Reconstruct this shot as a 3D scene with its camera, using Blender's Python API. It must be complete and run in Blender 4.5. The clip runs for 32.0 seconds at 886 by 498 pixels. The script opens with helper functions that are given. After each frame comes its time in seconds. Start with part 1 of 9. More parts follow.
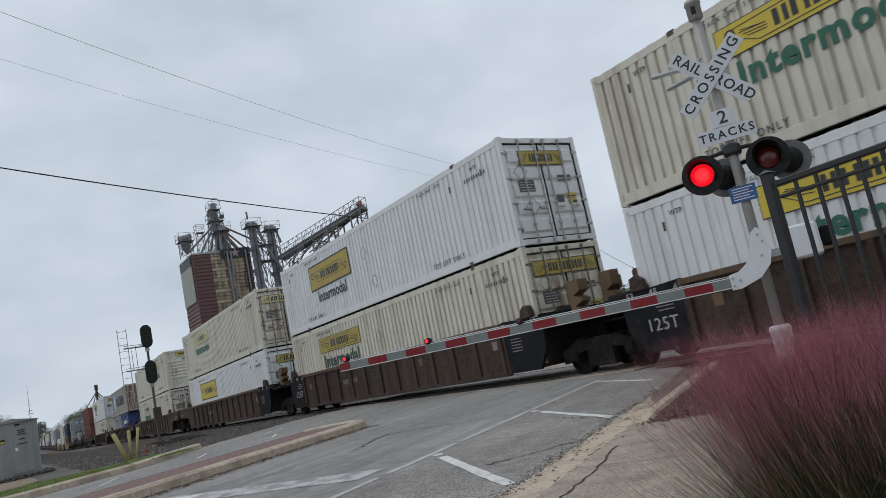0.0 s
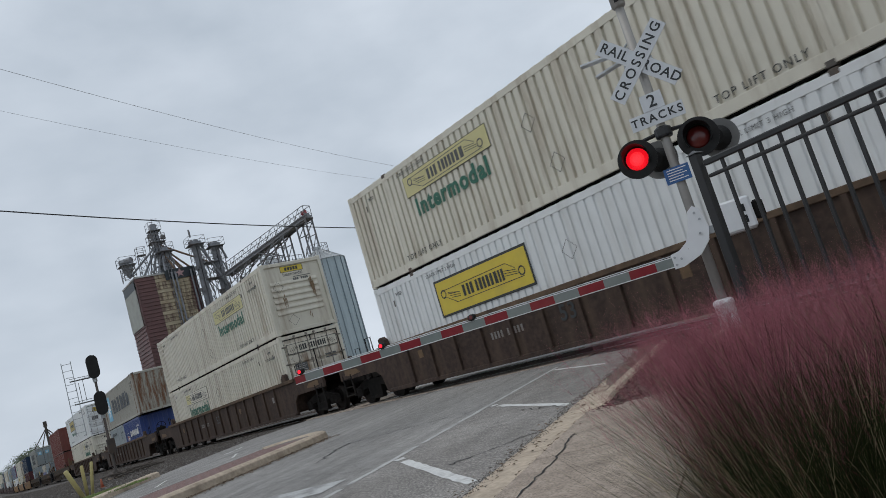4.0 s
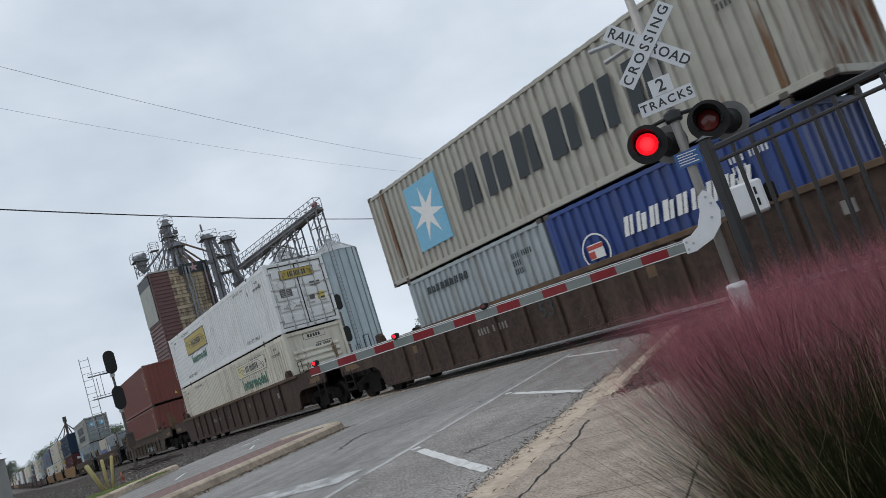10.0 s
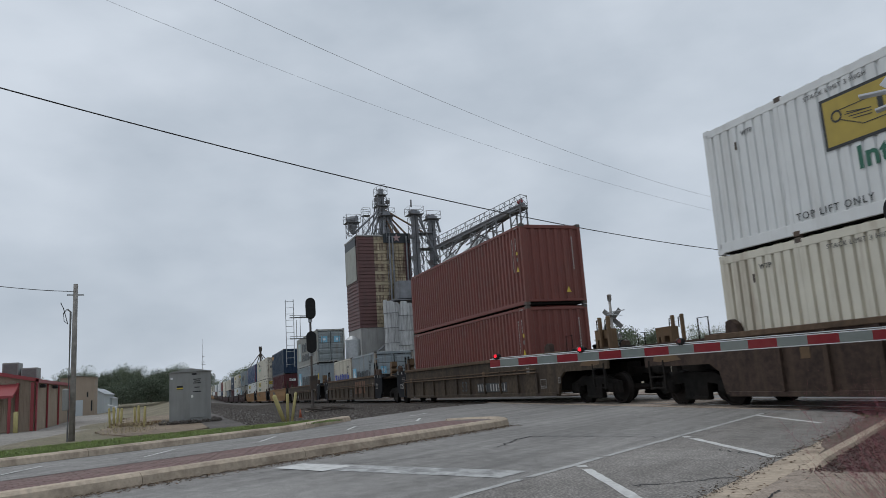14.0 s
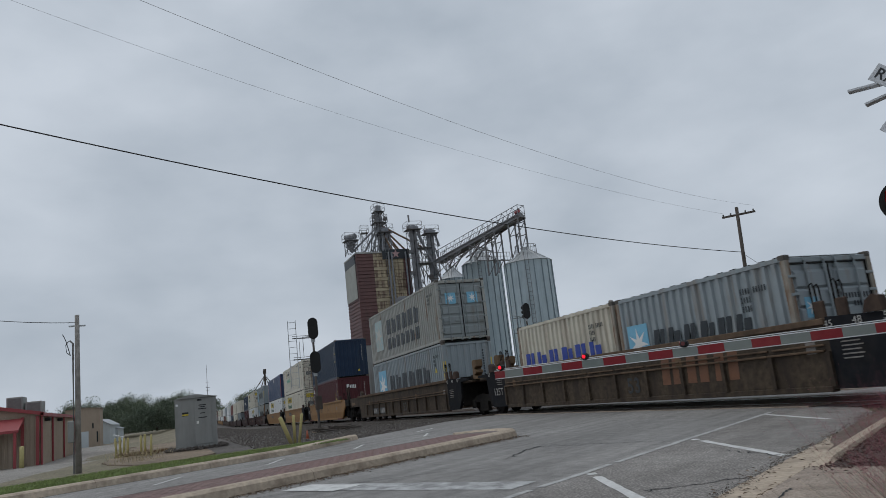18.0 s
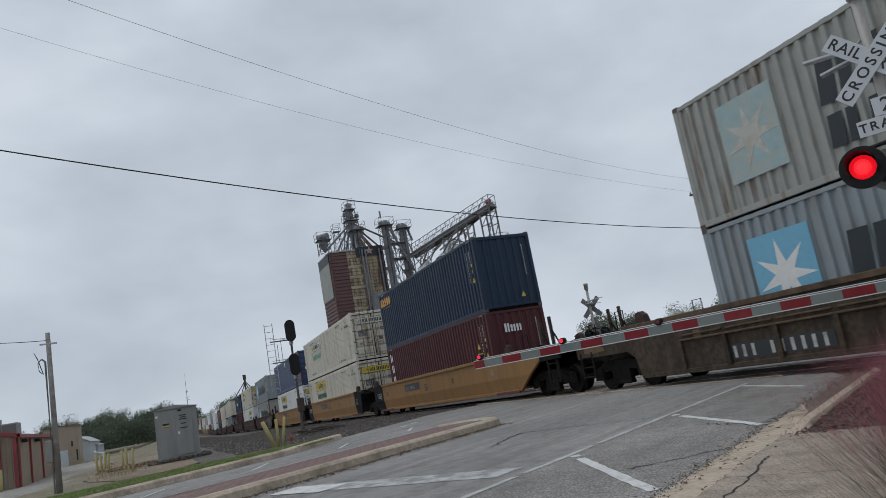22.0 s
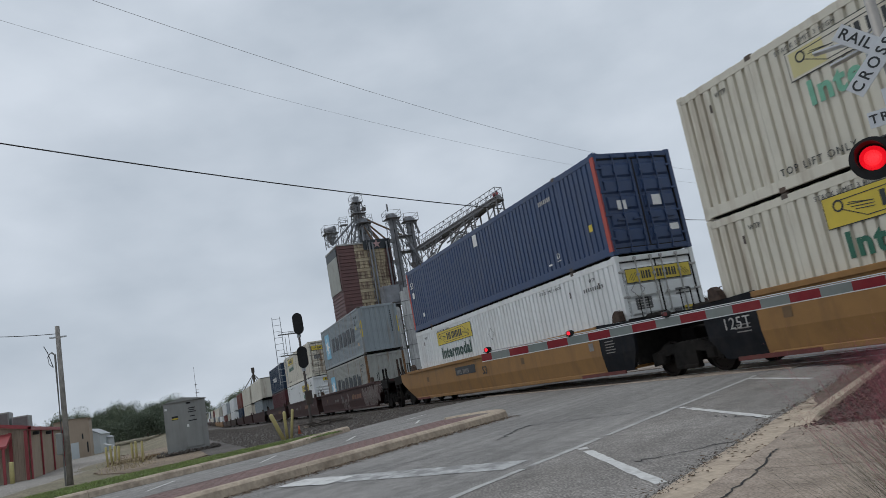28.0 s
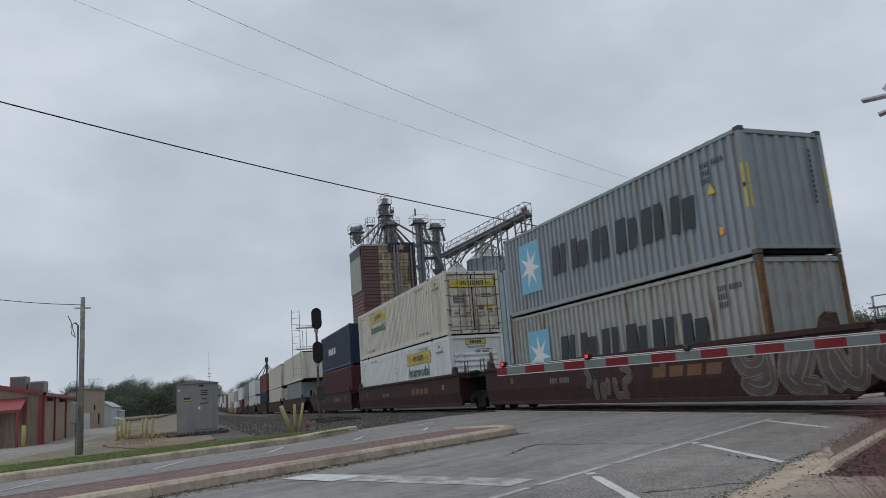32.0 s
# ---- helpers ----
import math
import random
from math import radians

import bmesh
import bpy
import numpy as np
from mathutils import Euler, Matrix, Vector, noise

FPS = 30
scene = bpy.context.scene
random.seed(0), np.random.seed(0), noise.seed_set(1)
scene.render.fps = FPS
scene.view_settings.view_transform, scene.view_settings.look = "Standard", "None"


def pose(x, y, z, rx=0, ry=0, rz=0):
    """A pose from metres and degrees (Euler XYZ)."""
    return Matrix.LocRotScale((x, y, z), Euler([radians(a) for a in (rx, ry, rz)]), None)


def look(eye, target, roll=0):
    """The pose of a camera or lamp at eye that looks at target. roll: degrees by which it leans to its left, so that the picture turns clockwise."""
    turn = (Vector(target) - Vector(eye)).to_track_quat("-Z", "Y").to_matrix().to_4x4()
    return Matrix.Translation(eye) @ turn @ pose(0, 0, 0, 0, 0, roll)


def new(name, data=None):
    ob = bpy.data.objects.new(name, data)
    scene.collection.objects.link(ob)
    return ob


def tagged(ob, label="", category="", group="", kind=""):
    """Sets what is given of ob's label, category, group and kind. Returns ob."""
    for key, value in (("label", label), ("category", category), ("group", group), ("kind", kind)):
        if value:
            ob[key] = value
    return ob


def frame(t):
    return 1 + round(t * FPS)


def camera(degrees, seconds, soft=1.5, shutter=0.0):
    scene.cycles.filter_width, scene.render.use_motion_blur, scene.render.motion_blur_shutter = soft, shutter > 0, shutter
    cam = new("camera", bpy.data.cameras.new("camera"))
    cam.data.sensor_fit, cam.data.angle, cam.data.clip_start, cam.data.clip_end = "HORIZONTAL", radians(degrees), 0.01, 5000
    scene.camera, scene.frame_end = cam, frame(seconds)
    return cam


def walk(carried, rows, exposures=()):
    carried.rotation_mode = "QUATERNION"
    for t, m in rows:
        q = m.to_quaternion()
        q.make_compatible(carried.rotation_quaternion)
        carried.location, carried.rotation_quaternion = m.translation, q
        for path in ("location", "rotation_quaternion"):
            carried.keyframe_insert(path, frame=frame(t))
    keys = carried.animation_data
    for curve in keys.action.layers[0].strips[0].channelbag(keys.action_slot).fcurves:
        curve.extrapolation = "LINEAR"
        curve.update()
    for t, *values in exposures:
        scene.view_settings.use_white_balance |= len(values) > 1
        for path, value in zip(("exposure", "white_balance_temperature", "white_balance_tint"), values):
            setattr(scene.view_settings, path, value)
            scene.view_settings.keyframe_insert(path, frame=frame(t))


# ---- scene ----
cam = camera(63.13, 32.0, soft=0.65, shutter=0.15)
walk(cam, [
    (0.0, pose(-0.014, 0.049, 1.004, 98.80, 11.46, 57.77)),
    (0.5, pose(-0.012, 0.057, 1.002, 98.52, 12.84, 57.52)),
    (1.0, pose(-0.011, 0.062, 1.004, 98.56, 13.30, 57.24)),
    (1.5, pose(-0.009, 0.059, 1.010, 98.73, 13.14, 57.50)),
    (2.0, pose(-0.008, 0.052, 1.015, 99.52, 12.12, 58.09)),
    (2.5, pose(-0.004, 0.055, 1.015, 100.36, 11.66, 58.55)),
    (3.0, pose(-0.001, 0.074, 1.010, 99.90, 13.88, 57.36)),
    (3.5, pose(-0.004, 0.096, 1.010, 98.83, 16.36, 54.96)),
    (5.5, pose(-0.010, 0.119, 1.014, 97.16, 17.15, 54.10)),
    (6.0, pose(-0.011, 0.117, 1.014, 97.36, 17.13, 54.88)),
    (6.5, pose(-0.013, 0.112, 1.015, 97.63, 16.97, 55.54)),
    (7.0, pose(-0.014, 0.109, 1.014, 98.00, 16.86, 56.06)),
    (7.5, pose(-0.011, 0.107, 1.014, 98.10, 16.98, 56.22)),
    (8.0, pose(-0.005, 0.103, 1.016, 98.05, 17.16, 56.17)),
    (8.5, pose(0.001, 0.101, 1.019, 98.01, 17.49, 56.11)),
    (9.0, pose(0.007, 0.100, 1.020, 97.88, 17.87, 55.99)),
    (9.5, pose(0.012, 0.099, 1.020, 97.53, 18.38, 55.68)),
    (10.0, pose(0.012, 0.099, 1.018, 97.43, 17.84, 55.50)),
    (10.5, pose(0.015, 0.099, 1.015, 97.59, 17.92, 55.58)),
    (11.0, pose(0.023, 0.088, 1.016, 97.22, 18.53, 55.18)),
    (11.5, pose(0.026, 0.056, 1.023, 97.84, 15.77, 56.81)),
    (12.0, pose(0.020, 0.008, 1.035, 100.01, 10.30, 61.56)),
    (12.5, pose(0.014, -0.032, 1.044, 101.11, 7.57, 64.31)),
    (13.0, pose(0.006, -0.059, 1.051, 100.76, 4.95, 66.06)),
    (13.5, pose(-0.002, -0.070, 1.055, 100.09, 3.61, 67.75)),
    (14.0, pose(-0.006, -0.070, 1.056, 100.10, 3.59, 69.00)),
    (14.5, pose(-0.009, -0.065, 1.056, 100.65, 3.86, 69.60)),
    (15.0, pose(-0.011, -0.066, 1.055, 101.21, 4.10, 69.79)),
    (15.5, pose(-0.009, -0.071, 1.054, 101.33, 3.90, 69.79)),
    (17.5, pose(0.001, -0.065, 1.053, 101.49, 5.62, 69.79)),
    (18.0, pose(0.006, -0.067, 1.051, 101.23, 6.26, 69.46)),
    (18.5, pose(0.007, -0.065, 1.047, 101.20, 6.82, 69.16)),
    (19.0, pose(0.006, -0.061, 1.046, 101.09, 7.74, 68.86)),
    (19.5, pose(0.005, -0.055, 1.047, 100.72, 8.75, 68.53)),
    (20.0, pose(0.006, -0.051, 1.047, 100.52, 9.19, 68.36)),
    (20.5, pose(0.005, -0.049, 1.046, 100.57, 9.62, 68.29)),
    (21.0, pose(0.006, -0.048, 1.046, 100.62, 9.88, 68.16)),
    (21.5, pose(0.009, -0.049, 1.046, 100.59, 10.09, 68.13)),
    (22.0, pose(0.011, -0.048, 1.045, 100.49, 10.09, 68.05)),
    (22.5, pose(0.009, -0.046, 1.046, 100.35, 9.90, 68.08)),
    (23.0, pose(0.005, -0.044, 1.048, 100.16, 9.74, 68.29)),
    (23.5, pose(0.002, -0.043, 1.049, 100.06, 9.54, 68.43)),
    (24.0, pose(0.002, -0.042, 1.047, 100.11, 9.54, 68.59)),
    (24.5, pose(0.001, -0.041, 1.045, 100.16, 9.78, 68.65)),
    (25.0, pose(0.001, -0.041, 1.044, 100.13, 9.88, 68.62)),
    (25.5, pose(0.003, -0.042, 1.044, 100.07, 9.92, 68.55)),
    (27.5, pose(-0.003, -0.037, 1.043, 100.07, 10.06, 68.60)),
    (28.0, pose(-0.002, -0.035, 1.044, 100.03, 10.14, 68.66)),
    (28.5, pose(-0.001, -0.034, 1.042, 99.80, 10.19, 68.69)),
    (29.0, pose(-0.001, -0.028, 1.039, 99.45, 10.78, 68.39)),
    (29.5, pose(0.000, -0.020, 1.039, 99.18, 11.50, 67.76)),
    (30.0, pose(0.009, -0.019, 1.040, 99.20, 12.02, 67.17)),
    (30.5, pose(0.024, -0.029, 1.043, 99.17, 12.54, 66.57)),
    (31.0, pose(0.030, -0.050, 1.051, 99.34, 10.78, 66.59)),
    (31.5, pose(0.024, -0.075, 1.056, 100.19, 7.45, 67.99)),
    (32.0, pose(0.023, -0.095, 1.057, 100.81, 4.25, 69.50)),
], exposures=[(0.0, 0.09), (2.0, 0.10), (3.0, -0.02), (5.0, 0.12), (7.0, 0.20), (8.0, 0.19), (11.0, 0.21), (12.0, 0.0), (13.0, -0.07), (15.0, -0.06), (18.0, -0.22), (20.0, -0.18), (21.0, -0.04), (23.0, -0.12), (25.0, -0.02), (28.0, -0.05), (30.0, 0.0), (32.0, -0.12)])

# ---- sky, soft overcast sun ----
world = bpy.data.worlds.new("overcast")
scene.world = world
world.use_nodes = True
wn, wl = world.node_tree.nodes, world.node_tree.links
wn.clear()
w_out, w_bg = wn.new("ShaderNodeOutputWorld"), wn.new("ShaderNodeBackground")
w_sky = wn.new("ShaderNodeTexSky")
w_sky.sky_type, w_sky.sun_disc = "NISHITA", False
w_sky.sun_elevation, w_sky.sun_rotation = radians(64), radians(219)
w_sky.dust_density = 3.0
w_co, w_map = wn.new("ShaderNodeTexCoord"), wn.new("ShaderNodeMapping")
w_map.inputs["Scale"].default_value = (1.0, 1.0, 2.0)
w_no, w_no2 = wn.new("ShaderNodeTexNoise"), wn.new("ShaderNodeTexNoise")
w_no.inputs["Scale"].default_value, w_no.inputs["Detail"].default_value = 1.5, 4.0
w_no.inputs["Roughness"].default_value = 0.52
w_no2.inputs["Scale"].default_value, w_no2.inputs["Detail"].default_value = 4.6, 6.0
w_add = wn.new("ShaderNodeMix")
w_add.data_type = "FLOAT"
w_add.inputs[0].default_value = 0.35
w_ramp = wn.new("ShaderNodeValToRGB")
w_ramp.color_ramp.elements[0].position, w_ramp.color_ramp.elements[0].color = 0.34, (0.455, 0.525, 0.61, 1)
w_ramp.color_ramp.elements[1].position, w_ramp.color_ramp.elements[1].color = 0.60, (0.70, 0.77, 0.86, 1)
w_mix, w_scale = wn.new("ShaderNodeMix"), wn.new("ShaderNodeVectorMath")
w_mix.data_type = "RGBA"
w_mix.inputs[0].default_value = 0.97
w_scale.operation = "SCALE"
w_scale.inputs["Scale"].default_value = 0.1
wl.new(w_co.outputs["Generated"], w_map.inputs["Vector"])
wl.new(w_map.outputs["Vector"], w_no.inputs["Vector"])
wl.new(w_map.outputs["Vector"], w_no2.inputs["Vector"])
wl.new(w_no.outputs["Fac"], w_add.inputs[2])
wl.new(w_no2.outputs["Fac"], w_add.inputs[3])
wl.new(w_add.outputs[0], w_ramp.inputs["Fac"])
wl.new(w_sky.outputs["Color"], w_scale.inputs[0])
wl.new(w_scale.outputs["Vector"], w_mix.inputs[6])
wl.new(w_ramp.outputs["Color"], w_mix.inputs[7])
wl.new(w_mix.outputs[2], w_bg.inputs["Color"])
w_bg.inputs["Strength"].default_value = 0.95
wl.new(w_bg.outputs["Background"], w_out.inputs["Surface"])

sun_data = bpy.data.lights.new("sun", "SUN")
sun_data.energy, sun_data.angle, sun_data.color = 0.8, radians(25), (1.0, 0.97, 0.93)
sun = new("sun", sun_data)
sun.matrix_world = look((0, 0, 30), (9, 11, 0))

# ---- materials ----
def material(name, color, rough=0.7, metal=0.0, grain=0.15, scale=8.0, dirt=None, dirt_amt=0.0, dirt_scale=0.8, bump=0.15,
             streak=False, rand=0.0, emit=0.0, edge=(0.48, 0.72), spec=0.5, bump_scale=40.0, island=0.0):
    """Principled surface with grain at a fine scale, stains at a coarse one and a fine relief."""
    m = bpy.data.materials.new(name)
    m.use_nodes = True
    nt = m.node_tree
    nd, lk = nt.nodes, nt.links
    bs = nd["Principled BSDF"]
    bs.inputs["Metallic"].default_value = metal
    bs.inputs["Specular IOR Level"].default_value = spec
    co = nd.new("ShaderNodeTexCoord")
    n1 = nd.new("ShaderNodeTexNoise")
    n1.inputs["Scale"].default_value, n1.inputs["Detail"].default_value = scale, 6
    lk.new(co.outputs["Object"], n1.inputs["Vector"])
    hi = tuple(min(1, c * (1 + grain)) for c in color[:3]) + (1,)
    lo = tuple(c * (1 - grain) for c in color[:3]) + (1,)
    r1 = nd.new("ShaderNodeValToRGB")
    r1.color_ramp.elements[0].position, r1.color_ramp.elements[0].color = 0.3, lo
    r1.color_ramp.elements[1].position, r1.color_ramp.elements[1].color = 0.7, hi
    lk.new(n1.outputs["Fac"], r1.inputs["Fac"])
    last = r1.outputs["Color"]
    if dirt:
        n2 = nd.new("ShaderNodeTexNoise")
        n2.inputs["Scale"].default_value, n2.inputs["Detail"].default_value = dirt_scale, 8
        n2.inputs["Roughness"].default_value = 0.65
        if streak:
            mp = nd.new("ShaderNodeMapping")
            mp.inputs["Scale"].default_value = (3.0, 3.0, 0.35)
            lk.new(co.outputs["Object"], mp.inputs["Vector"])
            lk.new(mp.outputs["Vector"], n2.inputs["Vector"])
        else:
            lk.new(co.outputs["Object"], n2.inputs["Vector"])
        r2 = nd.new("ShaderNodeValToRGB")
        r2.color_ramp.elements[0].position, r2.color_ramp.elements[0].color = edge[0], (0, 0, 0, 1)
        r2.color_ramp.elements[1].position, r2.color_ramp.elements[1].color = edge[1], (dirt_amt,) * 3 + (1,)
        lk.new(n2.outputs["Fac"], r2.inputs["Fac"])
        mx = nd.new("ShaderNodeMix")
        mx.data_type = "RGBA"
        lk.new(r2.outputs["Color"], mx.inputs[0])
        lk.new(last, mx.inputs[6])
        mx.inputs[7].default_value = (*dirt, 1)
        last = mx.outputs[2]
    if rand or island:
        hs = nd.new("ShaderNodeHueSaturation")
        mr = nd.new("ShaderNodeMapRange")
        if rand:
            src = nd.new("ShaderNodeObjectInfo").outputs["Random"]
        else:
            src = nd.new("ShaderNodeNewGeometry").outputs["Random Per Island"]
        amt = rand or island
        mr.inputs["To Min"].default_value, mr.inputs["To Max"].default_value = 1 - amt, 1 + amt
        lk.new(src, mr.inputs["Value"])
        lk.new(mr.outputs["Result"], hs.inputs["Value"])
        lk.new(last, hs.inputs["Color"])
        last = hs.outputs["Color"]
    lk.new(last, bs.inputs["Base Color"])
    rr = nd.new("ShaderNodeMapRange")
    rr.inputs["To Min"].default_value, rr.inputs["To Max"].default_value = max(0.02, rough - 0.12), min(1, rough + 0.12)
    lk.new(n1.outputs["Fac"], rr.inputs["Value"])
    lk.new(rr.outputs["Result"], bs.inputs["Roughness"])
    if bump:
        n3 = nd.new("ShaderNodeTexNoise")
        n3.inputs["Scale"].default_value, n3.inputs["Detail"].default_value = bump_scale, 4
        lk.new(co.outputs["Object"], n3.inputs["Vector"])
        bp = nd.new("ShaderNodeBump")
        bp.inputs["Strength"].default_value, bp.inputs["Distance"].default_value = bump, 0.02
        lk.new(n3.outputs["Fac"], bp.inputs["Height"])
        lk.new(bp.outputs["Normal"], bs.inputs["Normal"])
    if emit:
        bs.inputs["Emission Color"].default_value = (*color[:3], 1)
        bs.inputs["Emission Strength"].default_value = emit
    return m


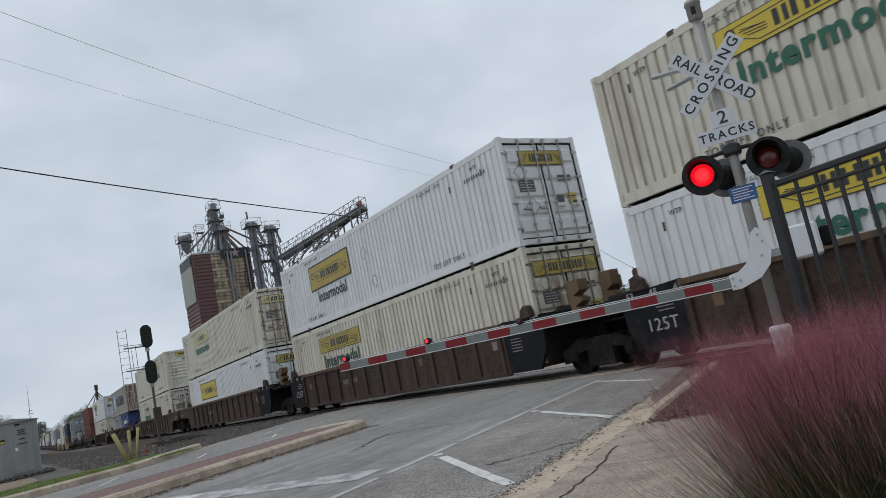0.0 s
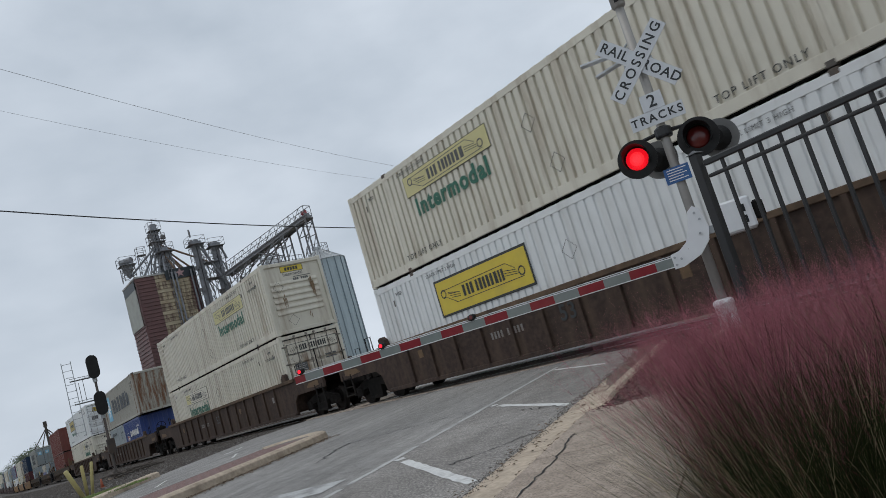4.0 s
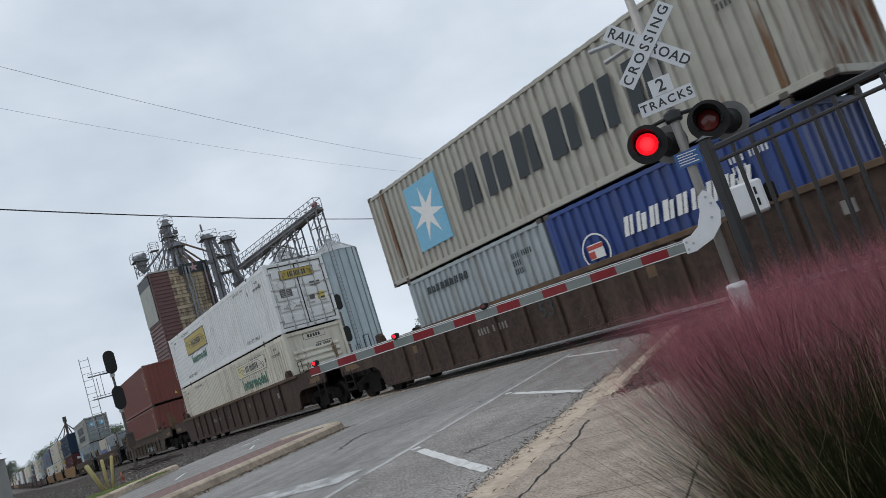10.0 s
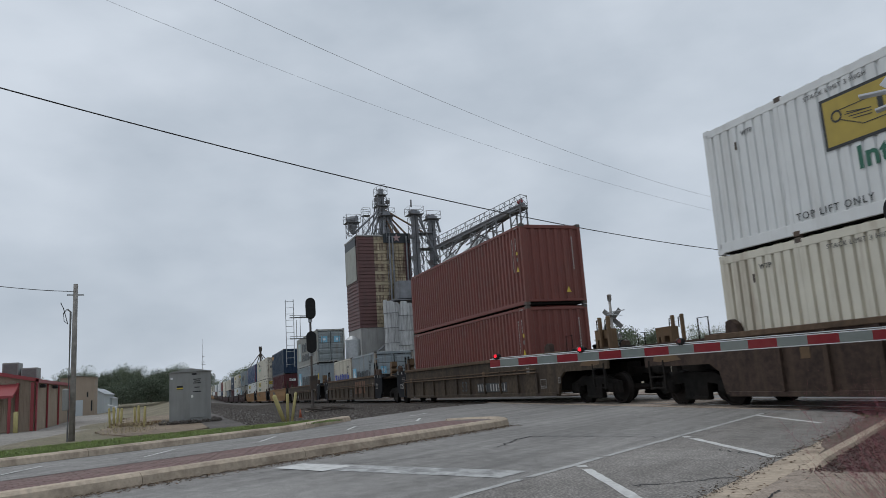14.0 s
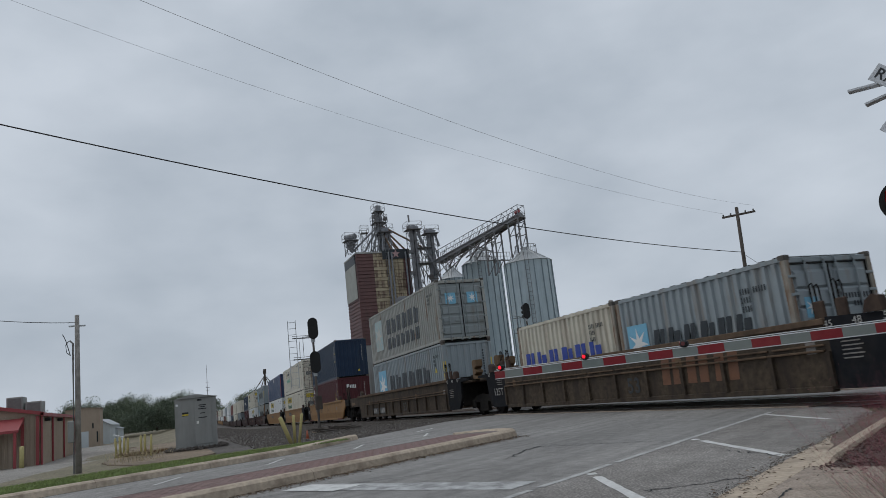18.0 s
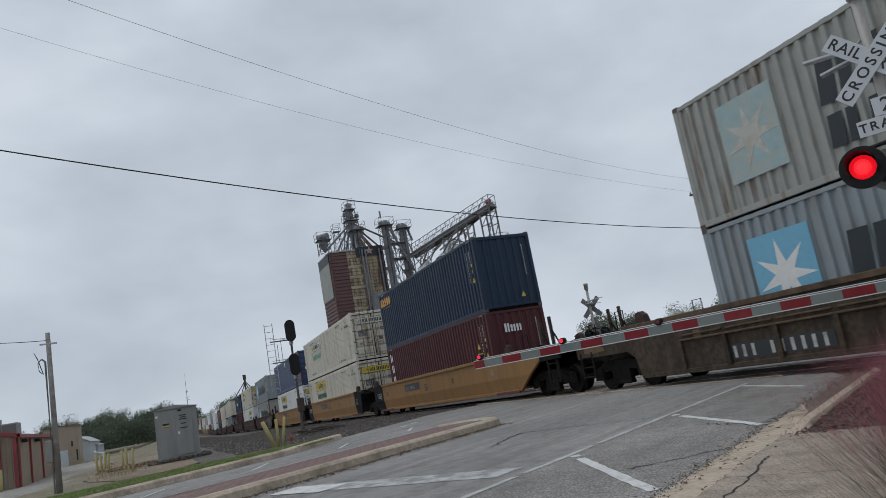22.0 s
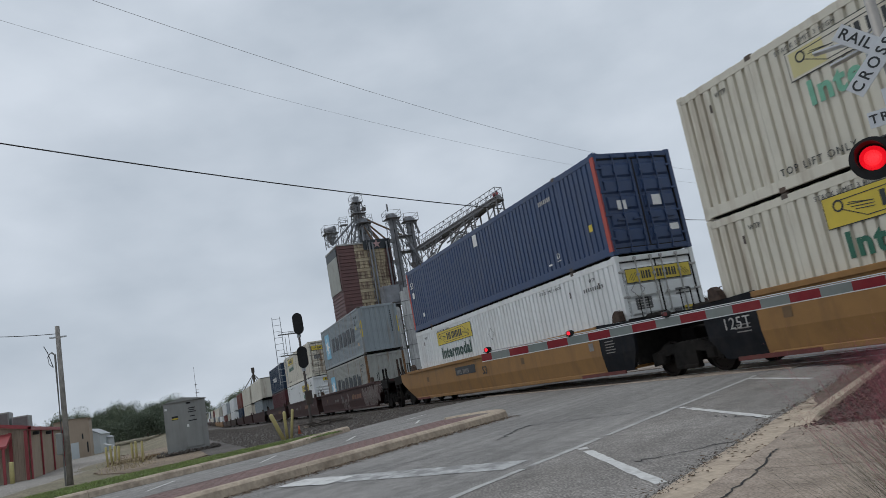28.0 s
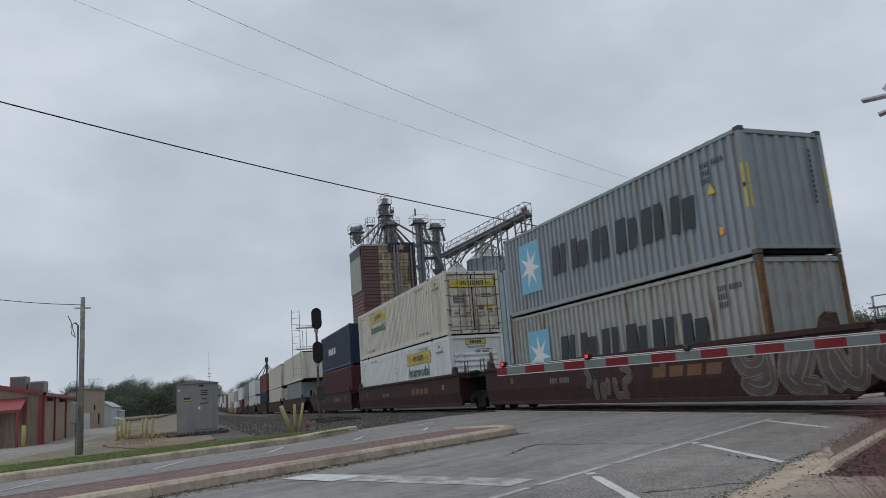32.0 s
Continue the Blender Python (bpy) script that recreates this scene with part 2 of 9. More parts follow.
RUST = (0.16, 0.07, 0.03)
GRIME = (0.10, 0.085, 0.065)
M = {
    "white_box": material("white_paint", (0.675, 0.69, 0.685), 0.5, grain=0.04, scale=2, dirt=(0.34, 0.31, 0.26), dirt_amt=0.35, edge=(0.50, 0.74), streak=True, bump=0.04),
    "cream_box": material("aged_white_paint", (0.60, 0.57, 0.48), 0.55, grain=0.05, scale=2, dirt=(0.28, 0.21, 0.14), dirt_amt=0.7, edge=(0.50, 0.72), streak=True, bump=0.05),
    "grey_box": material("grey_container_paint", (0.25, 0.288, 0.305), 0.5, grain=0.06, scale=2, dirt=(0.20, 0.145, 0.10), dirt_amt=0.65, edge=(0.52, 0.70), streak=True, bump=0.05),
    "light_grey_box": material("light_grey_container_paint", (0.315, 0.355, 0.365), 0.5, grain=0.06, scale=2, dirt=(0.20, 0.145, 0.10), dirt_amt=0.6, edge=(0.54, 0.72), streak=True, bump=0.05),
    "pale_beige_box": material("pale_beige_paint_with_rust_runs", (0.317, 0.323, 0.297), 0.6, grain=0.08, scale=3, dirt=(0.17, 0.085, 0.04), dirt_amt=0.9, dirt_scale=1.3, streak=True, edge=(0.56, 0.70), bump=0.1),
    "stained_post": material("grey_post_paint_with_rust", (0.31, 0.29, 0.25), 0.7, grain=0.15, scale=4, dirt=(0.16, 0.082, 0.04), dirt_amt=0.95, dirt_scale=1.2, streak=True, edge=(0.44, 0.58), bump=0.12, spec=0.25),
    "rust_post": material("orange_rusted_steel", (0.20, 0.115, 0.055), 0.8, grain=0.3, scale=6, dirt=(0.11, 0.05, 0.03), dirt_amt=0.9, dirt_scale=2, streak=True, edge=(0.42, 0.6), bump=0.15, spec=0.25),
    "beige_box": material("weathered_grey_paint", (0.37, 0.357, 0.308), 0.6, grain=0.08, scale=3, dirt=(0.19, 0.105, 0.06), dirt_amt=0.9, dirt_scale=2.2, streak=True, edge=(0.58, 0.72), bump=0.1),
    "maroon_box": material("brown_red_container_paint", (0.162, 0.043, 0.032), 0.55, grain=0.08, scale=2, dirt=(0.14, 0.06, 0.04), dirt_amt=0.45, streak=True, bump=0.05),
    "wine_box": material("wine_red_container_paint", (0.076, 0.018, 0.022), 0.5, grain=0.08, scale=2, dirt=(0.10, 0.04, 0.03), dirt_amt=0.4, streak=True, bump=0.05, spec=0.3),
    "navy_box": material("navy_container_paint", (0.010, 0.027, 0.060), 0.45, grain=0.1, scale=2, dirt=(0.05, 0.06, 0.07), dirt_amt=0.35, streak=True, bump=0.05, spec=0.3),
    "blue_box": material("blue_container_paint", (0.021, 0.047, 0.120), 0.45, grain=0.08, scale=2, dirt=(0.07, 0.08, 0.12), dirt_amt=0.4, streak=True, bump=0.05),
    "royal_box": material("bright_blue_container_paint", (0.020, 0.050, 0.20), 0.45, grain=0.08, scale=2, dirt=(0.07, 0.08, 0.12), dirt_amt=0.4, streak=True, bump=0.05),
    "ivory_box": material("ivory_container_paint", (0.55, 0.52, 0.43), 0.55, grain=0.06, scale=2, dirt=RUST, dirt_amt=0.5, streak=True, bump=0.05),
    "brown_car": material("brown_freight_car_paint", (0.049, 0.032, 0.025), 0.75, grain=0.4, scale=9, dirt=(0.088, 0.059, 0.042), dirt_amt=0.7, edge=(0.46, 0.66), streak=True, bump=0.15, spec=0.25),
    "dusty_car": material("dust_tanned_freight_car_paint", (0.066, 0.049, 0.034), 0.78, grain=0.4, scale=9, dirt=(0.036, 0.027, 0.022), dirt_amt=0.8, edge=(0.44, 0.64), streak=True, bump=0.15, spec=0.22),
    "brown_chord": material("rust_dusted_chord_paint", (0.115, 0.078, 0.052), 0.8, grain=0.3, scale=5, dirt=(0.055, 0.038, 0.03), dirt_amt=0.8, dirt_scale=1.5, bump=0.15, spec=0.2),
    "pale_rod": material("pale_locking_rod_paint", (0.40, 0.395, 0.38), 0.6, 0.1, grain=0.2, scale=8, dirt=(0.14, 0.10, 0.08), dirt_amt=0.5, dirt_scale=3, bump=0.05),
    "lock_rod": material("worn_locking_rod_steel", (0.20, 0.18, 0.155), 0.6, 0.1, grain=0.2, scale=8, dirt=(0.09, 0.055, 0.035), dirt_amt=0.6, dirt_scale=3, bump=0.05),
    "grey_door": material("grey_door_paint", (0.235, 0.265, 0.268), 0.6, grain=0.08, scale=3, dirt=(0.15, 0.10, 0.07), dirt_amt=0.6, streak=True, edge=(0.54, 0.70), bump=0.06),
    "yellow_car": material("yellow_freight_car_paint", (0.27, 0.145, 0.052), 0.6, grain=0.1, scale=3, dirt=(0.13, 0.08, 0.045), dirt_amt=0.5, streak=True, bump=0.1, spec=0.3),
    "red_car": material("oxide_red_freight_car_paint", (0.046, 0.021, 0.019), 0.7, grain=0.35, scale=9, dirt=(0.062, 0.040, 0.034), dirt_amt=0.5, streak=True, bump=0.12, spec=0.25),
    "black_steel": material("grimy_black_steel", (0.014, 0.013, 0.012), 0.85, grain=0.4, scale=6, dirt=(0.030, 0.024, 0.020), dirt_amt=0.6, bump=0.2, spec=0.12),
    "end_black": material("black_end_paint", (0.013, 0.014, 0.017), 0.8, grain=0.25, scale=5, dirt=(0.034, 0.031, 0.028), dirt_amt=0.6, dirt_scale=2, bump=0.1, spec=0.12),
    "wheel": material("worn_wheel_steel", (0.018, 0.016, 0.015), 0.75, 0.2, grain=0.25, scale=8, dirt=(0.04, 0.025, 0.018), dirt_amt=0.4, spec=0.15),
    "rail": material("rail_steel", (0.16, 0.11, 0.08), 0.5, 0.6, grain=0.2, scale=8, dirt=RUST, dirt_amt=0.5),
    "railtop": material("polished_rail_head", (0.5, 0.5, 0.5), 0.3, 0.95, grain=0.08),
    "tie": material("creosoted_timber", (0.07, 0.05, 0.038), 0.9, grain=0.3, scale=12, bump=0.5, rand=0.3),
    "castings": material("corner_casting_steel", (0.10, 0.09, 0.08), 0.65, grain=0.2, scale=9, dirt=RUST, dirt_amt=0.5, spec=0.2),
    "yellow_sign": material("yellow_decal", (0.60, 0.46, 0.05), 0.5, grain=0.05, scale=3, dirt=(0.3, 0.22, 0.08), dirt_amt=0.35, bump=0.0),
    "mustard": material("mustard_decal", (0.40, 0.30, 0.055), 0.5, grain=0.08, scale=4, dirt=(0.25, 0.19, 0.07), dirt_amt=0.4, bump=0.0),
    "pale_yellow": material("faded_yellow_decal", (0.56, 0.51, 0.25), 0.5, grain=0.05, scale=3, bump=0.0),
    "dark_ink": material("dark_lettering", (0.025, 0.028, 0.030), 0.5, grain=0.1, bump=0.0),
    "grey_ink": material("faded_dark_lettering", (0.09, 0.09, 0.09), 0.6, grain=0.1, bump=0.0),
    "green_ink": material("green_lettering", (0.020, 0.12, 0.075), 0.5, grain=0.1, bump=0.0),
    "dark_green": material("deep_green_lettering", (0.022, 0.062, 0.046), 0.5, grain=0.1, bump=0.0),
    "faded_green": material("faded_green_lettering", (0.16, 0.40, 0.28), 0.5, grain=0.1, bump=0.0),
    "slate_ink": material("slate_blue_lettering", (0.020, 0.027, 0.033), 0.5, grain=0.1, bump=0.0),
    "faded_sky": material("peeling_light_blue_decal", (0.31, 0.43, 0.44), 0.6, grain=0.1, scale=4, dirt=(0.40, 0.42, 0.39), dirt_amt=0.95, dirt_scale=3, edge=(0.42, 0.60), bump=0.0),
    "peeled_star": material("peeled_star_decal", (0.50, 0.51, 0.47), 0.6, grain=0.1, scale=4, dirt=(0.36, 0.32, 0.26), dirt_amt=0.6, dirt_scale=3, edge=(0.42, 0.6), bump=0.0),
    "sky_sign": material("light_blue_decal", (0.17, 0.42, 0.58), 0.5, grain=0.06, bump=0.0),
    "ochre": material("ochre_stained_paint", (0.135, 0.082, 0.040), 0.75, grain=0.2, scale=5, dirt=(0.09, 0.06, 0.04), dirt_amt=0.7, dirt_scale=2.5, bump=0.1),
    "grey_mark": material("weathered_pale_paint", (0.20, 0.19, 0.178), 0.7, grain=0.15, scale=9, dirt=(0.16, 0.11, 0.09), dirt_amt=0.6, dirt_scale=3, bump=0.0),
    "spray_rim": material("pale_spray_paint", (0.19, 0.17, 0.15), 0.7, grain=0.2, scale=9, dirt=(0.10, 0.065, 0.055), dirt_amt=0.8, dirt_scale=3, bump=0.0),
    "rusty_front": material("rust_run_grey_paint", (0.34, 0.33, 0.28), 0.65, grain=0.1, scale=3, dirt=(0.16, 0.07, 0.03), dirt_amt=1.0, dirt_scale=1.7, streak=True, edge=(0.44, 0.58), bump=0.12),
    "spray_fill": material("grey_spray_paint", (0.098, 0.074, 0.068), 0.7, grain=0.2, scale=6, dirt=(0.09, 0.05, 0.045), dirt_amt=0.7, dirt_scale=3, bump=0.0),
    "rust_run": material("brown_rust_run", (0.22, 0.155, 0.095), 0.8, grain=0.2, scale=6, dirt=(0.13, 0.075, 0.04), dirt_amt=0.9, dirt_scale=3, bump=0.0, spec=0.2),
    "rust_mark": material("faded_orange_mark", (0.16, 0.07, 0.035), 0.7, grain=0.2, scale=6, dirt=(0.09, 0.045, 0.035), dirt_amt=0.6, dirt_scale=3, bump=0.0),
    "pale_ink": material("worn_white_lettering", (0.42, 0.41, 0.39), 0.6, grain=0.15, scale=9, dirt=(0.15, 0.12, 0.10), dirt_amt=0.6, dirt_scale=4, bump=0.0),
    "white_ink": material("white_lettering", (0.72, 0.72, 0.70), 0.5, grain=0.05, bump=0.0),
    "blue_ink": material("blue_lettering", (0.02, 0.05, 0.30), 0.5, grain=0.05, bump=0.0),
    "orange_ink": material("orange_lettering", (0.72, 0.36, 0.06), 0.5, grain=0.05, bump=0.0),
    "red_ink": material("red_edge_paint", (0.42, 0.065, 0.045), 0.5, grain=0.1, bump=0.0),
    "asphalt": None, "concrete": None,
    "white_line": material("worn_white_road_paint", (0.60, 0.60, 0.585), 0.8, grain=0.1, scale=20, dirt=(0.30, 0.295, 0.285), dirt_amt=0.8, dirt_scale=4, bump=0.2),
    "lane_paint": material("worn_thin_lane_paint", (0.43, 0.43, 0.42), 0.85, grain=0.12, scale=22, dirt=(0.27, 0.265, 0.26), dirt_amt=1.0, dirt_scale=2.5, edge=(0.46, 0.66), bump=0.2),
    "faded_line": material("faded_road_paint", (0.45, 0.455, 0.45), 0.85, grain=0.15, scale=25, dirt=(0.23, 0.228, 0.225), dirt_amt=1.0, dirt_scale=3.5, edge=(0.42, 0.58), bump=0.3),
    "kerb": material("kerb_concrete", (0.45, 0.37, 0.285), 0.85, grain=0.2, scale=14, dirt=(0.17, 0.13, 0.095), dirt_amt=0.85, dirt_scale=1.7, bump=0.4, rand=0.06),
    "brick": material("red_paving_brick", (0.185, 0.115, 0.105), 0.85, grain=0.2, scale=14, dirt=(0.17, 0.13, 0.11), dirt_amt=0.5, bump=0.4, island=0.18),
    "mortar": material("joint_sand", (0.17, 0.14, 0.125), 0.95, grain=0.2, scale=30, bump=0.4),
    "galv": material("galvanised_steel", (0.40, 0.42, 0.43), 0.45, 0.55, grain=0.12, scale=5, dirt=(0.25, 0.25, 0.24), dirt_amt=0.4, bump=0.05),
    "alu": material("brushed_aluminium", (0.33, 0.315, 0.295), 0.55, 0.25, grain=0.08, scale=10, dirt=(0.3, 0.29, 0.27), dirt_amt=0.4, bump=0.05),
    "white_metal": material("white_enamel", (0.70, 0.71, 0.72), 0.45, grain=0.03, scale=5, dirt=(0.4, 0.38, 0.35), dirt_amt=0.3, bump=0.03),
    "sign_white": material("white_reflective_sheeting", (0.60, 0.62, 0.645), 0.5, grain=0.03, dirt=(0.45, 0.45, 0.45), dirt_amt=0.3, bump=0.0),
    "black_paint": material("black_enamel", (0.014, 0.014, 0.015), 0.45, grain=0.2, scale=10, bump=0.05),
    "hood": material("black_signal_hood", (0.020, 0.020, 0.020), 0.6, grain=0.2, scale=10, bump=0.05, spec=0.2),
    "red_refl": material("red_reflective_sheeting", (0.21, 0.020, 0.026), 0.5, grain=0.08, dirt=(0.3, 0.12, 0.1), dirt_amt=0.3, bump=0.0, spec=0.2),
    "white_refl": material("silver_reflective_sheeting", (0.19, 0.215, 0.202), 0.5, grain=0.08, dirt=(0.3, 0.3, 0.28), dirt_amt=0.4, bump=0.0, spec=0.2),
    "lamp_on": material("lit_red_lamp", (0.85, 0.006, 0.016), 0.3, grain=0.1, scale=60, bump=0.0, emit=0.85),
    "lamp_hot": material("lit_lamp_centre", (1.0, 0.022, 0.032), 0.3, grain=0.12, scale=60, bump=0.0, emit=1.15),
    "lamp_off": material("dark_red_lens", (0.13, 0.016, 0.014), 0.15, grain=0.1, bump=0.0),
    "led": material("lit_red_led", (1.0, 0.01, 0.03), 0.3, grain=0.02, bump=0.0, emit=0.9),
    "blue_plate": material("blue_sign_plate", (0.03, 0.11, 0.30), 0.5, grain=0.05, bump=0.0),
    "yellow_post": material("yellow_bollard_paint", (0.50, 0.435, 0.19), 0.6, grain=0.08, dirt=(0.3, 0.24, 0.1), dirt_amt=0.5, dirt_scale=3, bump=0.1),
    "sage_wall": material("red_corrugated_cladding", (0.118, 0.056, 0.053), 0.65, grain=0.15, scale=0.7, dirt=(0.085, 0.055, 0.05), dirt_amt=0.5, streak=True, bump=0.05),
    "pale_board": material("pale_faded_boards", (0.40, 0.34, 0.24), 0.8, grain=0.12, scale=2, dirt=(0.20, 0.12, 0.07), dirt_amt=0.6, bump=0.08, spec=0.2),
    "cream_wall": material("cream_corrugated_cladding", (0.40, 0.335, 0.22), 0.65, grain=0.25, scale=0.7, dirt=(0.12, 0.075, 0.055), dirt_amt=0.95, dirt_scale=0.9, edge=(0.44, 0.60), streak=True, bump=0.05),
    "grey_wall": material("grey_concrete_wall", (0.36, 0.36, 0.35), 0.85, grain=0.1, scale=0.7, dirt=(0.2, 0.19, 0.18), dirt_amt=0.5, streak=True, bump=0.1),
    "sign_panel": material("pale_sign_panel", (0.33, 0.34, 0.31), 0.7, grain=0.08, scale=1, dirt=(0.2, 0.19, 0.17), dirt_amt=0.5, bump=0.02),
    "bin_rib": material("dark_bin_stiffener_steel", (0.20, 0.25, 0.28), 0.5, 0.2, grain=0.1, scale=1, bump=0.02),
    "bin_steel": material("blue_grey_bin_steel", (0.40, 0.475, 0.51), 0.5, 0.1, grain=0.08, scale=0.5, dirt=(0.22, 0.28, 0.31), dirt_amt=0.5, streak=True, bump=0.02),
    "faded_star": material("faded_pink_paint", (0.42, 0.27, 0.27), 0.6, grain=0.15, scale=3, bump=0.0),
    "leg_steel": material("weathered_galvanised_leg_casing", (0.25, 0.26, 0.28), 0.65, 0.1, grain=0.2, scale=1.5, dirt=(0.13, 0.12, 0.12), dirt_amt=0.7, dirt_scale=0.5, streak=True, bump=0.05, spec=0.3),
    "rusty_spout": material("rust_brown_spout", (0.22, 0.15, 0.11), 0.7, grain=0.2, scale=2, dirt=(0.14, 0.07, 0.04), dirt_amt=0.6, bump=0.05, spec=0.3),
    "rusty_door": material("aged_white_door_paint_with_rust_runs", (0.58, 0.54, 0.45), 0.6, grain=0.06, scale=2, dirt=(0.17, 0.095, 0.05), dirt_amt=0.9, dirt_scale=1.1, edge=(0.48, 0.66), streak=True, bump=0.06),
    "truss": material("grey_structural_steel", (0.20, 0.205, 0.215), 0.7, 0.1, grain=0.25, scale=1, dirt=(0.13, 0.08, 0.06), dirt_amt=0.6, bump=0.05, spec=0.25),
    "wood_pole": material("weathered_pole_timber", (0.075, 0.062, 0.052), 0.9, grain=0.3, scale=6, bump=0.4),
    "old_wood": material("grey_weathered_timber", (0.235, 0.222, 0.205), 0.9, grain=0.3, scale=6, bump=0.4),
    "red_skid": material("dark_red_paint", (0.12, 0.027, 0.022), 0.7, grain=0.2, scale=4, dirt=(0.08, 0.05, 0.035), dirt_amt=0.7, dirt_scale=2, bump=0.1),
    "grey_pole": material("grey_pole_paint", (0.15, 0.15, 0.145), 0.7, grain=0.15, scale=4, bump=0.1),
    "signal_mast": material("dark_weathered_mast_paint", (0.070, 0.062, 0.057), 0.75, grain=0.2, scale=5, dirt=(0.11, 0.07, 0.045), dirt_amt=0.5, dirt_scale=2, bump=0.1, spec=0.25),
    "cable": material("black_cable", (0.015, 0.015, 0.016), 0.6, grain=0.1, bump=0.0),
    "thin_wire": material("aluminium_line", (0.36, 0.37, 0.38), 0.6, grain=0.1, bump=0.0),
    "cabinet": material("grey_cabinet_paint", (0.27, 0.275, 0.265), 0.55, 0.2, grain=0.06, scale=3, dirt=(0.13, 0.13, 0.125), dirt_amt=0.4, streak=True, bump=0.04),
    "tan_wall": material("tan_ribbed_wall", (0.34, 0.27, 0.205), 0.75, grain=0.06, scale=1, dirt=(0.22, 0.17, 0.13), dirt_amt=0.4, streak=True, bump=0.05),
    "red_roof": material("red_metal_roof", (0.28, 0.045, 0.05), 0.5, grain=0.08, scale=1, bump=0.03),
    "pale_wall": material("pale_metal_wall", (0.48, 0.52, 0.54), 0.6, grain=0.05, scale=1, bump=0.03),
    "pale_block": material("weathered_pale_block", (0.47, 0.48, 0.485), 0.8, grain=0.1, scale=1.5, dirt=(0.17, 0.165, 0.16), dirt_amt=0.8, dirt_scale=1.2, streak=True, bump=0.1, rand=0.12),
    "dark_glass": material("dark_opening", (0.03, 0.033, 0.036), 0.2, grain=0.1, bump=0.0),
    "leaf": material("foliage", (0.150, 0.178, 0.122), 0.85, grain=0.2, scale=0.6, bump=0.0, island=0.15, spec=0.2),
    "leaf_dark": material("dark_foliage", (0.118, 0.142, 0.102), 0.85, grain=0.2, scale=0.6, bump=0.0, island=0.15, spec=0.2),
    "bark": material("bark", (0.09, 0.07, 0.055), 0.9, grain=0.3, scale=9, bump=0.5),
    "lawn": material("mown_grass_blade", (0.19, 0.25, 0.08), 0.8, grain=0.3, scale=3, bump=0.0, island=0.35),
    # Green taken close to black: the deep shade within the clumps is in this colour.
    "blade": material("shade_toned_grass_blade", (0.022, 0.030, 0.009), 0.7, grain=0.3, scale=4, bump=0.0, island=0.4, spec=0.15),
    "straw": material("dry_grass_blade", (0.36, 0.30, 0.19), 0.7, grain=0.3, scale=4, bump=0.0, island=0.35, spec=0.2),
    "stem": material("brown_red_grass_stem", (0.118, 0.056, 0.046), 0.7, grain=0.3, scale=4, bump=0.0, island=0.4, spec=0.1),
    "plume": material("pink_grass_plume", (0.36, 0.137, 0.163), 0.8, grain=0.3, scale=4, bump=0.0, island=0.4, spec=0.1),
    "stone": material("crushed_stone", (0.098, 0.085, 0.075), 0.9, grain=0.3, scale=14, bump=0.3, island=0.22),
    "rubble": material("dark_asphalt_crumb", (0.095, 0.086, 0.076), 0.9, grain=0.3, scale=20, bump=0.0, island=0.45, spec=0.2),
    "debris": material("dead_leaf_litter", (0.14, 0.095, 0.06), 0.9, grain=0.3, scale=20, bump=0.0, island=0.4),
    "chips": material("reddish_mulch_chip", (0.115, 0.074, 0.067), 0.9, grain=0.3, scale=20, bump=0.0, island=0.5, spec=0.1),
    "cone": material("orange_plastic", (0.36, 0.10, 0.05), 0.6, grain=0.1, bump=0.0),
    "tar": material("crack_sealant", (0.022, 0.022, 0.023), 0.6, grain=0.2, bump=0.1, spec=0.2),
}


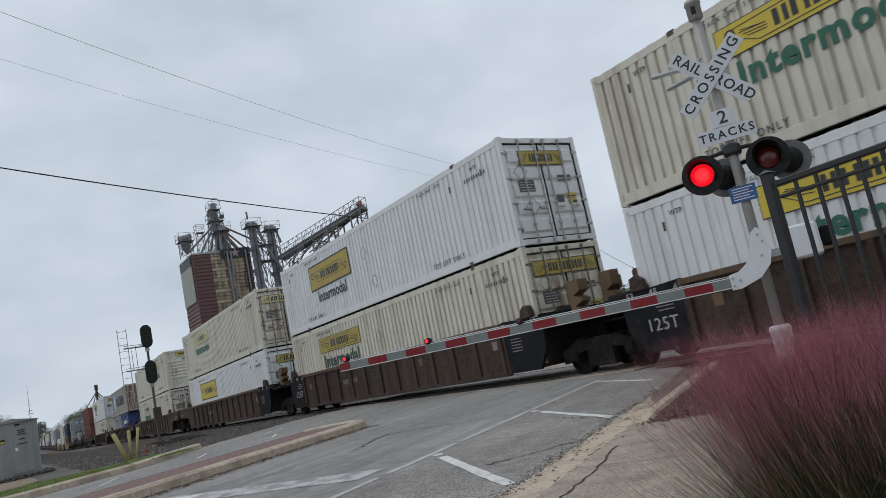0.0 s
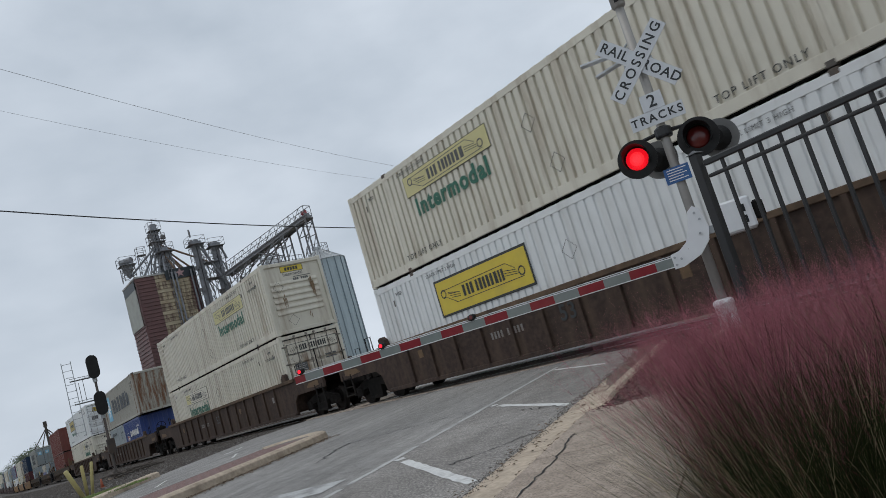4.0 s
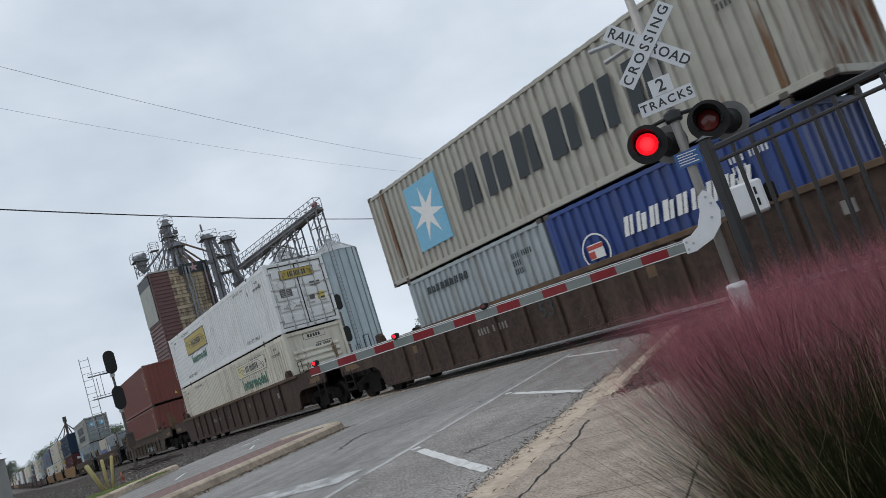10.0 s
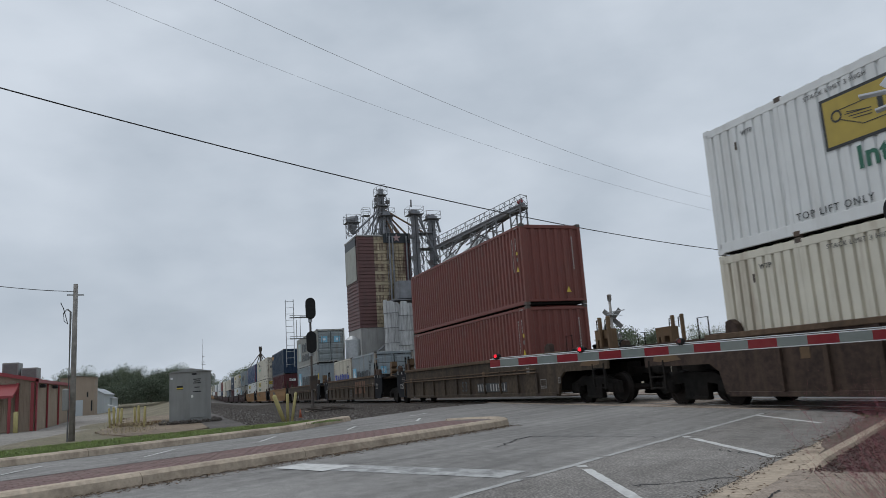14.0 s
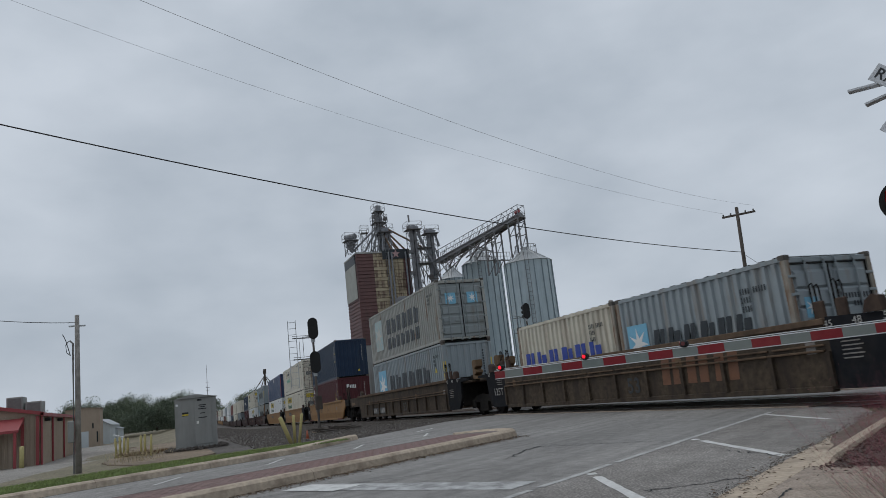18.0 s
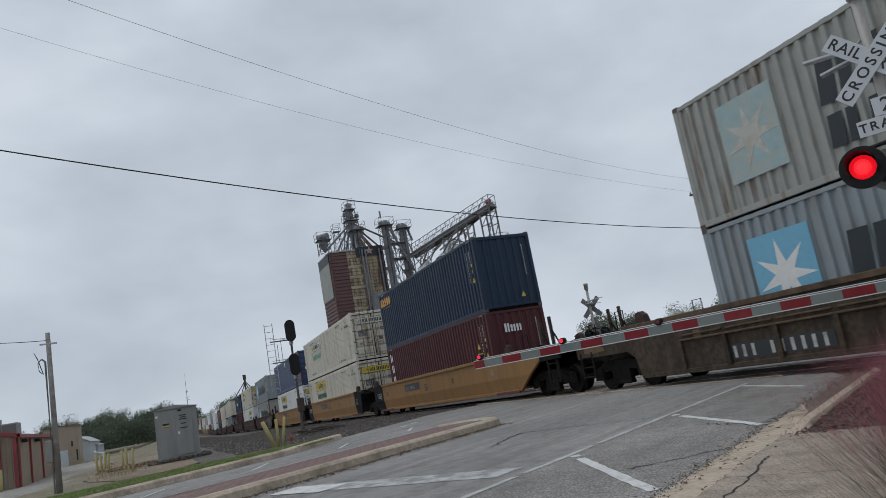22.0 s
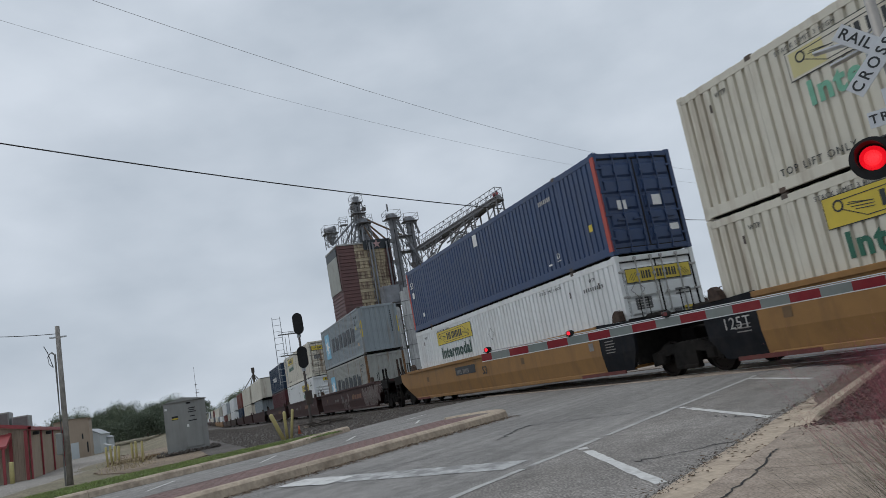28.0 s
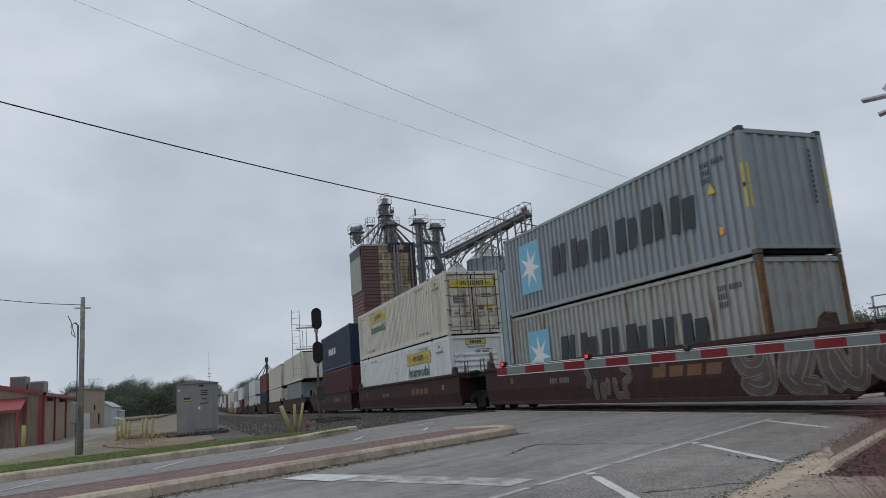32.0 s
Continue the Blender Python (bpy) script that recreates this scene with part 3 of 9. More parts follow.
def ground_material(name, base, speck, patch, patch_scale, speck_scale, bump=0.5, crack=0.0, wear=0.0):
    """A road or soil surface: aggregate specks, broad patches, worn streaks and, if asked, thin cracks."""
    m = bpy.data.materials.new(name)
    m.use_nodes = True
    nd, lk = m.node_tree.nodes, m.node_tree.links
    bs = nd["Principled BSDF"]
    co = nd.new("ShaderNodeTexCoord")
    n1, n2, n3 = (nd.new("ShaderNodeTexNoise") for _ in range(3))
    n1.inputs["Scale"].default_value, n1.inputs["Detail"].default_value = speck_scale, 3
    n2.inputs["Scale"].default_value, n2.inputs["Detail"].default_value = patch_scale, 8
    n3.inputs["Scale"].default_value, n3.inputs["Detail"].default_value = 5.0, 10
    n3.inputs["Roughness"].default_value = 0.7
    for n in (n1, n2, n3):
        lk.new(co.outputs["Object"], n.inputs["Vector"])
    r1 = nd.new("ShaderNodeValToRGB")
    r1.color_ramp.elements[0].position, r1.color_ramp.elements[0].color = 0.35, (*[c * 0.6 for c in base], 1)
    r1.color_ramp.elements[1].position, r1.color_ramp.elements[1].color = 0.68, (*speck, 1)
    e = r1.color_ramp.elements.new(0.5)
    e.color = (*base, 1)
    lk.new(n1.outputs["Fac"], r1.inputs["Fac"])
    mx = nd.new("ShaderNodeMix")
    mx.data_type, mx.blend_type = "RGBA", "MULTIPLY"
    mx.inputs[0].default_value = 1.0
    r2 = nd.new("ShaderNodeValToRGB")
    r2.color_ramp.elements[0].position, r2.color_ramp.elements[0].color = 0.3, (*patch, 1)
    r2.color_ramp.elements[1].position, r2.color_ramp.elements[1].color = 0.65, (1.12, 1.12, 1.12, 1)
    lk.new(n2.outputs["Fac"], r2.inputs["Fac"])
    lk.new(r1.outputs["Color"], mx.inputs[6])
    lk.new(r2.outputs["Color"], mx.inputs[7])
    mx2 = nd.new("ShaderNodeMix")
    mx2.data_type, mx2.blend_type = "RGBA", "MULTIPLY"
    mx2.inputs[0].default_value = 1.0
    r3 = nd.new("ShaderNodeValToRGB")
    r3.color_ramp.elements[0].position, r3.color_ramp.elements[0].color = 0.32, (0.7, 0.7, 0.7, 1)
    r3.color_ramp.elements[1].position, r3.color_ramp.elements[1].color = 0.6, (1.08, 1.08, 1.08, 1)
    lk.new(n3.outputs["Fac"], r3.inputs["Fac"])
    lk.new(mx.outputs[2], mx2.inputs[6])
    lk.new(r3.outputs["Color"], mx2.inputs[7])
    last = mx2.outputs[2]
    if wear:                                   # tyre-worn bands along the road
        mw, nw, rw, mx4 = nd.new("ShaderNodeMapping"), nd.new("ShaderNodeTexNoise"), nd.new("ShaderNodeValToRGB"), nd.new("ShaderNodeMix")
        mw.vector_type = "TEXTURE"
        mw.inputs["Rotation"].default_value, mw.inputs["Scale"].default_value = (0, 0, math.atan2(0.8675, -0.4975)), (7.0, 0.42, 1.0)
        nw.inputs["Scale"].default_value, nw.inputs["Detail"].default_value = 1.0, 5
        rw.color_ramp.elements[0].position, rw.color_ramp.elements[0].color = 0.36, (1 - wear,) * 3 + (1,)
        rw.color_ramp.elements[1].position, rw.color_ramp.elements[1].color = 0.58, (1.06, 1.06, 1.06, 1)
        mx4.data_type, mx4.blend_type = "RGBA", "MULTIPLY"
        mx4.inputs[0].default_value = 1.0
        lk.new(co.outputs["Object"], mw.inputs["Vector"])
        lk.new(mw.outputs["Vector"], nw.inputs["Vector"])
        lk.new(nw.outputs["Fac"], rw.inputs["Fac"])
        lk.new(last, mx4.inputs[6])
        lk.new(rw.outputs["Color"], mx4.inputs[7])
        last = mx4.outputs[2]
    if crack:
        vo = nd.new("ShaderNodeTexVoronoi")
        vo.feature = "DISTANCE_TO_EDGE"
        vo.inputs["Scale"].default_value = crack
        va = nd.new("ShaderNodeVectorMath")
        vs = nd.new("ShaderNodeVectorMath")
        vs.operation = "SCALE"
        vs.inputs["Scale"].default_value = 0.35
        n4 = nd.new("ShaderNodeTexNoise")
        n4.inputs["Scale"].default_value, n4.inputs["Detail"].default_value = 2.5, 6
        lk.new(co.outputs["Object"], n4.inputs["Vector"])
        lk.new(n4.outputs["Color"], vs.inputs[0])
        lk.new(co.outputs["Object"], va.inputs[0])
        lk.new(vs.outputs["Vector"], va.inputs[1])
        lk.new(va.outputs["Vector"], vo.inputs["Vector"])
        r4 = nd.new("ShaderNodeValToRGB")
        r4.color_ramp.elements[0].position, r4.color_ramp.elements[0].color = 0.0, (0.4, 0.4, 0.4, 1)
        r4.color_ramp.elements[1].position, r4.color_ramp.elements[1].color = 0.012, (1, 1, 1, 1)
        lk.new(vo.outputs["Distance"], r4.inputs["Fac"])
        mx3 = nd.new("ShaderNodeMix")
        mx3.data_type, mx3.blend_type = "RGBA", "MULTIPLY"
        mx3.inputs[0].default_value = 1.0
        lk.new(last, mx3.inputs[6])
        lk.new(r4.outputs["Color"], mx3.inputs[7])
        last = mx3.outputs[2]
    lk.new(last, bs.inputs["Base Color"])
    bs.inputs["Roughness"].default_value = 0.85
    bp = nd.new("ShaderNodeBump")
    bp.inputs["Strength"].default_value, bp.inputs["Distance"].default_value = bump, 0.01
    lk.new(n1.outputs["Fac"], bp.inputs["Height"])
    lk.new(bp.outputs["Normal"], bs.inputs["Normal"])
    return m


M["asphalt"] = ground_material("worn_asphalt", (0.253, 0.243, 0.231), (0.338, 0.325, 0.309), (0.80, 0.80, 0.80), 0.30, 60, 0.6, wear=0.20)
M["old_asphalt"] = ground_material("coarse_old_asphalt", (0.230, 0.215, 0.200), (0.41, 0.385, 0.357), (0.74, 0.73, 0.72), 0.6, 42, 1.0, wear=0.12)
M["concrete"] = ground_material("sidewalk_concrete", (0.345, 0.280, 0.226), (0.405, 0.340, 0.284), (0.78, 0.77, 0.76), 0.9, 60, 0.45)
M["gravel"] = ground_material("ballast_gravel", (0.095, 0.083, 0.074), (0.155, 0.138, 0.124), (0.62, 0.60, 0.57), 0.5, 16, 1.0)
M["soil"] = ground_material("dry_soil_and_grass", (0.20, 0.165, 0.11), (0.30, 0.26, 0.19), (0.55, 0.60, 0.42), 0.12, 12, 0.8)
M["earth"] = ground_material("bare_brown_earth", (0.24, 0.18, 0.125), (0.33, 0.27, 0.20), (0.55, 0.52, 0.47), 0.35, 14, 0.8)
M["silt"] = ground_material("gutter_silt", (0.150, 0.112, 0.092), (0.225, 0.175, 0.145), (0.6, 0.55, 0.5), 1.6, 30, 1.0)
M["mulch"] = ground_material("brown_mulch", (0.080, 0.056, 0.050), (0.165, 0.122, 0.108), (0.6, 0.55, 0.5), 1.2, 26, 1.0)
M["lot"] = ground_material("pale_parking_lot", (0.265, 0.245, 0.22), (0.335, 0.315, 0.285), (0.75, 0.74, 0.72), 0.15, 20, 0.3)

# ---- mesh building ----
class Geo:
    """Vertices and faces of one part."""

    def __init__(self):
        self.v, self.f = [], []

    def add(self, verts, faces, m=None):
        n = len(self.v)
        self.v += [tuple(m @ Vector(p)) for p in verts] if m is not None else [tuple(p) for p in verts]
        self.f += [tuple(n + i for i in q) for q in faces]
        return self

    def box(self, x0, x1, y0, y1, z0, z1, m=None, c=0.0):
        """A box with its long edges chamfered by c."""
        if not c:
            vs = [(x, y, z) for z in (z0, z1) for y in (y0, y1) for x in (x0, x1)]
            return self.add(vs, [(0, 2, 3, 1), (4, 5, 7, 6), (0, 1, 5, 4), (2, 6, 7, 3), (0, 4, 6, 2), (1, 3, 7, 5)], m)
        c = min(c, (x1 - x0) * 0.45, (y1 - y0) * 0.45, (z1 - z0) * 0.45)
        vs = []
        for z, k in ((z0, c), (z0 + c, 0), (z1 - c, 0), (z1, c)):
            vs += [(x0 + k + c, y0 + k, z), (x1 - k - c, y0 + k, z), (x1 - k, y0 + k + c, z), (x1 - k, y1 - k - c, z),
                   (x1 - k - c, y1 - k, z), (x0 + k + c, y1 - k, z), (x0 + k, y1 - k - c, z), (x0 + k, y0 + k + c, z)]
        fs = [tuple(range(7, -1, -1)), tuple(range(24, 32))]
        for r in range(3):
            fs += [(8 * r + i, 8 * r + (i + 1) % 8, 8 * r + 8 + (i + 1) % 8, 8 * r + 8 + i) for i in range(8)]
        return self.add(vs, fs, m)

    def prism(self, ring, h, m=None):
        """A polygon in xy drawn up from z = 0 to h."""
        n = len(ring)
        vs = [(x, y, 0) for x, y in ring] + [(x, y, h) for x, y in ring]
        fs = [tuple(range(n - 1, -1, -1)), tuple(range(n, 2 * n))]
        fs += [(i, (i + 1) % n, n + (i + 1) % n, n + i) for i in range(n)]
        return self.add(vs, fs, m)

    def rod(self, a, b, r, n=8, r2=None, caps=True):
        a, b = Vector(a), Vector(b)
        r2 = r if r2 is None else r2
        q = (b - a).to_track_quat("Z", "Y").to_matrix()
        vs = []
        for p, rad in ((a, r), (b, r2)):
            for i in range(n):
                t = 2 * math.pi * i / n
                vs.append(p + q @ Vector((rad * math.cos(t), rad * math.sin(t), 0)))
        fs = [(i, (i + 1) % n, n + (i + 1) % n, n + i) for i in range(n)]
        if caps:
            fs += [tuple(range(n - 1, -1, -1)), tuple(range(n, 2 * n))]
        return self.add(vs, fs)

    def line(self, pts, r, n=6):
        """One round tube through all the places."""
        pts = [Vector(p) for p in pts]
        vs, fs = [], []
        for k, p in enumerate(pts):
            d = (pts[min(k + 1, len(pts) - 1)] - pts[max(k - 1, 0)])
            if d.length < 1e-6:
                d = pts[min(k + 1, len(pts) - 1)] - p
            q = d.to_track_quat("Z", "Y").to_matrix()
            vs += [p + q @ Vector((r * math.cos(2 * math.pi * i / n), r * math.sin(2 * math.pi * i / n), 0)) for i in range(n)]
        for k in range(len(pts) - 1):
            fs += [(k * n + i, k * n + (i + 1) % n, (k + 1) * n + (i + 1) % n, (k + 1) * n + i) for i in range(n)]
        m = (len(pts) - 1) * n
        fs += [tuple(range(n - 1, -1, -1)), tuple(range(m, m + n))]
        return self.add(vs, fs)

    def lathe(self, prof, n=24, m=None):
        """A profile of (radius, z) turned about z."""
        vs, fs = [], []
        for r, z in prof:
            vs += [(r * math.cos(2 * math.pi * i / n), r * math.sin(2 * math.pi * i / n), z) for i in range(n)]
        for k in range(len(prof) - 1):
            fs += [(k * n + i, k * n + (i + 1) % n, (k + 1) * n + (i + 1) % n, (k + 1) * n + i) for i in range(n)]
        if prof[0][0] > 1e-6:
            fs.append(tuple(range(n - 1, -1, -1)))
        if prof[-1][0] > 1e-6:
            fs.append(tuple(range((len(prof) - 1) * n, len(prof) * n)))
        return self.add(vs, fs, m)

    def mesh(self, name, mat, smooth=False):
        me = bpy.data.meshes.new(name)
        me.from_pydata(self.v, [], self.f)
        me.materials.append(mat)
        if smooth:
            me.polygons.foreach_set("use_smooth", [True] * len(me.polygons))
        me.update()
        return me


def part(name, geo, mat, parent=None, label="", smooth=False, m=None, kind=""):
    """Links a mesh as one part under a thing, or as a thing of its own where it has no parent."""
    me = geo if isinstance(geo, bpy.types.Mesh) else geo.mesh(name, mat, smooth)
    ob = new(name, me)
    if parent is not None:
        ob.parent = parent
    if m is not None:
        ob.matrix_basis = m
    if label or kind:
        tagged(ob, label, kind=kind)
    return ob


def thing(name, label, category, m=None, group="", kind=""):
    ob = new(name)
    ob.empty_display_size = 0.2
    if m is not None:
        ob.matrix_basis = m
    return tagged(ob, label, category, group, kind)


TEXTS = {}


def letters(text, size, mat, depth=0.002, spacing=1.0, weight=0.0):
    """A flat mesh of words in the built-in font, centred, in the xy plane."""
    key = (text, round(size, 3), mat.name, spacing, weight)
    if key not in TEXTS:
        cu = bpy.data.curves.new("lettering", "FONT")
        cu.body, cu.size, cu.extrude, cu.offset = text, size, depth, weight
        cu.align_x, cu.align_y, cu.space_character, cu.resolution_u = "CENTER", "CENTER", spacing, 3
        ob = bpy.data.objects.new("lettering", cu)
        scene.collection.objects.link(ob)
        me = bpy.data.meshes.new_from_object(ob.evaluated_get(bpy.context.evaluated_depsgraph_get()))
        bpy.data.objects.remove(ob)
        bpy.data.curves.remove(cu)
        me.materials.clear()
        me.materials.append(mat)
        TEXTS[key] = me
    return TEXTS[key]


FACE_SOUTH = pose(0, 0, 0, 90, 0, 0)      # xy plane turned to face -y
FACE_EAST = pose(0, 0, 0, 90, 0, 90)      # xy plane turned to face +x


def corrugated(x0, x1, z0, z1, y, depth, pitch, m=None, out=-1, shape=(0.38, 0.5, 0.88)):
    """A wall in xz with vertical trapezoid ribs."""
    g = Geo()
    n = max(1, round((x1 - x0) / pitch))
    p = (x1 - x0) / n
    pts = []
    for i in range(n):
        x = x0 + i * p
        pts += [(x, y), (x + p * shape[0], y), (x + p * shape[1], y - out * depth), (x + p * shape[2], y - out * depth)]
    pts.append((x1, y))
    k = len(pts)
    vs = [(a, b, z0) for a, b in pts] + [(a, b, z1) for a, b in pts]
    fs = [(i, i + 1, k + i + 1, k + i) if out < 0 else (i, k + i, k + i + 1, i + 1) for i in range(k - 1)]
    return g.add(vs, fs, m)

# ---- ground, road, tracks ----
RD = Vector((-0.4975, 0.8675, 0))          # along the road
RN = Vector((0.8675, 0.4975, 0))           # across it, towards the pavement
TRACK = 12.91                              # centre of the track in use
TRACK2 = 17.4


def road_pt(s, n, z=0.0):
    """A place s metres along the road and n metres across it, from the outer lane line."""
    return Vector((-6.61, 3.07, z)) + RD * s + RN * n


def sheet(name, ring, z, mat, label, category, kind="structure", deep=0.02):
    g = Geo()
    g.prism([(p[0], p[1]) for p in ring], deep, pose(0, 0, z - deep))
    return tagged(part(name, g, mat), label, category, kind=kind)


def bend(x):
    """West of the crossing the line swings gently north and falls: sideways shift, fall, and heading in degrees."""
    if x > -35:
        dy, turn_z = 0.0, 0.0
    elif x > -55:
        dy, turn_z = 0.0345 * (-35 - x) ** 2 / 40, -1.98 * (-35 - x) / 20
    else:
        dy, turn_z = 0.0345 * (-45 - x), -1.98
    x = max(x, -220)
    if x > -15:
        dz = 0.0
    elif x > -35:
        dz = -0.0115 * (-15 - x) ** 2 / 40
    else:
        dz = -0.0115 * (-25 - x)
    return dy, dz, turn_z


def ease(f):
    f = min(1.0, max(0.0, f))
    return f * f * (3 - 2 * f)


def drop(x, y):
    """The shallow cutting in which the line falls."""
    dy, dz, _ = bend(x)
    return dz * ease((y - dy - 2.5) / 5.5) * ease((26.5 + dy - y) / 5.0)


def land(x, y):
    """The lot west of the street lies lower than the tracks."""
    f = min(1.0, max(0.0, (-x - 24) / 32)) * min(1.0, max(0.0, (2.0 - y) / 5))
    return -0.66 * f * f * (3 - 2 * f)


gr = Geo()
N = 80
for i in range(N + 1):
    for j in range(N + 1):
        fx, fy = (i / N * 2 - 1), (j / N * 2 - 1)
        x, y = 1500 * fx * abs(fx) ** 1.6 - 20, 1500 * fy * abs(fy) ** 1.6 + 5
        dip = drop(x, y)
        gr.v.append((x, y, land(x, y) - 0.06 + dip - (0.35 if dip < -0.02 else 0.0)))
for i in range(N):
    for j in range(N):
        a = i * (N + 1) + j
        gr.f.append((a, a + N + 1, a + N + 2, a + 1))
ground = tagged(part("ground", gr, M["soil"]), "flat dry soil with patchy grass reaching the horizon", "ground", kind="structure")


def bank(name, xs, ys, lift, mat, label):
    """A sheet over a grid of places that follows the falling line."""
    g = Geo()
    for x in xs:
        for y in ys:
            g.v.append((x, y + (bend(x)[0] if y > 8 else 0.0), drop(x, y + (bend(x)[0] if y > 8 else 0.0)) + lift))
    n = len(ys)
    for i in range(len(xs) - 1):
        for j in range(n - 1):
            q = i * n + j
            g.f.append((q, q + 1, q + n + 1, q + n))
    return tagged(part(name, g, mat), label, "ground", kind="structure")


def strip(name, s0, s1, n0, n1, z, mat, label, category):
    return sheet(name, [road_pt(s0, n0), road_pt(s1, n0), road_pt(s1, n1), road_pt(s0, n1)][::-1], z, mat, label, category)



def ring_rd(pts):
    return [road_pt(a, b) for a, b in pts]


def lay(name, pts, z, mat, label, category, deep=0.02):
    """A sheet from places along and across the road, given anticlockwise or not."""
    ring = ring_rd(pts)
    area = sum(p.x * q.y - q.x * p.y for p, q in zip(ring, ring[1:] + ring[:1]))
    return sheet(name, ring if area > 0 else ring[::-1], z, mat, label, category, "structure", deep)


lay("road", [(-16, -6.3), (-16, 0.0), (70, 0.0), (70, -6.3)], 0.0, M["asphalt"], "worn grey asphalt road crossing the tracks", "road")
lay("far_lane", [(-16, -10.1), (-16, -6.3), (70, -6.3), (70, -9.0), (22, -9.5), (14.5, -12.9), (8.5, -11.6), (5.5, -10.1)], -0.004, M["asphalt"], "grey asphalt lane beyond the brick island", "road")
lay("parking_lane", [(-16, 0.0), (8.6, 0.0), (9.0, 0.8), (8.6, 1.5), (7.2, 1.95), (-16, 1.95)], 0.0, M["old_asphalt"], "coarse weathered asphalt parking lane with white stall lines", "road")
lay("road_shoulder", [(8.6, 0.0), (70, 0.0), (70, 1.2), (14.0, 1.3), (11.6, 2.6), (9.8, 2.4)], -0.006, M["asphalt"], "broken grey asphalt edge beside the tracks", "road")
lay("silted_gutter", [(4.0, 1.97), (7.3, 1.96), (7.6, 2.2), (7.5, 2.30), (1.85, 2.29), (2.1, 2.27), (2.4, 2.25), (2.6, 2.21), (3.1, 2.18), (3.4, 2.07)], 0.009, M["silt"], "gutter silted up with brown earth and litter", "pavement")
lay("gutter", [(-16, 1.95), (7.2, 1.95), (7.4, 2.2), (7.3, 2.42), (1.2, 2.42), (1.2, 2.3), (-16, 2.3)], 0.004, M["kerb"], "pale concrete gutter strip beside the parking lane", "pavement")
side = lay("pavement", [(-16, 2.3), (1.2, 2.3), (1.25, 2.9), (0.9, 4.0), (0.5, 4.7), (-16, 5.2)], 0.012, M["mortar"], "tan concrete sidewalk with tooled joints", "pavement")
planting = sheet("planting_bed", [(-1.2, 0.6), (30, 0.6), (30, 11.0), road_pt(7.5, 2.43), road_pt(1.22, 2.43), road_pt(1.0, 3.6), (-3.0, 4.2)], 0.006, M["mulch"], "brown mulch bed under pink ornamental grass", "ground")
sheet("spilled_mulch", [(-1.66, 2.62), (-1.74, 2.38), (-1.70, 2.12), (-1.50, 1.92), (-1.28, 1.70), (-0.98, 1.52), (-0.55, 1.50), (-0.45, 2.20), (-0.95, 3.05), (-1.38, 3.10)][::-1], 0.034, M["mulch"], "mulch spilled over the edge of the sidewalk round the grass", "ground", "structure", 0.03)
bank("gravel_yard", [-19.0 - 3 * i for i in range(12)] + [-60 - 15 * i for i in range(30)], [1.3 + 1.2 * j for j in range(8)] + [10.6], -0.02, M["gravel"], "grey-brown gravel beside the tracks")
rough = random.Random(8)
sheet("worn_earth", [(x, -1.75 + rough.uniform(-0.45, 0.35)) for x in range(-44, -24, 1)] + [(-23.0, -0.9), (-23.2, 0.5)] + [(x, 1.7 + rough.uniform(-0.4, 0.4)) for x in range(-25, -45, -1)], -0.03, M["earth"], "worn bare earth between the lot and the tracks", "ground", "structure", 0.2)
bank("ballast_bed", [-24 - 4 * i for i in range(16)] + [-100 - 20 * i for i in range(31)], [10.55, 12.9, 15.2, 17.4, 20.0, 23.0], -0.012, M["gravel"], "grey crushed-stone ballast under the tracks")
sheet("ballast_bed_east", [(-8.2, 11.1), (300, 11.1), (300, 20.0), (-12.5, 20.0)], -0.012, M["gravel"], "grey crushed-stone ballast under the tracks", "ground")
g = Geo()
for i in range(33):
    for j in range(17):
        x = -18.8 - 2.35 * i
        y0 = -3.4 + min(1.0, i / 8) * 2.6 - max(0, i - 14) * 0.12
        y = y0 + (-34 - y0) * (j / 16)
        g.v.append((x, y, land(x, y) - 0.01) if j else (x, y + 0.05, land(x, y) - 0.3))
for i in range(32):
    for j in range(16):
        a = i * 17 + j
        g.f.append((a, a + 1, a + 18, a + 17))
tagged(part("parking_lot", g, M["lot"]), "pale grey parking lot", "ground", kind="structure")


def painted(name, s0, n0, s1, n1, w, label="worn white road line", cat="road marking", z=0.004, mat="white_line"):
    a, b = road_pt(s0, n0), road_pt(s1, n1)
    d = (b - a).normalized()
    q = Vector((-d.y, d.x, 0)) * w / 2
    rg = random.Random(int(abs(s0 * 91 + n0 * 37 + s1 * 13) * 10))
    g = Geo()
    n = max(6, int((b - a).length / 0.16))
    left, right = [], []
    for k in range(n + 1):
        p = a.lerp(b, k / n)
        wob = q.normalized() * rg.gauss(0, 0.004)
        left.append(p - q.normalized() * (w / 2 + rg.uniform(-0.012, 0.006)) + wob)
        right.append(p + q.normalized() * (w / 2 + rg.uniform(-0.012, 0.006)) + wob)
    for k in range(n):
        if rg.random() < 0.02 and 0 < k < n - 1:
            continue
        vs = [tuple(v) for v in (left[k], left[k + 1], right[k + 1], right[k])]
        g.add([(x, y, z) for x, y, _ in vs], [(0, 1, 2, 3)])
    return tagged(part(name, g, M[mat]), label, cat, kind="structure")


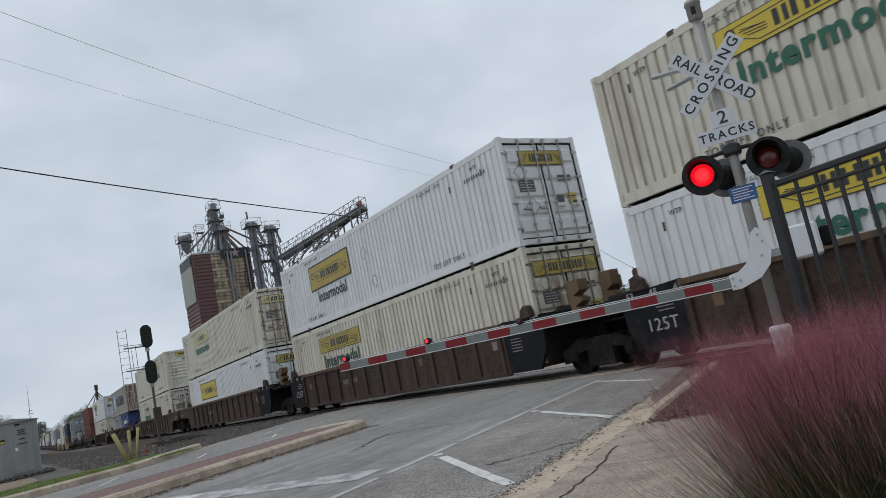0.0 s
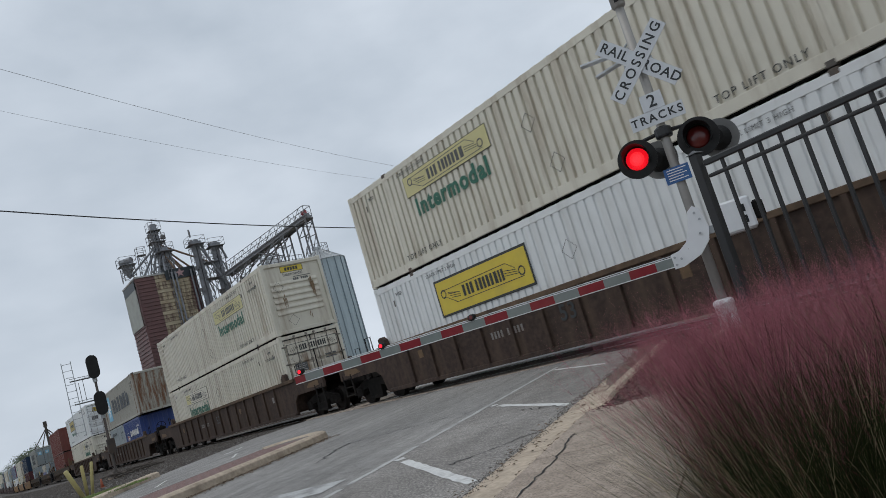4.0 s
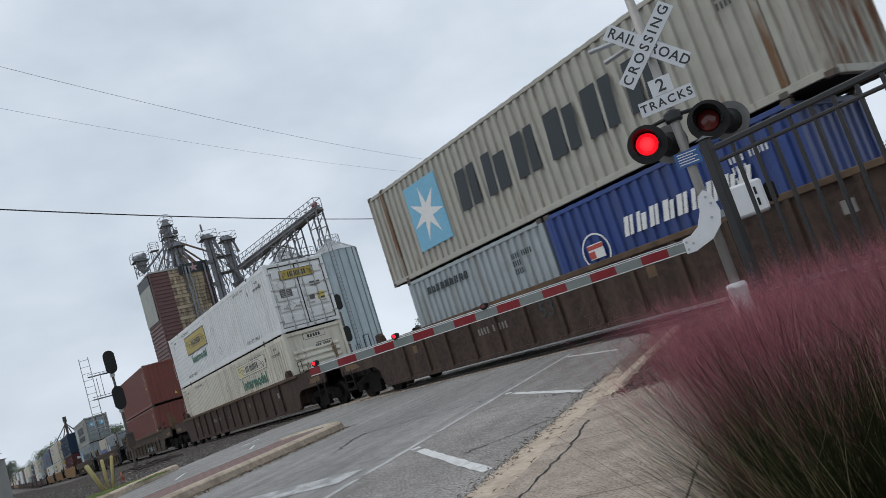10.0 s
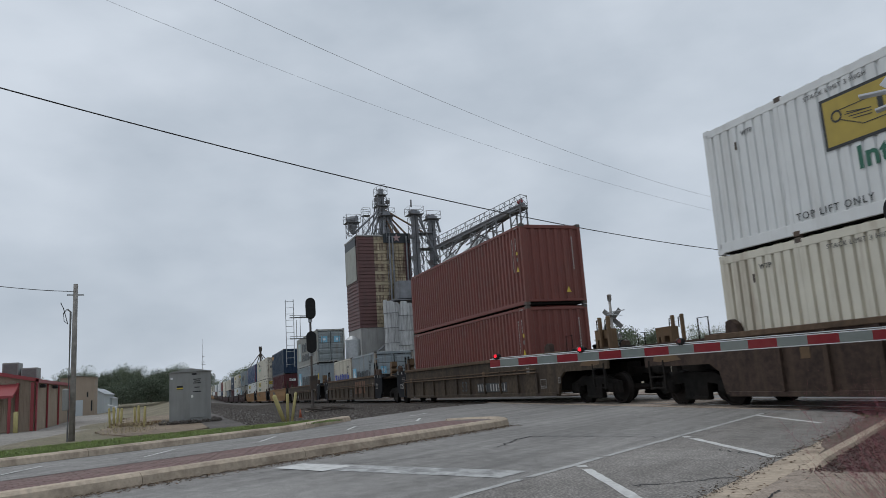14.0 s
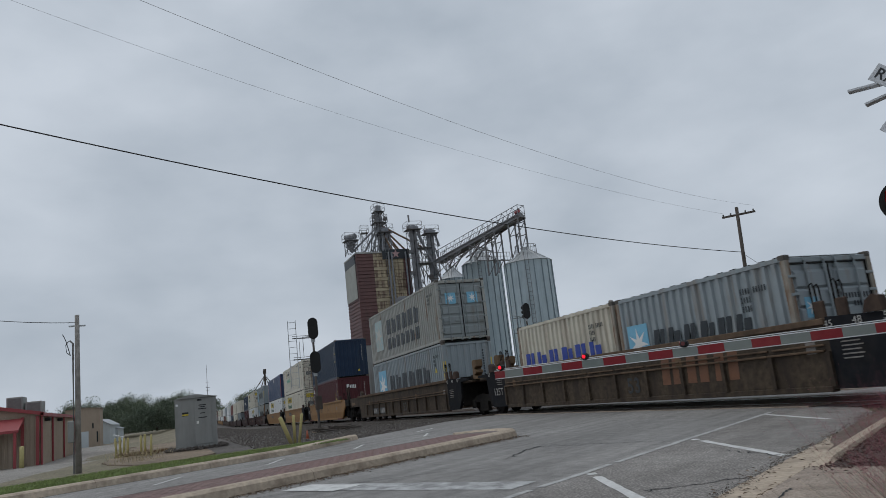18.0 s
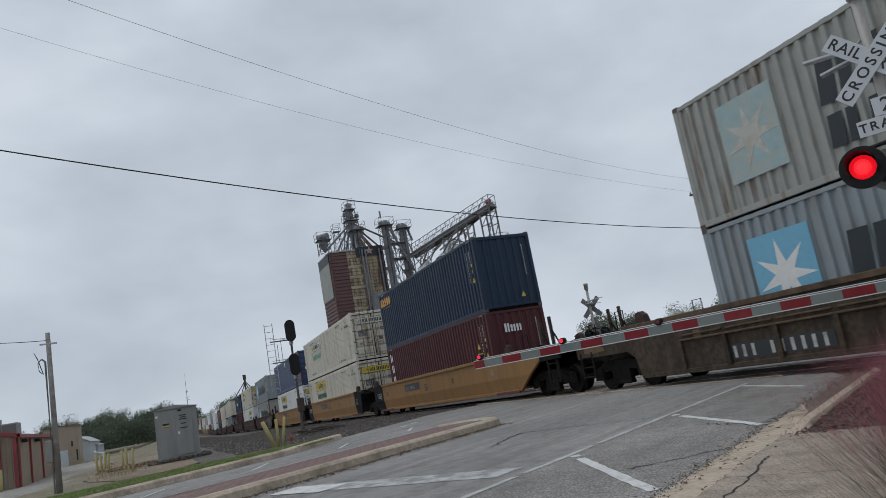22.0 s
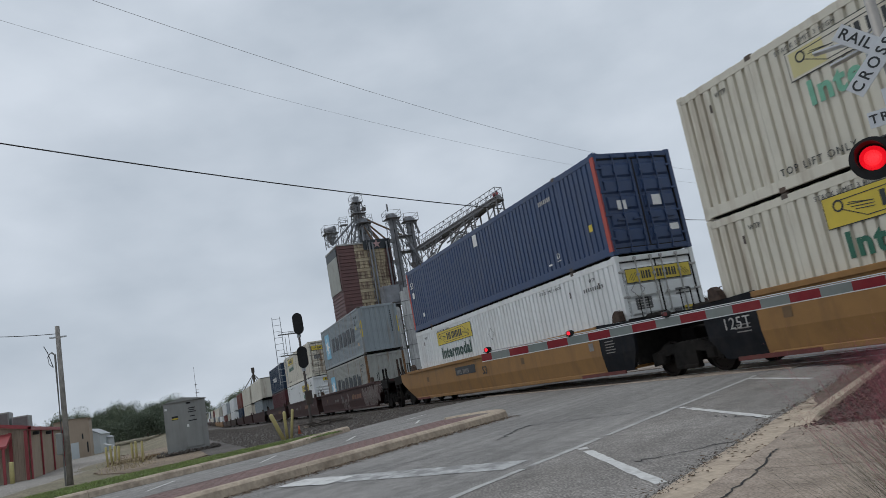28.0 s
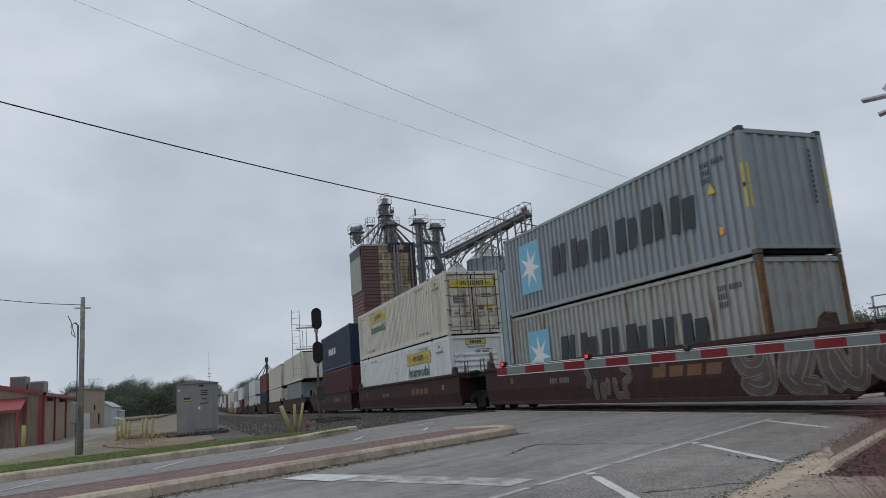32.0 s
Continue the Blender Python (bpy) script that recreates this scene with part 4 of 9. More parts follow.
painted("lane_line", -14, 0.0, 8.75, -0.05, 0.10, mat="lane_paint")
for s in (1.34, 4.45):
    painted("stall_line", s, 0.06, s - 2.12, 1.85, 0.11)
painted("stall_line", 8.2, 0.02, 6.5, 1.42, 0.11)
painted("stall_line", -1.8, 0.06, -3.9, 1.85, 0.11)
painted("stop_line", 0.50, -3.95, 0.46, -2.9, 0.50, "bright end of the worn white stop line", z=0.008)
painted("stop_line", 0.56, -4.0, 0.56, -0.3, 0.52, "faded white stop line across the lane", mat="faded_line")
for k in range(7):
    s = 0.9 + 2.45 * (k - 3)
    painted("far_stall_line", s, -8.40, s + 1.0, -9.15, 0.075)
painted("edge_dash", 10.2, -10.4, 11.3, -10.7, 0.12)

# sealed cracks and patches in the asphalt
rng = random.Random(4)


def crack(s0, n0, s1, n1, w, name="crack"):
    g = Geo()
    k = 14
    pts = []
    for i in range(k + 1):
        f = i / k
        p = road_pt(s0 + (s1 - s0) * f, n0 + (n1 - n0) * f) + Vector((rng.uniform(-0.06, 0.06), rng.uniform(-0.06, 0.06), 0))
        pts.append(p)
    for a, b in zip(pts, pts[1:]):
        d = (b - a).normalized()
        q = Vector((-d.y, d.x, 0)) * w * rng.uniform(0.3, 0.8)
        g.add([(*(a - q).xy, 0.0042), (*(b - q).xy, 0.0042), (*(b + q).xy, 0.0042), (*(a + q).xy, 0.0042)], [(0, 1, 2, 3)])
    return tagged(part(name, g, M["tar"]), "thin dark crack in the asphalt", "crack", kind="structure")


crack(2.97, -2.14, 3.93, -2.50, 0.020)
crack(3.93, -2.50, 4.42, -2.52, 0.030)
crack(4.42, -2.52, 4.40, -1.40, 0.020)
crack(4.40, -1.40, 4.38, -0.34, 0.012)
crack(-0.6, -4.2, 1.8, -2.4, 0.016)
crack(2.4, 1.75, 3.0, 1.0, 0.014)
crack(7.3, 1.9, 8.0, 0.9, 0.018)
crack(9.3, -4, 9.6, 2.0, 0.016)
crack(0.9, 1.9, 0.2, 1.2, 0.016)

def slab_crack(pts, w):
    """A thin uneven dark crack through the sidewalk's slabs."""
    rg = random.Random(int(pts[0][0] * 100))
    ps = []
    for a, b in zip(pts, pts[1:]):
        ps += [(a[0] + (b[0] - a[0]) * k / 7 + rg.uniform(-0.022, 0.022), a[1] + (b[1] - a[1]) * k / 7 + rg.uniform(-0.022, 0.022)) for k in range(7)]
    g = Geo()
    vs = []
    for i, (x, y) in enumerate(ps):
        ww = w * rg.uniform(0.35, 1.0)
        vs += [(x - ww / 2, y - ww / 3, 0.0335), (x + ww / 2, y + ww / 3, 0.0335)]
    g.add(vs, [(2 * i, 2 * i + 1, 2 * i + 3, 2 * i + 2) for i in range(len(ps) - 1)])
    return tagged(part("crack", g, M["tar"]), "thin dark crack in the sidewalk concrete", "crack", kind="structure")



slab_crack([(-4.55, 4.42), (-4.46, 4.27), (-4.05, 3.68), (-3.79, 3.22), (-3.54, 2.8), (-3.3, 2.35)], 0.019)
slab_crack([(-4.05, 3.68), (-3.79, 3.98), (-3.52, 4.25)], 0.012)
slab_crack([(-3.27, 2.8), (-2.93, 3.07), (-2.6, 3.3)], 0.011)

# sidewalk slabs
g_slabs = []
for i in range(11):
    s = -14.28 + 1.52 * i
    s1 = min(s + 1.508, 1.24)
    if s1 - s < 0.1:
        continue
    wide = 2.5
    for j in range(2):
        a, b = 2.32 + wide * j / 2, 2.32 + wide * (j + 1) / 2 - 0.012
        ring = ring_rd([(s, a), (s1, a), (s1 - (0.12 if s1 > 1.2 else 0) * j, b), (s, b)])[::-1]
        part("slab", Geo().prism([(p.x, p.y) for p in ring], 0.03, pose(0, 0, 0.0)), M["concrete"], side)

# kerbs: rounded profile, one stone after another
def kerb_run(name, pts, w, h, label, closed=False, mat="kerb", seg=2.4):
    run = thing(name, label, "kerb", kind="structure")
    prof = [(0, 0.0), (0.03, h * 0.75), (0.09, h), (w - 0.06, h), (w, h - 0.05), (w, 0.0)]
    for a, b in zip(pts, pts[1:]):
        L = (b - a).length
        n = max(1, round(L / seg))
        d = (b - a) / L
        q = Vector((-d.y, d.x, 0))
        for k in range(n):
            p0, p1 = a + d * (L * k / n + 0.004), a + d * (L * (k + 1) / n - 0.004)
            g = Geo()
            m = len(prof)
            vs = [tuple(p + q * o + Vector((0, 0, z))) for p in (p0, p1) for o, z in prof]
            fs = [(i, i + 1, m + i + 1, m + i) for i in range(m - 1)] + [tuple(range(m - 1, -1, -1)), tuple(range(m, 2 * m))]
            part("kerb_stone", g.add(vs, [f[::-1] for f in fs]), M[mat], run)
    return run


def arc(s, n, r, a0, a1, k):
    return [road_pt(s + r * math.cos(radians(a0 + (a1 - a0) * i / k)), n + r * math.sin(radians(a0 + (a1 - a0) * i / k))) for i in range(k + 1)]


kerb_run("kerb_island", [road_pt(-14, -4.42), road_pt(6.3, -4.42)] + arc(6.3, -5.42, 1.0, 90, -60, 7)[1:], 0.32, 0.15, "rounded tan concrete kerb round the brick island", seg=2.4)
low_kerb = kerb_run("kerb_planting", [road_pt(1.95, 2.45), road_pt(7.3, 2.45)], 0.17, 0.07, "low worn concrete kerb beside the planting bed")
g = Geo()
prof = [(2.45, 0.0), (2.42, 0.0525), (2.36, 0.07), (2.34, 0.07), (2.28, 0.02), (2.28, 0.0)]
for k in range(5):
    g.v += [tuple(road_pt(1.95 - 0.2 * k, b, max(0.008 if k else 0.0, c * (1 - k / 4)))) for b, c in prof]
g.f += [(6 * k + i, 6 * k + i + 1, 6 * k + i + 7, 6 * k + i + 6) for k in range(4) for i in range(5)]
part("kerb_ramp", g, M["kerb"], low_kerb)
kerb_run("edge_course", [road_pt(5.9, -6.14), road_pt(-14, -6.14)], 0.10, 0.128, "dark edge course behind the brick paving", mat="tar")
kerb_run("kerb_west", [road_pt(-14, -10.1), road_pt(5.6, -10.1), road_pt(8.8, -11.4)], 0.30, 0.14, "pale concrete kerb before the grass strip")
lay("verge_path", [(-14, -13.4), (3.5, -13.4), (7.0, -12.6), (8.6, -11.6), (9.3, -12.3), (7.4, -13.5), (3.9, -14.5), (-14, -14.5)], 0.03, M["kerb"], "pale concrete path behind the grass strip", "pavement", 0.2)

# brick island
island = lay("brick_island", [(-14, -4.70), (6.3, -4.70), (6.9, -5.0), (7.0, -5.42), (6.9, -5.85), (6.3, -6.14), (-14, -6.14)], 0.118, M["mortar"], "red brick paving inside the island kerb", "pavement")
one = Geo().box(-0.098, 0.098, -0.047, 0.047, 0, 0.016, None, 0.006).mesh("brick", M["brick"])
turn = math.degrees(math.atan2(RD.y, RD.x))
count = 0
for i in range(30):
    for j in range(13):
        s, n = 0.62 + 0.208 * i + (0.104 if j % 2 else 0), -6.05 + 0.104 * j
        if count < 300 and s < 6.7 and n < -4.74 and i > 4:
            p = road_pt(s, n)
            b = new("brick", one)
            b.parent = island
            b.matrix_basis = pose(p.x, p.y, 0.112, 0, 0, turn)
            count += 1
g = Geo()
for i in range(-72, 6):
    for j in range(13):
        s, n = 0.62 + 0.208 * i + (0.104 if j % 2 else 0), -6.05 + 0.104 * j
        if n < -4.74 and i <= 4:
            p = road_pt(s, n)
            g.box(-0.098, 0.098, -0.047, 0.047, 0, 0.016, pose(p.x, p.y, 0.112, 0, 0, turn))
part("brick_field", g, M["brick"], island, kind="stuff")

# leaf litter along the kerb
g = Geo()
for i in range(3200):
    s = rng.uniform(-4, 6.6)
    n = -4.42 + abs(rng.gauss(0, 0.17))
    if rng.random() < 0.10:
        s, n = rng.uniform(-3, 7.6), 1.95 + rng.gauss(0, 0.12)
    elif rng.random() < 0.12:
        s, n = rng.uniform(-3, 5.0), 2.31 + rng.gauss(0, 0.025)
    p = road_pt(s, n, 0.006 + rng.uniform(0, 0.012))
    r = rng.uniform(0.008, 0.03)
    g.add([(-r, 0, 0), (0, -r * 0.5, 0.004), (r, 0, 0), (0, r * 0.5, 0.006)], [(0, 1, 2, 3)], Matrix.Translation(p) @ pose(0, 0, 0, rng.uniform(-20, 20), rng.uniform(-20, 20), rng.uniform(0, 360)))
tagged(part("leaf_litter", g, M["debris"]), "brown leaf litter lying along the kerbs", "litter", kind="stuff")

g = Geo()
for i in range(9000):
    s, n = rng.uniform(-0.5, 7.6), 2.40 + abs(rng.gauss(0, 0.9))
    p = road_pt(s, n, (0.008 if s > 1.2 else 0.031) + rng.uniform(0, 0.02))
    if p.y > 10.9 or (s < 1.2 and n < 5.0 and rng.random() > 0.5 * math.exp((s - 1.2) / 0.2)):
        continue
    r = rng.uniform(0.008, 0.03)
    g.add([(-r, 0, 0), (0, -r * 0.35, 0.004), (r, 0, 0), (0, r * 0.35, 0.006)], [(0, 1, 2, 3)], Matrix.Translation(p) @ pose(0, 0, 0, rng.uniform(-35, 35), rng.uniform(-35, 35), rng.uniform(0, 360)))
tagged(part("mulch_chips", g, M["chips"]), "reddish brown mulch chips and fallen pink stems", "mulch", kind="stuff")

g = Geo()
for i in range(2400):
    s_r = rng.uniform(-4.0, 7.8)
    n_r = 1.93 + 0.06 * math.sin(s_r * 2.1) * math.sin(s_r * 0.7) + rng.gauss(0, 0.05)
    p = road_pt(s_r, n_r, rng.uniform(0.0, 0.012))
    r = rng.uniform(0.003, 0.011)
    g.add([(p.x + r * rng.uniform(0.6, 1.1) * a, p.y + r * rng.uniform(0.6, 1.1) * b, p.z + r * 0.7 * c) for a, b, c in ((1, 0, 0), (0, 1, 0), (-1, 0, 0), (0, -1, 0), (0, 0, 1))], [(0, 1, 4), (1, 2, 4), (2, 3, 4), (3, 0, 4)])
tagged(part("gutter_rubble", g, M["rubble"]), "dark broken asphalt crumbs along the gutter joint", "rubble", kind="stuff")

# grass strip
strip_w = lay("grass_verge", [(-14, -10.36), (5.6, -10.36), (8.6, -11.6), (7.0, -12.6), (3.5, -13.4), (-14, -13.4)], 0.10, M["soil"], "mown green grass strip behind the kerb", "grass", 0.25)
g = Geo()
for i in range(42000):
    s = rng.uniform(-11, 7.6)
    n = rng.uniform(-13.2, -10.4)
    if s > 3.5 and n < -13.2 + (s - 3.5) * 0.32:
        continue
    p = road_pt(s, n, 0.098)
    h, a = rng.uniform(0.02, 0.055), rng.uniform(0, 6.28)
    dx, dy = 0.009 * math.cos(a), 0.012 * math.sin(a)
    lx, ly = rng.gauss(0, 0.02), rng.gauss(0, 0.02)
    g.add([(p.x - dx, p.y - dy, p.z), (p.x + dx, p.y + dy, p.z), (p.x + lx, p.y + ly, p.z + h)], [(0, 1, 2)])
part("grass", g, M["lawn"], strip_w, kind="stuff")

# loose stones in the yard and on the ballast
g = Geo()
def stone(g, p, r):
    vs = [(rng.uniform(0.6, 1.1) * r * x, rng.uniform(0.6, 1.1) * r * y, rng.uniform(0.5, 0.9) * r * z) for x, y, z in ((1, 0, 0), (-1, 0, 0), (0, 1, 0), (0, -1, 0), (0, 0, 1), (0, 0, -1))]
    g.add(vs, [(0, 2, 4), (2, 1, 4), (1, 3, 4), (3, 0, 4), (2, 0, 5), (1, 2, 5), (3, 1, 5), (0, 3, 5)], Matrix.Translation(p) @ pose(0, 0, 0, rng.uniform(0, 360), 0, rng.uniform(0, 360)))


for i in range(15000):
    f = rng.random() ** 1.8
    x = -20.0 - 60 * f
    y = rng.uniform(2.4, 11.8)
    if (x + 6.61) * 0.8675 + (y - 3.07) * 0.4975 > -11.6 - max(0.0, (y - 3.5)) * 0.22:
        continue
    if x < -26 and x > -32 and y < 2.2:
        continue
    stone(g, Vector((x, y, -0.015 + drop(x, y))), rng.uniform(0.02, 0.055) * (1 + f))
for i in range(3500):
    x, y = rng.uniform(-9, 6), rng.choice((rng.uniform(10.9, 12.0), rng.uniform(12.4, 13.5), rng.uniform(13.8, 15.5)))
    stone(g, Vector((x, y, -0.005)), rng.uniform(0.02, 0.05))
tagged(part("loose_stones", g, M["stone"]), "loose grey and brown crushed stone", "gravel", kind="stuff")

# tracks
STATIONS = [300.0, -10.0] + [-15.0 - 5 * i for i in range(18)] + [-120.0 - 20 * i for i in range(30)]


def rail_geo(y, sections):
    g = Geo()
    for a, b, c, d in sections:
        vs, fs = [], []
        for x in STATIONS:
            dy, dz, _ = bend(x)
            vs += [(x, y + dy + a, dz + c), (x, y + dy + b, dz + c), (x, y + dy + b, dz + d), (x, y + dy + a, dz + d)]
        for k in range(len(STATIONS) - 1):
            fs += [(4 * k + i, 4 * k + 4 + i, 4 * k + 4 + (i + 1) % 4, 4 * k + (i + 1) % 4) for i in range(4)]
        g.add(vs, [q[::-1] for q in fs])
    return g


for name, yc in (("track_near", TRACK), ("track_far", TRACK2)):
    tr = thing(name, "railway track with rusty rails on dark timber sleepers", "railway track", kind="structure")
    lift = 0.03
    for sy in (-0.7525, 0.7525):
        part("rail", rail_geo(yc + sy, ((-0.07, 0.07, -0.17, -0.15), (-0.01, 0.01, -0.15, -0.045), (-0.036, 0.036, -0.045, -0.007))), M["rail"], tr, m=pose(0, 0, lift))
        part("rail_head", rail_geo(yc + sy, ((-0.03, 0.03, -0.006, 0.0),)), M["railtop"], tr, "polished steel rail head", m=pose(0, 0, lift))
    tie = Geo().box(-0.115, 0.115, -1.3, 1.3, -0.12, 0.0, None, 0.015).mesh("sleeper", M["tie"])
    for i in range(150):
        x = -26.5 - 0.55 * i if i < 120 else -6.5 + 0.55 * (i - 120)
        ob = new("sleeper", tie)
        ob.parent = tr
        ob.matrix_basis = pose(x, yc + bend(x)[0], bend(x)[1], 0, 0, bend(x)[2] + rng.uniform(-1, 1))
    # crossing panels between and beside the rails
    for a, b in ((-1.45, -0.83), (-0.67, 0.67), (0.83, 1.45)):
        for k in range(6):
            x0 = -25.5 + 2.44 * k + (yc - TRACK) * -0.57
            part("crossing_panel", Geo().box(x0, x0 + 2.425, yc + a, yc + b, -0.06, 0.022, None, 0.01), M["concrete"], tr, "grey concrete crossing panel")

# ---- the train ----
def train_x(t):
    """Metres that the train has rolled at t seconds."""
    return 7.86 * t - 0.00475 * t * t


ROLLING = []


def corner_set(g, L, W, H, inset=None):
    for sx in (-1, 1):
        x = sx * (L / 2 if inset is None else inset)
        for sy in (-1, 1):
            for z in (0, H):
                a, b = sorted((x, x - sx * 0.178))
                c, d = sorted((sy * (W / 2 + 0.003), sy * (W / 2 - 0.16)))
                e, f = (0.0, 0.118) if z == 0 else (H - 0.118, H)
                yield Geo().box(a, b, c, d, e, f, None, 0.012)


BOX_CACHE = {}


def box_geo(kind, color, east):
    """Meshes of a container's parts, shared by alike containers."""
    key = (kind, color, east)
    if key in BOX_CACHE:
        return BOX_CACHE[key]
    L, W, H = {"53": (16.40, 2.66, 2.90), "45": (13.72, 2.44, 2.85), "40": (12.19, 2.44, 2.90), "20": (6.06, 2.44, 2.59)}[kind]
    mat = M[color]
    parts = []
    pitch, depth = (0.252, 0.034 if color in ("blue_box", "white_box") else 0.058) if kind == "53" else (0.278, 0.056)
    lo, hi = (0.26 if kind == "53" else 0.17), H - (0.13 if kind != "53" else 0.20)
    for sy in (-1, 1):
        if kind == "53":
            for a, b in ((-L / 2 + 0.09, -6.16), (-6.02, 6.02), (6.16, L / 2 - 0.09)):
                parts.append(("side_panel", corrugated(a, b, lo, hi, sy * (W / 2 - 0.006), depth, pitch, out=sy, shape=(0.64, 0.71, 0.93)).mesh("side_panel", mat)))
        else:
            parts.append(("side_panel", corrugated(-L / 2 + 0.12, L / 2 - 0.12, lo, hi, sy * (W / 2 - 0.012), depth, pitch, out=sy).mesh("side_panel", mat)))
        y0, y1 = sorted((sy * W / 2, sy * (W / 2 - 0.07)))
        parts.append(("top_rail", Geo().box(-L / 2 + 0.1, L / 2 - 0.1, y0, y1, hi, H - 0.035, None, 0.008).mesh("top_rail", mat)))
        parts.append(("bottom_rail", Geo().box(-L / 2 + 0.1, L / 2 - 0.1, y0, y1, 0.035, lo, None, 0.008).mesh("bottom_rail", mat)))
        posts = (L / 2, 6.16) if kind in ("53", "45") else (L / 2,)
        for px in posts:
            for sx in (-1, 1):
                w = 0.14
                a, b = sorted((sx * px, sx * (px - w)))
                c, d = sorted((sy * (W / 2 - 0.002 * (px != L / 2)), sy * (W / 2 - 0.13)))
                parts.append(("corner_post", Geo().box(a, b, c, d, 0.1, H - 0.1, None, 0.012).mesh("corner_post", M["rust_post"] if color == "pale_beige_box" and east == "wall" else M["stained_post"] if (kind == "20" and east == "doors") or color == "ivory_box" or kind == "45" else mat)))
    parts.append(("roof", corrugated(-L / 2 + 0.1, L / 2 - 0.1, -W / 2 + 0.05, W / 2 - 0.05, 0, 0.02, 0.42, pose(0, 0, H - 0.03, -90), 1).mesh("roof", mat)))
    parts.append(("underframe", Geo().box(-L / 2 + 0.12, L / 2 - 0.12, -W / 2 + 0.07, W / 2 - 0.07, 0.02, 0.12).mesh("underframe", M["black_steel"])))
    parts += [("corner_casting", g.mesh("corner_casting", mat if kind == "53" else M["castings"])) for g in corner_set(None, L, W, H)]
    if kind in ("53", "45"):
        parts += [("lifting_casting", g.mesh("lifting_casting", M["castings"])) for g in corner_set(None, L, W, H, 6.10)]
    for sx in (-1, 1):
        x = sx * L / 2
        for z0, z1, nm in ((0.03, 0.17, "sill_beam"), (H - 0.17, H - 0.03, "header_beam")) if kind in ("53", "45") else ((0.11, 0.19, "sill_beam"), (H - 0.17, H - 0.06, "header_beam")):
            a, b = sorted((x - sx * 0.01, x - sx * 0.12))
            parts.append((nm, Geo().box(a, b, -W / 2 + 0.12, W / 2 - 0.12, z0, z1, None, 0.01).mesh(nm, mat)))
        style = east if sx > 0 else ("wall" if east in ("doors", "plain") else "doors")
        if style == "doors":
            leaf = M["rusty_door"] if color == "cream_box" and sx > 0 else M["grey_door"] if color == "pale_beige_box" else mat
            for k in (-1, 1):
                y0, y1 = sorted((k * 0.022, k * (W / 2 - 0.15)))
                g = Geo().box(*sorted((x - sx * 0.06, x - sx * 0.11)), y0, y1, 0.20, H - 0.20, None, 0.01)
                for z in np.linspace(0.52, H - 0.52, 5):
                    g.add([(x - sx * 0.06, q, z + dz) for q in (y0 + 0.05, y1 - 0.05) for dz in (-0.20, 0.20)] + [(x - sx * 0.015, q, z + dz) for q in (y0 + 0.08, y1 - 0.08) for dz in (-0.14, 0.14)],
                          [f if sx > 0 else f[::-1] for f in ((4, 6, 7, 5), (0, 2, 6, 4), (1, 5, 7, 3), (0, 4, 5, 1), (2, 3, 7, 6))])
                parts.append(("door", g.mesh("door", leaf)))
                for q in (0.17, 0.70):
                    g = Geo().rod((x + sx * 0.012, k * q, 0.06), (x + sx * 0.012, k * q, H - 0.06), 0.021, 8)
                    for z in (0.07, 0.5, 1.05, 1.75, 2.3, H - 0.14):
                        g.box(*sorted((x - sx * 0.04, x + sx * 0.032)), k * q - 0.045, k * q + 0.045, z, z + 0.07)
                    g.box(*sorted((x - sx * 0.01, x + sx * 0.04)), *sorted((k * q, k * (q + 0.26))), 0.94, 0.985)
                    parts.append(("locking_rod", g.mesh("locking_rod", M["lock_rod"] if color == "cream_box" else M["pale_rod"] if color == "white_box" else leaf)))
                for z in (0.42, 1.08, 1.74, H - 0.48):
                    parts.append(("hinge", Geo().box(*sorted((x - sx * 0.05, x + sx * 0.015)), *sorted((k * (W / 2 - 0.24), k * (W / 2 - 0.02))), z, z + 0.06, None, 0.008).mesh("hinge", M["lock_rod"] if color == "cream_box" else M["pale_rod"] if color == "white_box" else leaf)))
            g = Geo().box(*sorted((x - sx * 0.055, x - sx * 0.08)), -0.022, 0.022, 0.18, H - 0.18)
            for q in (-1, 1):
                g.box(*sorted((x - sx * 0.03, x - sx * 0.08)), *sorted((q * (W / 2 - 0.15), q * (W / 2 - 0.125))), 0.18, H - 0.18)
            g.box(*sorted((x - sx * 0.03, x - sx * 0.08)), -W / 2 + 0.15, W / 2 - 0.15, H - 0.20, H - 0.172).box(*sorted((x - sx * 0.03, x - sx * 0.08)), -W / 2 + 0.15, W / 2 - 0.15, 0.172, 0.20)
            parts.append(("door_gasket", g.mesh("door_gasket", M["hood"])))
        elif style == "wall" and kind == "53":
            g = Geo().box(*sorted((x - sx * 0.08, x - sx * 0.12)), -W / 2 + 0.1, W / 2 - 0.1, 0.15, H - 0.15)
            parts.append(("front_wall", g.mesh("front_wall", mat)))
            for k in range(6):
                z, a = 0.76 + 0.24 * k, x - sx * 0.082
                g = Geo().prism([(a, z), (a + sx * 0.05, z + 0.02), (a + sx * 0.05, z + 0.07), (a, z + 0.17)][::sx], W - 0.62, pose(0, W / 2 - 0.36, 0, 90, 0, 0))
                parts.append(("wall_rib", g.mesh("wall_rib", mat)))
        else:
            g = corrugated(-W / 2 + 0.12, W / 2 - 0.12, 0.15, H - 0.15, 0, 0.045, 0.30, pose(x - sx * 0.03, 0, 0, 0, 0, sx * 90), -1)
            parts.append(("front_wall", g.mesh("front_wall", M["rusty_front"] if color == "beige_box" else mat)))
    BOX_CACHE[key] = (L, W, H, parts)
    return BOX_CACHE[key]


NEAR = {}


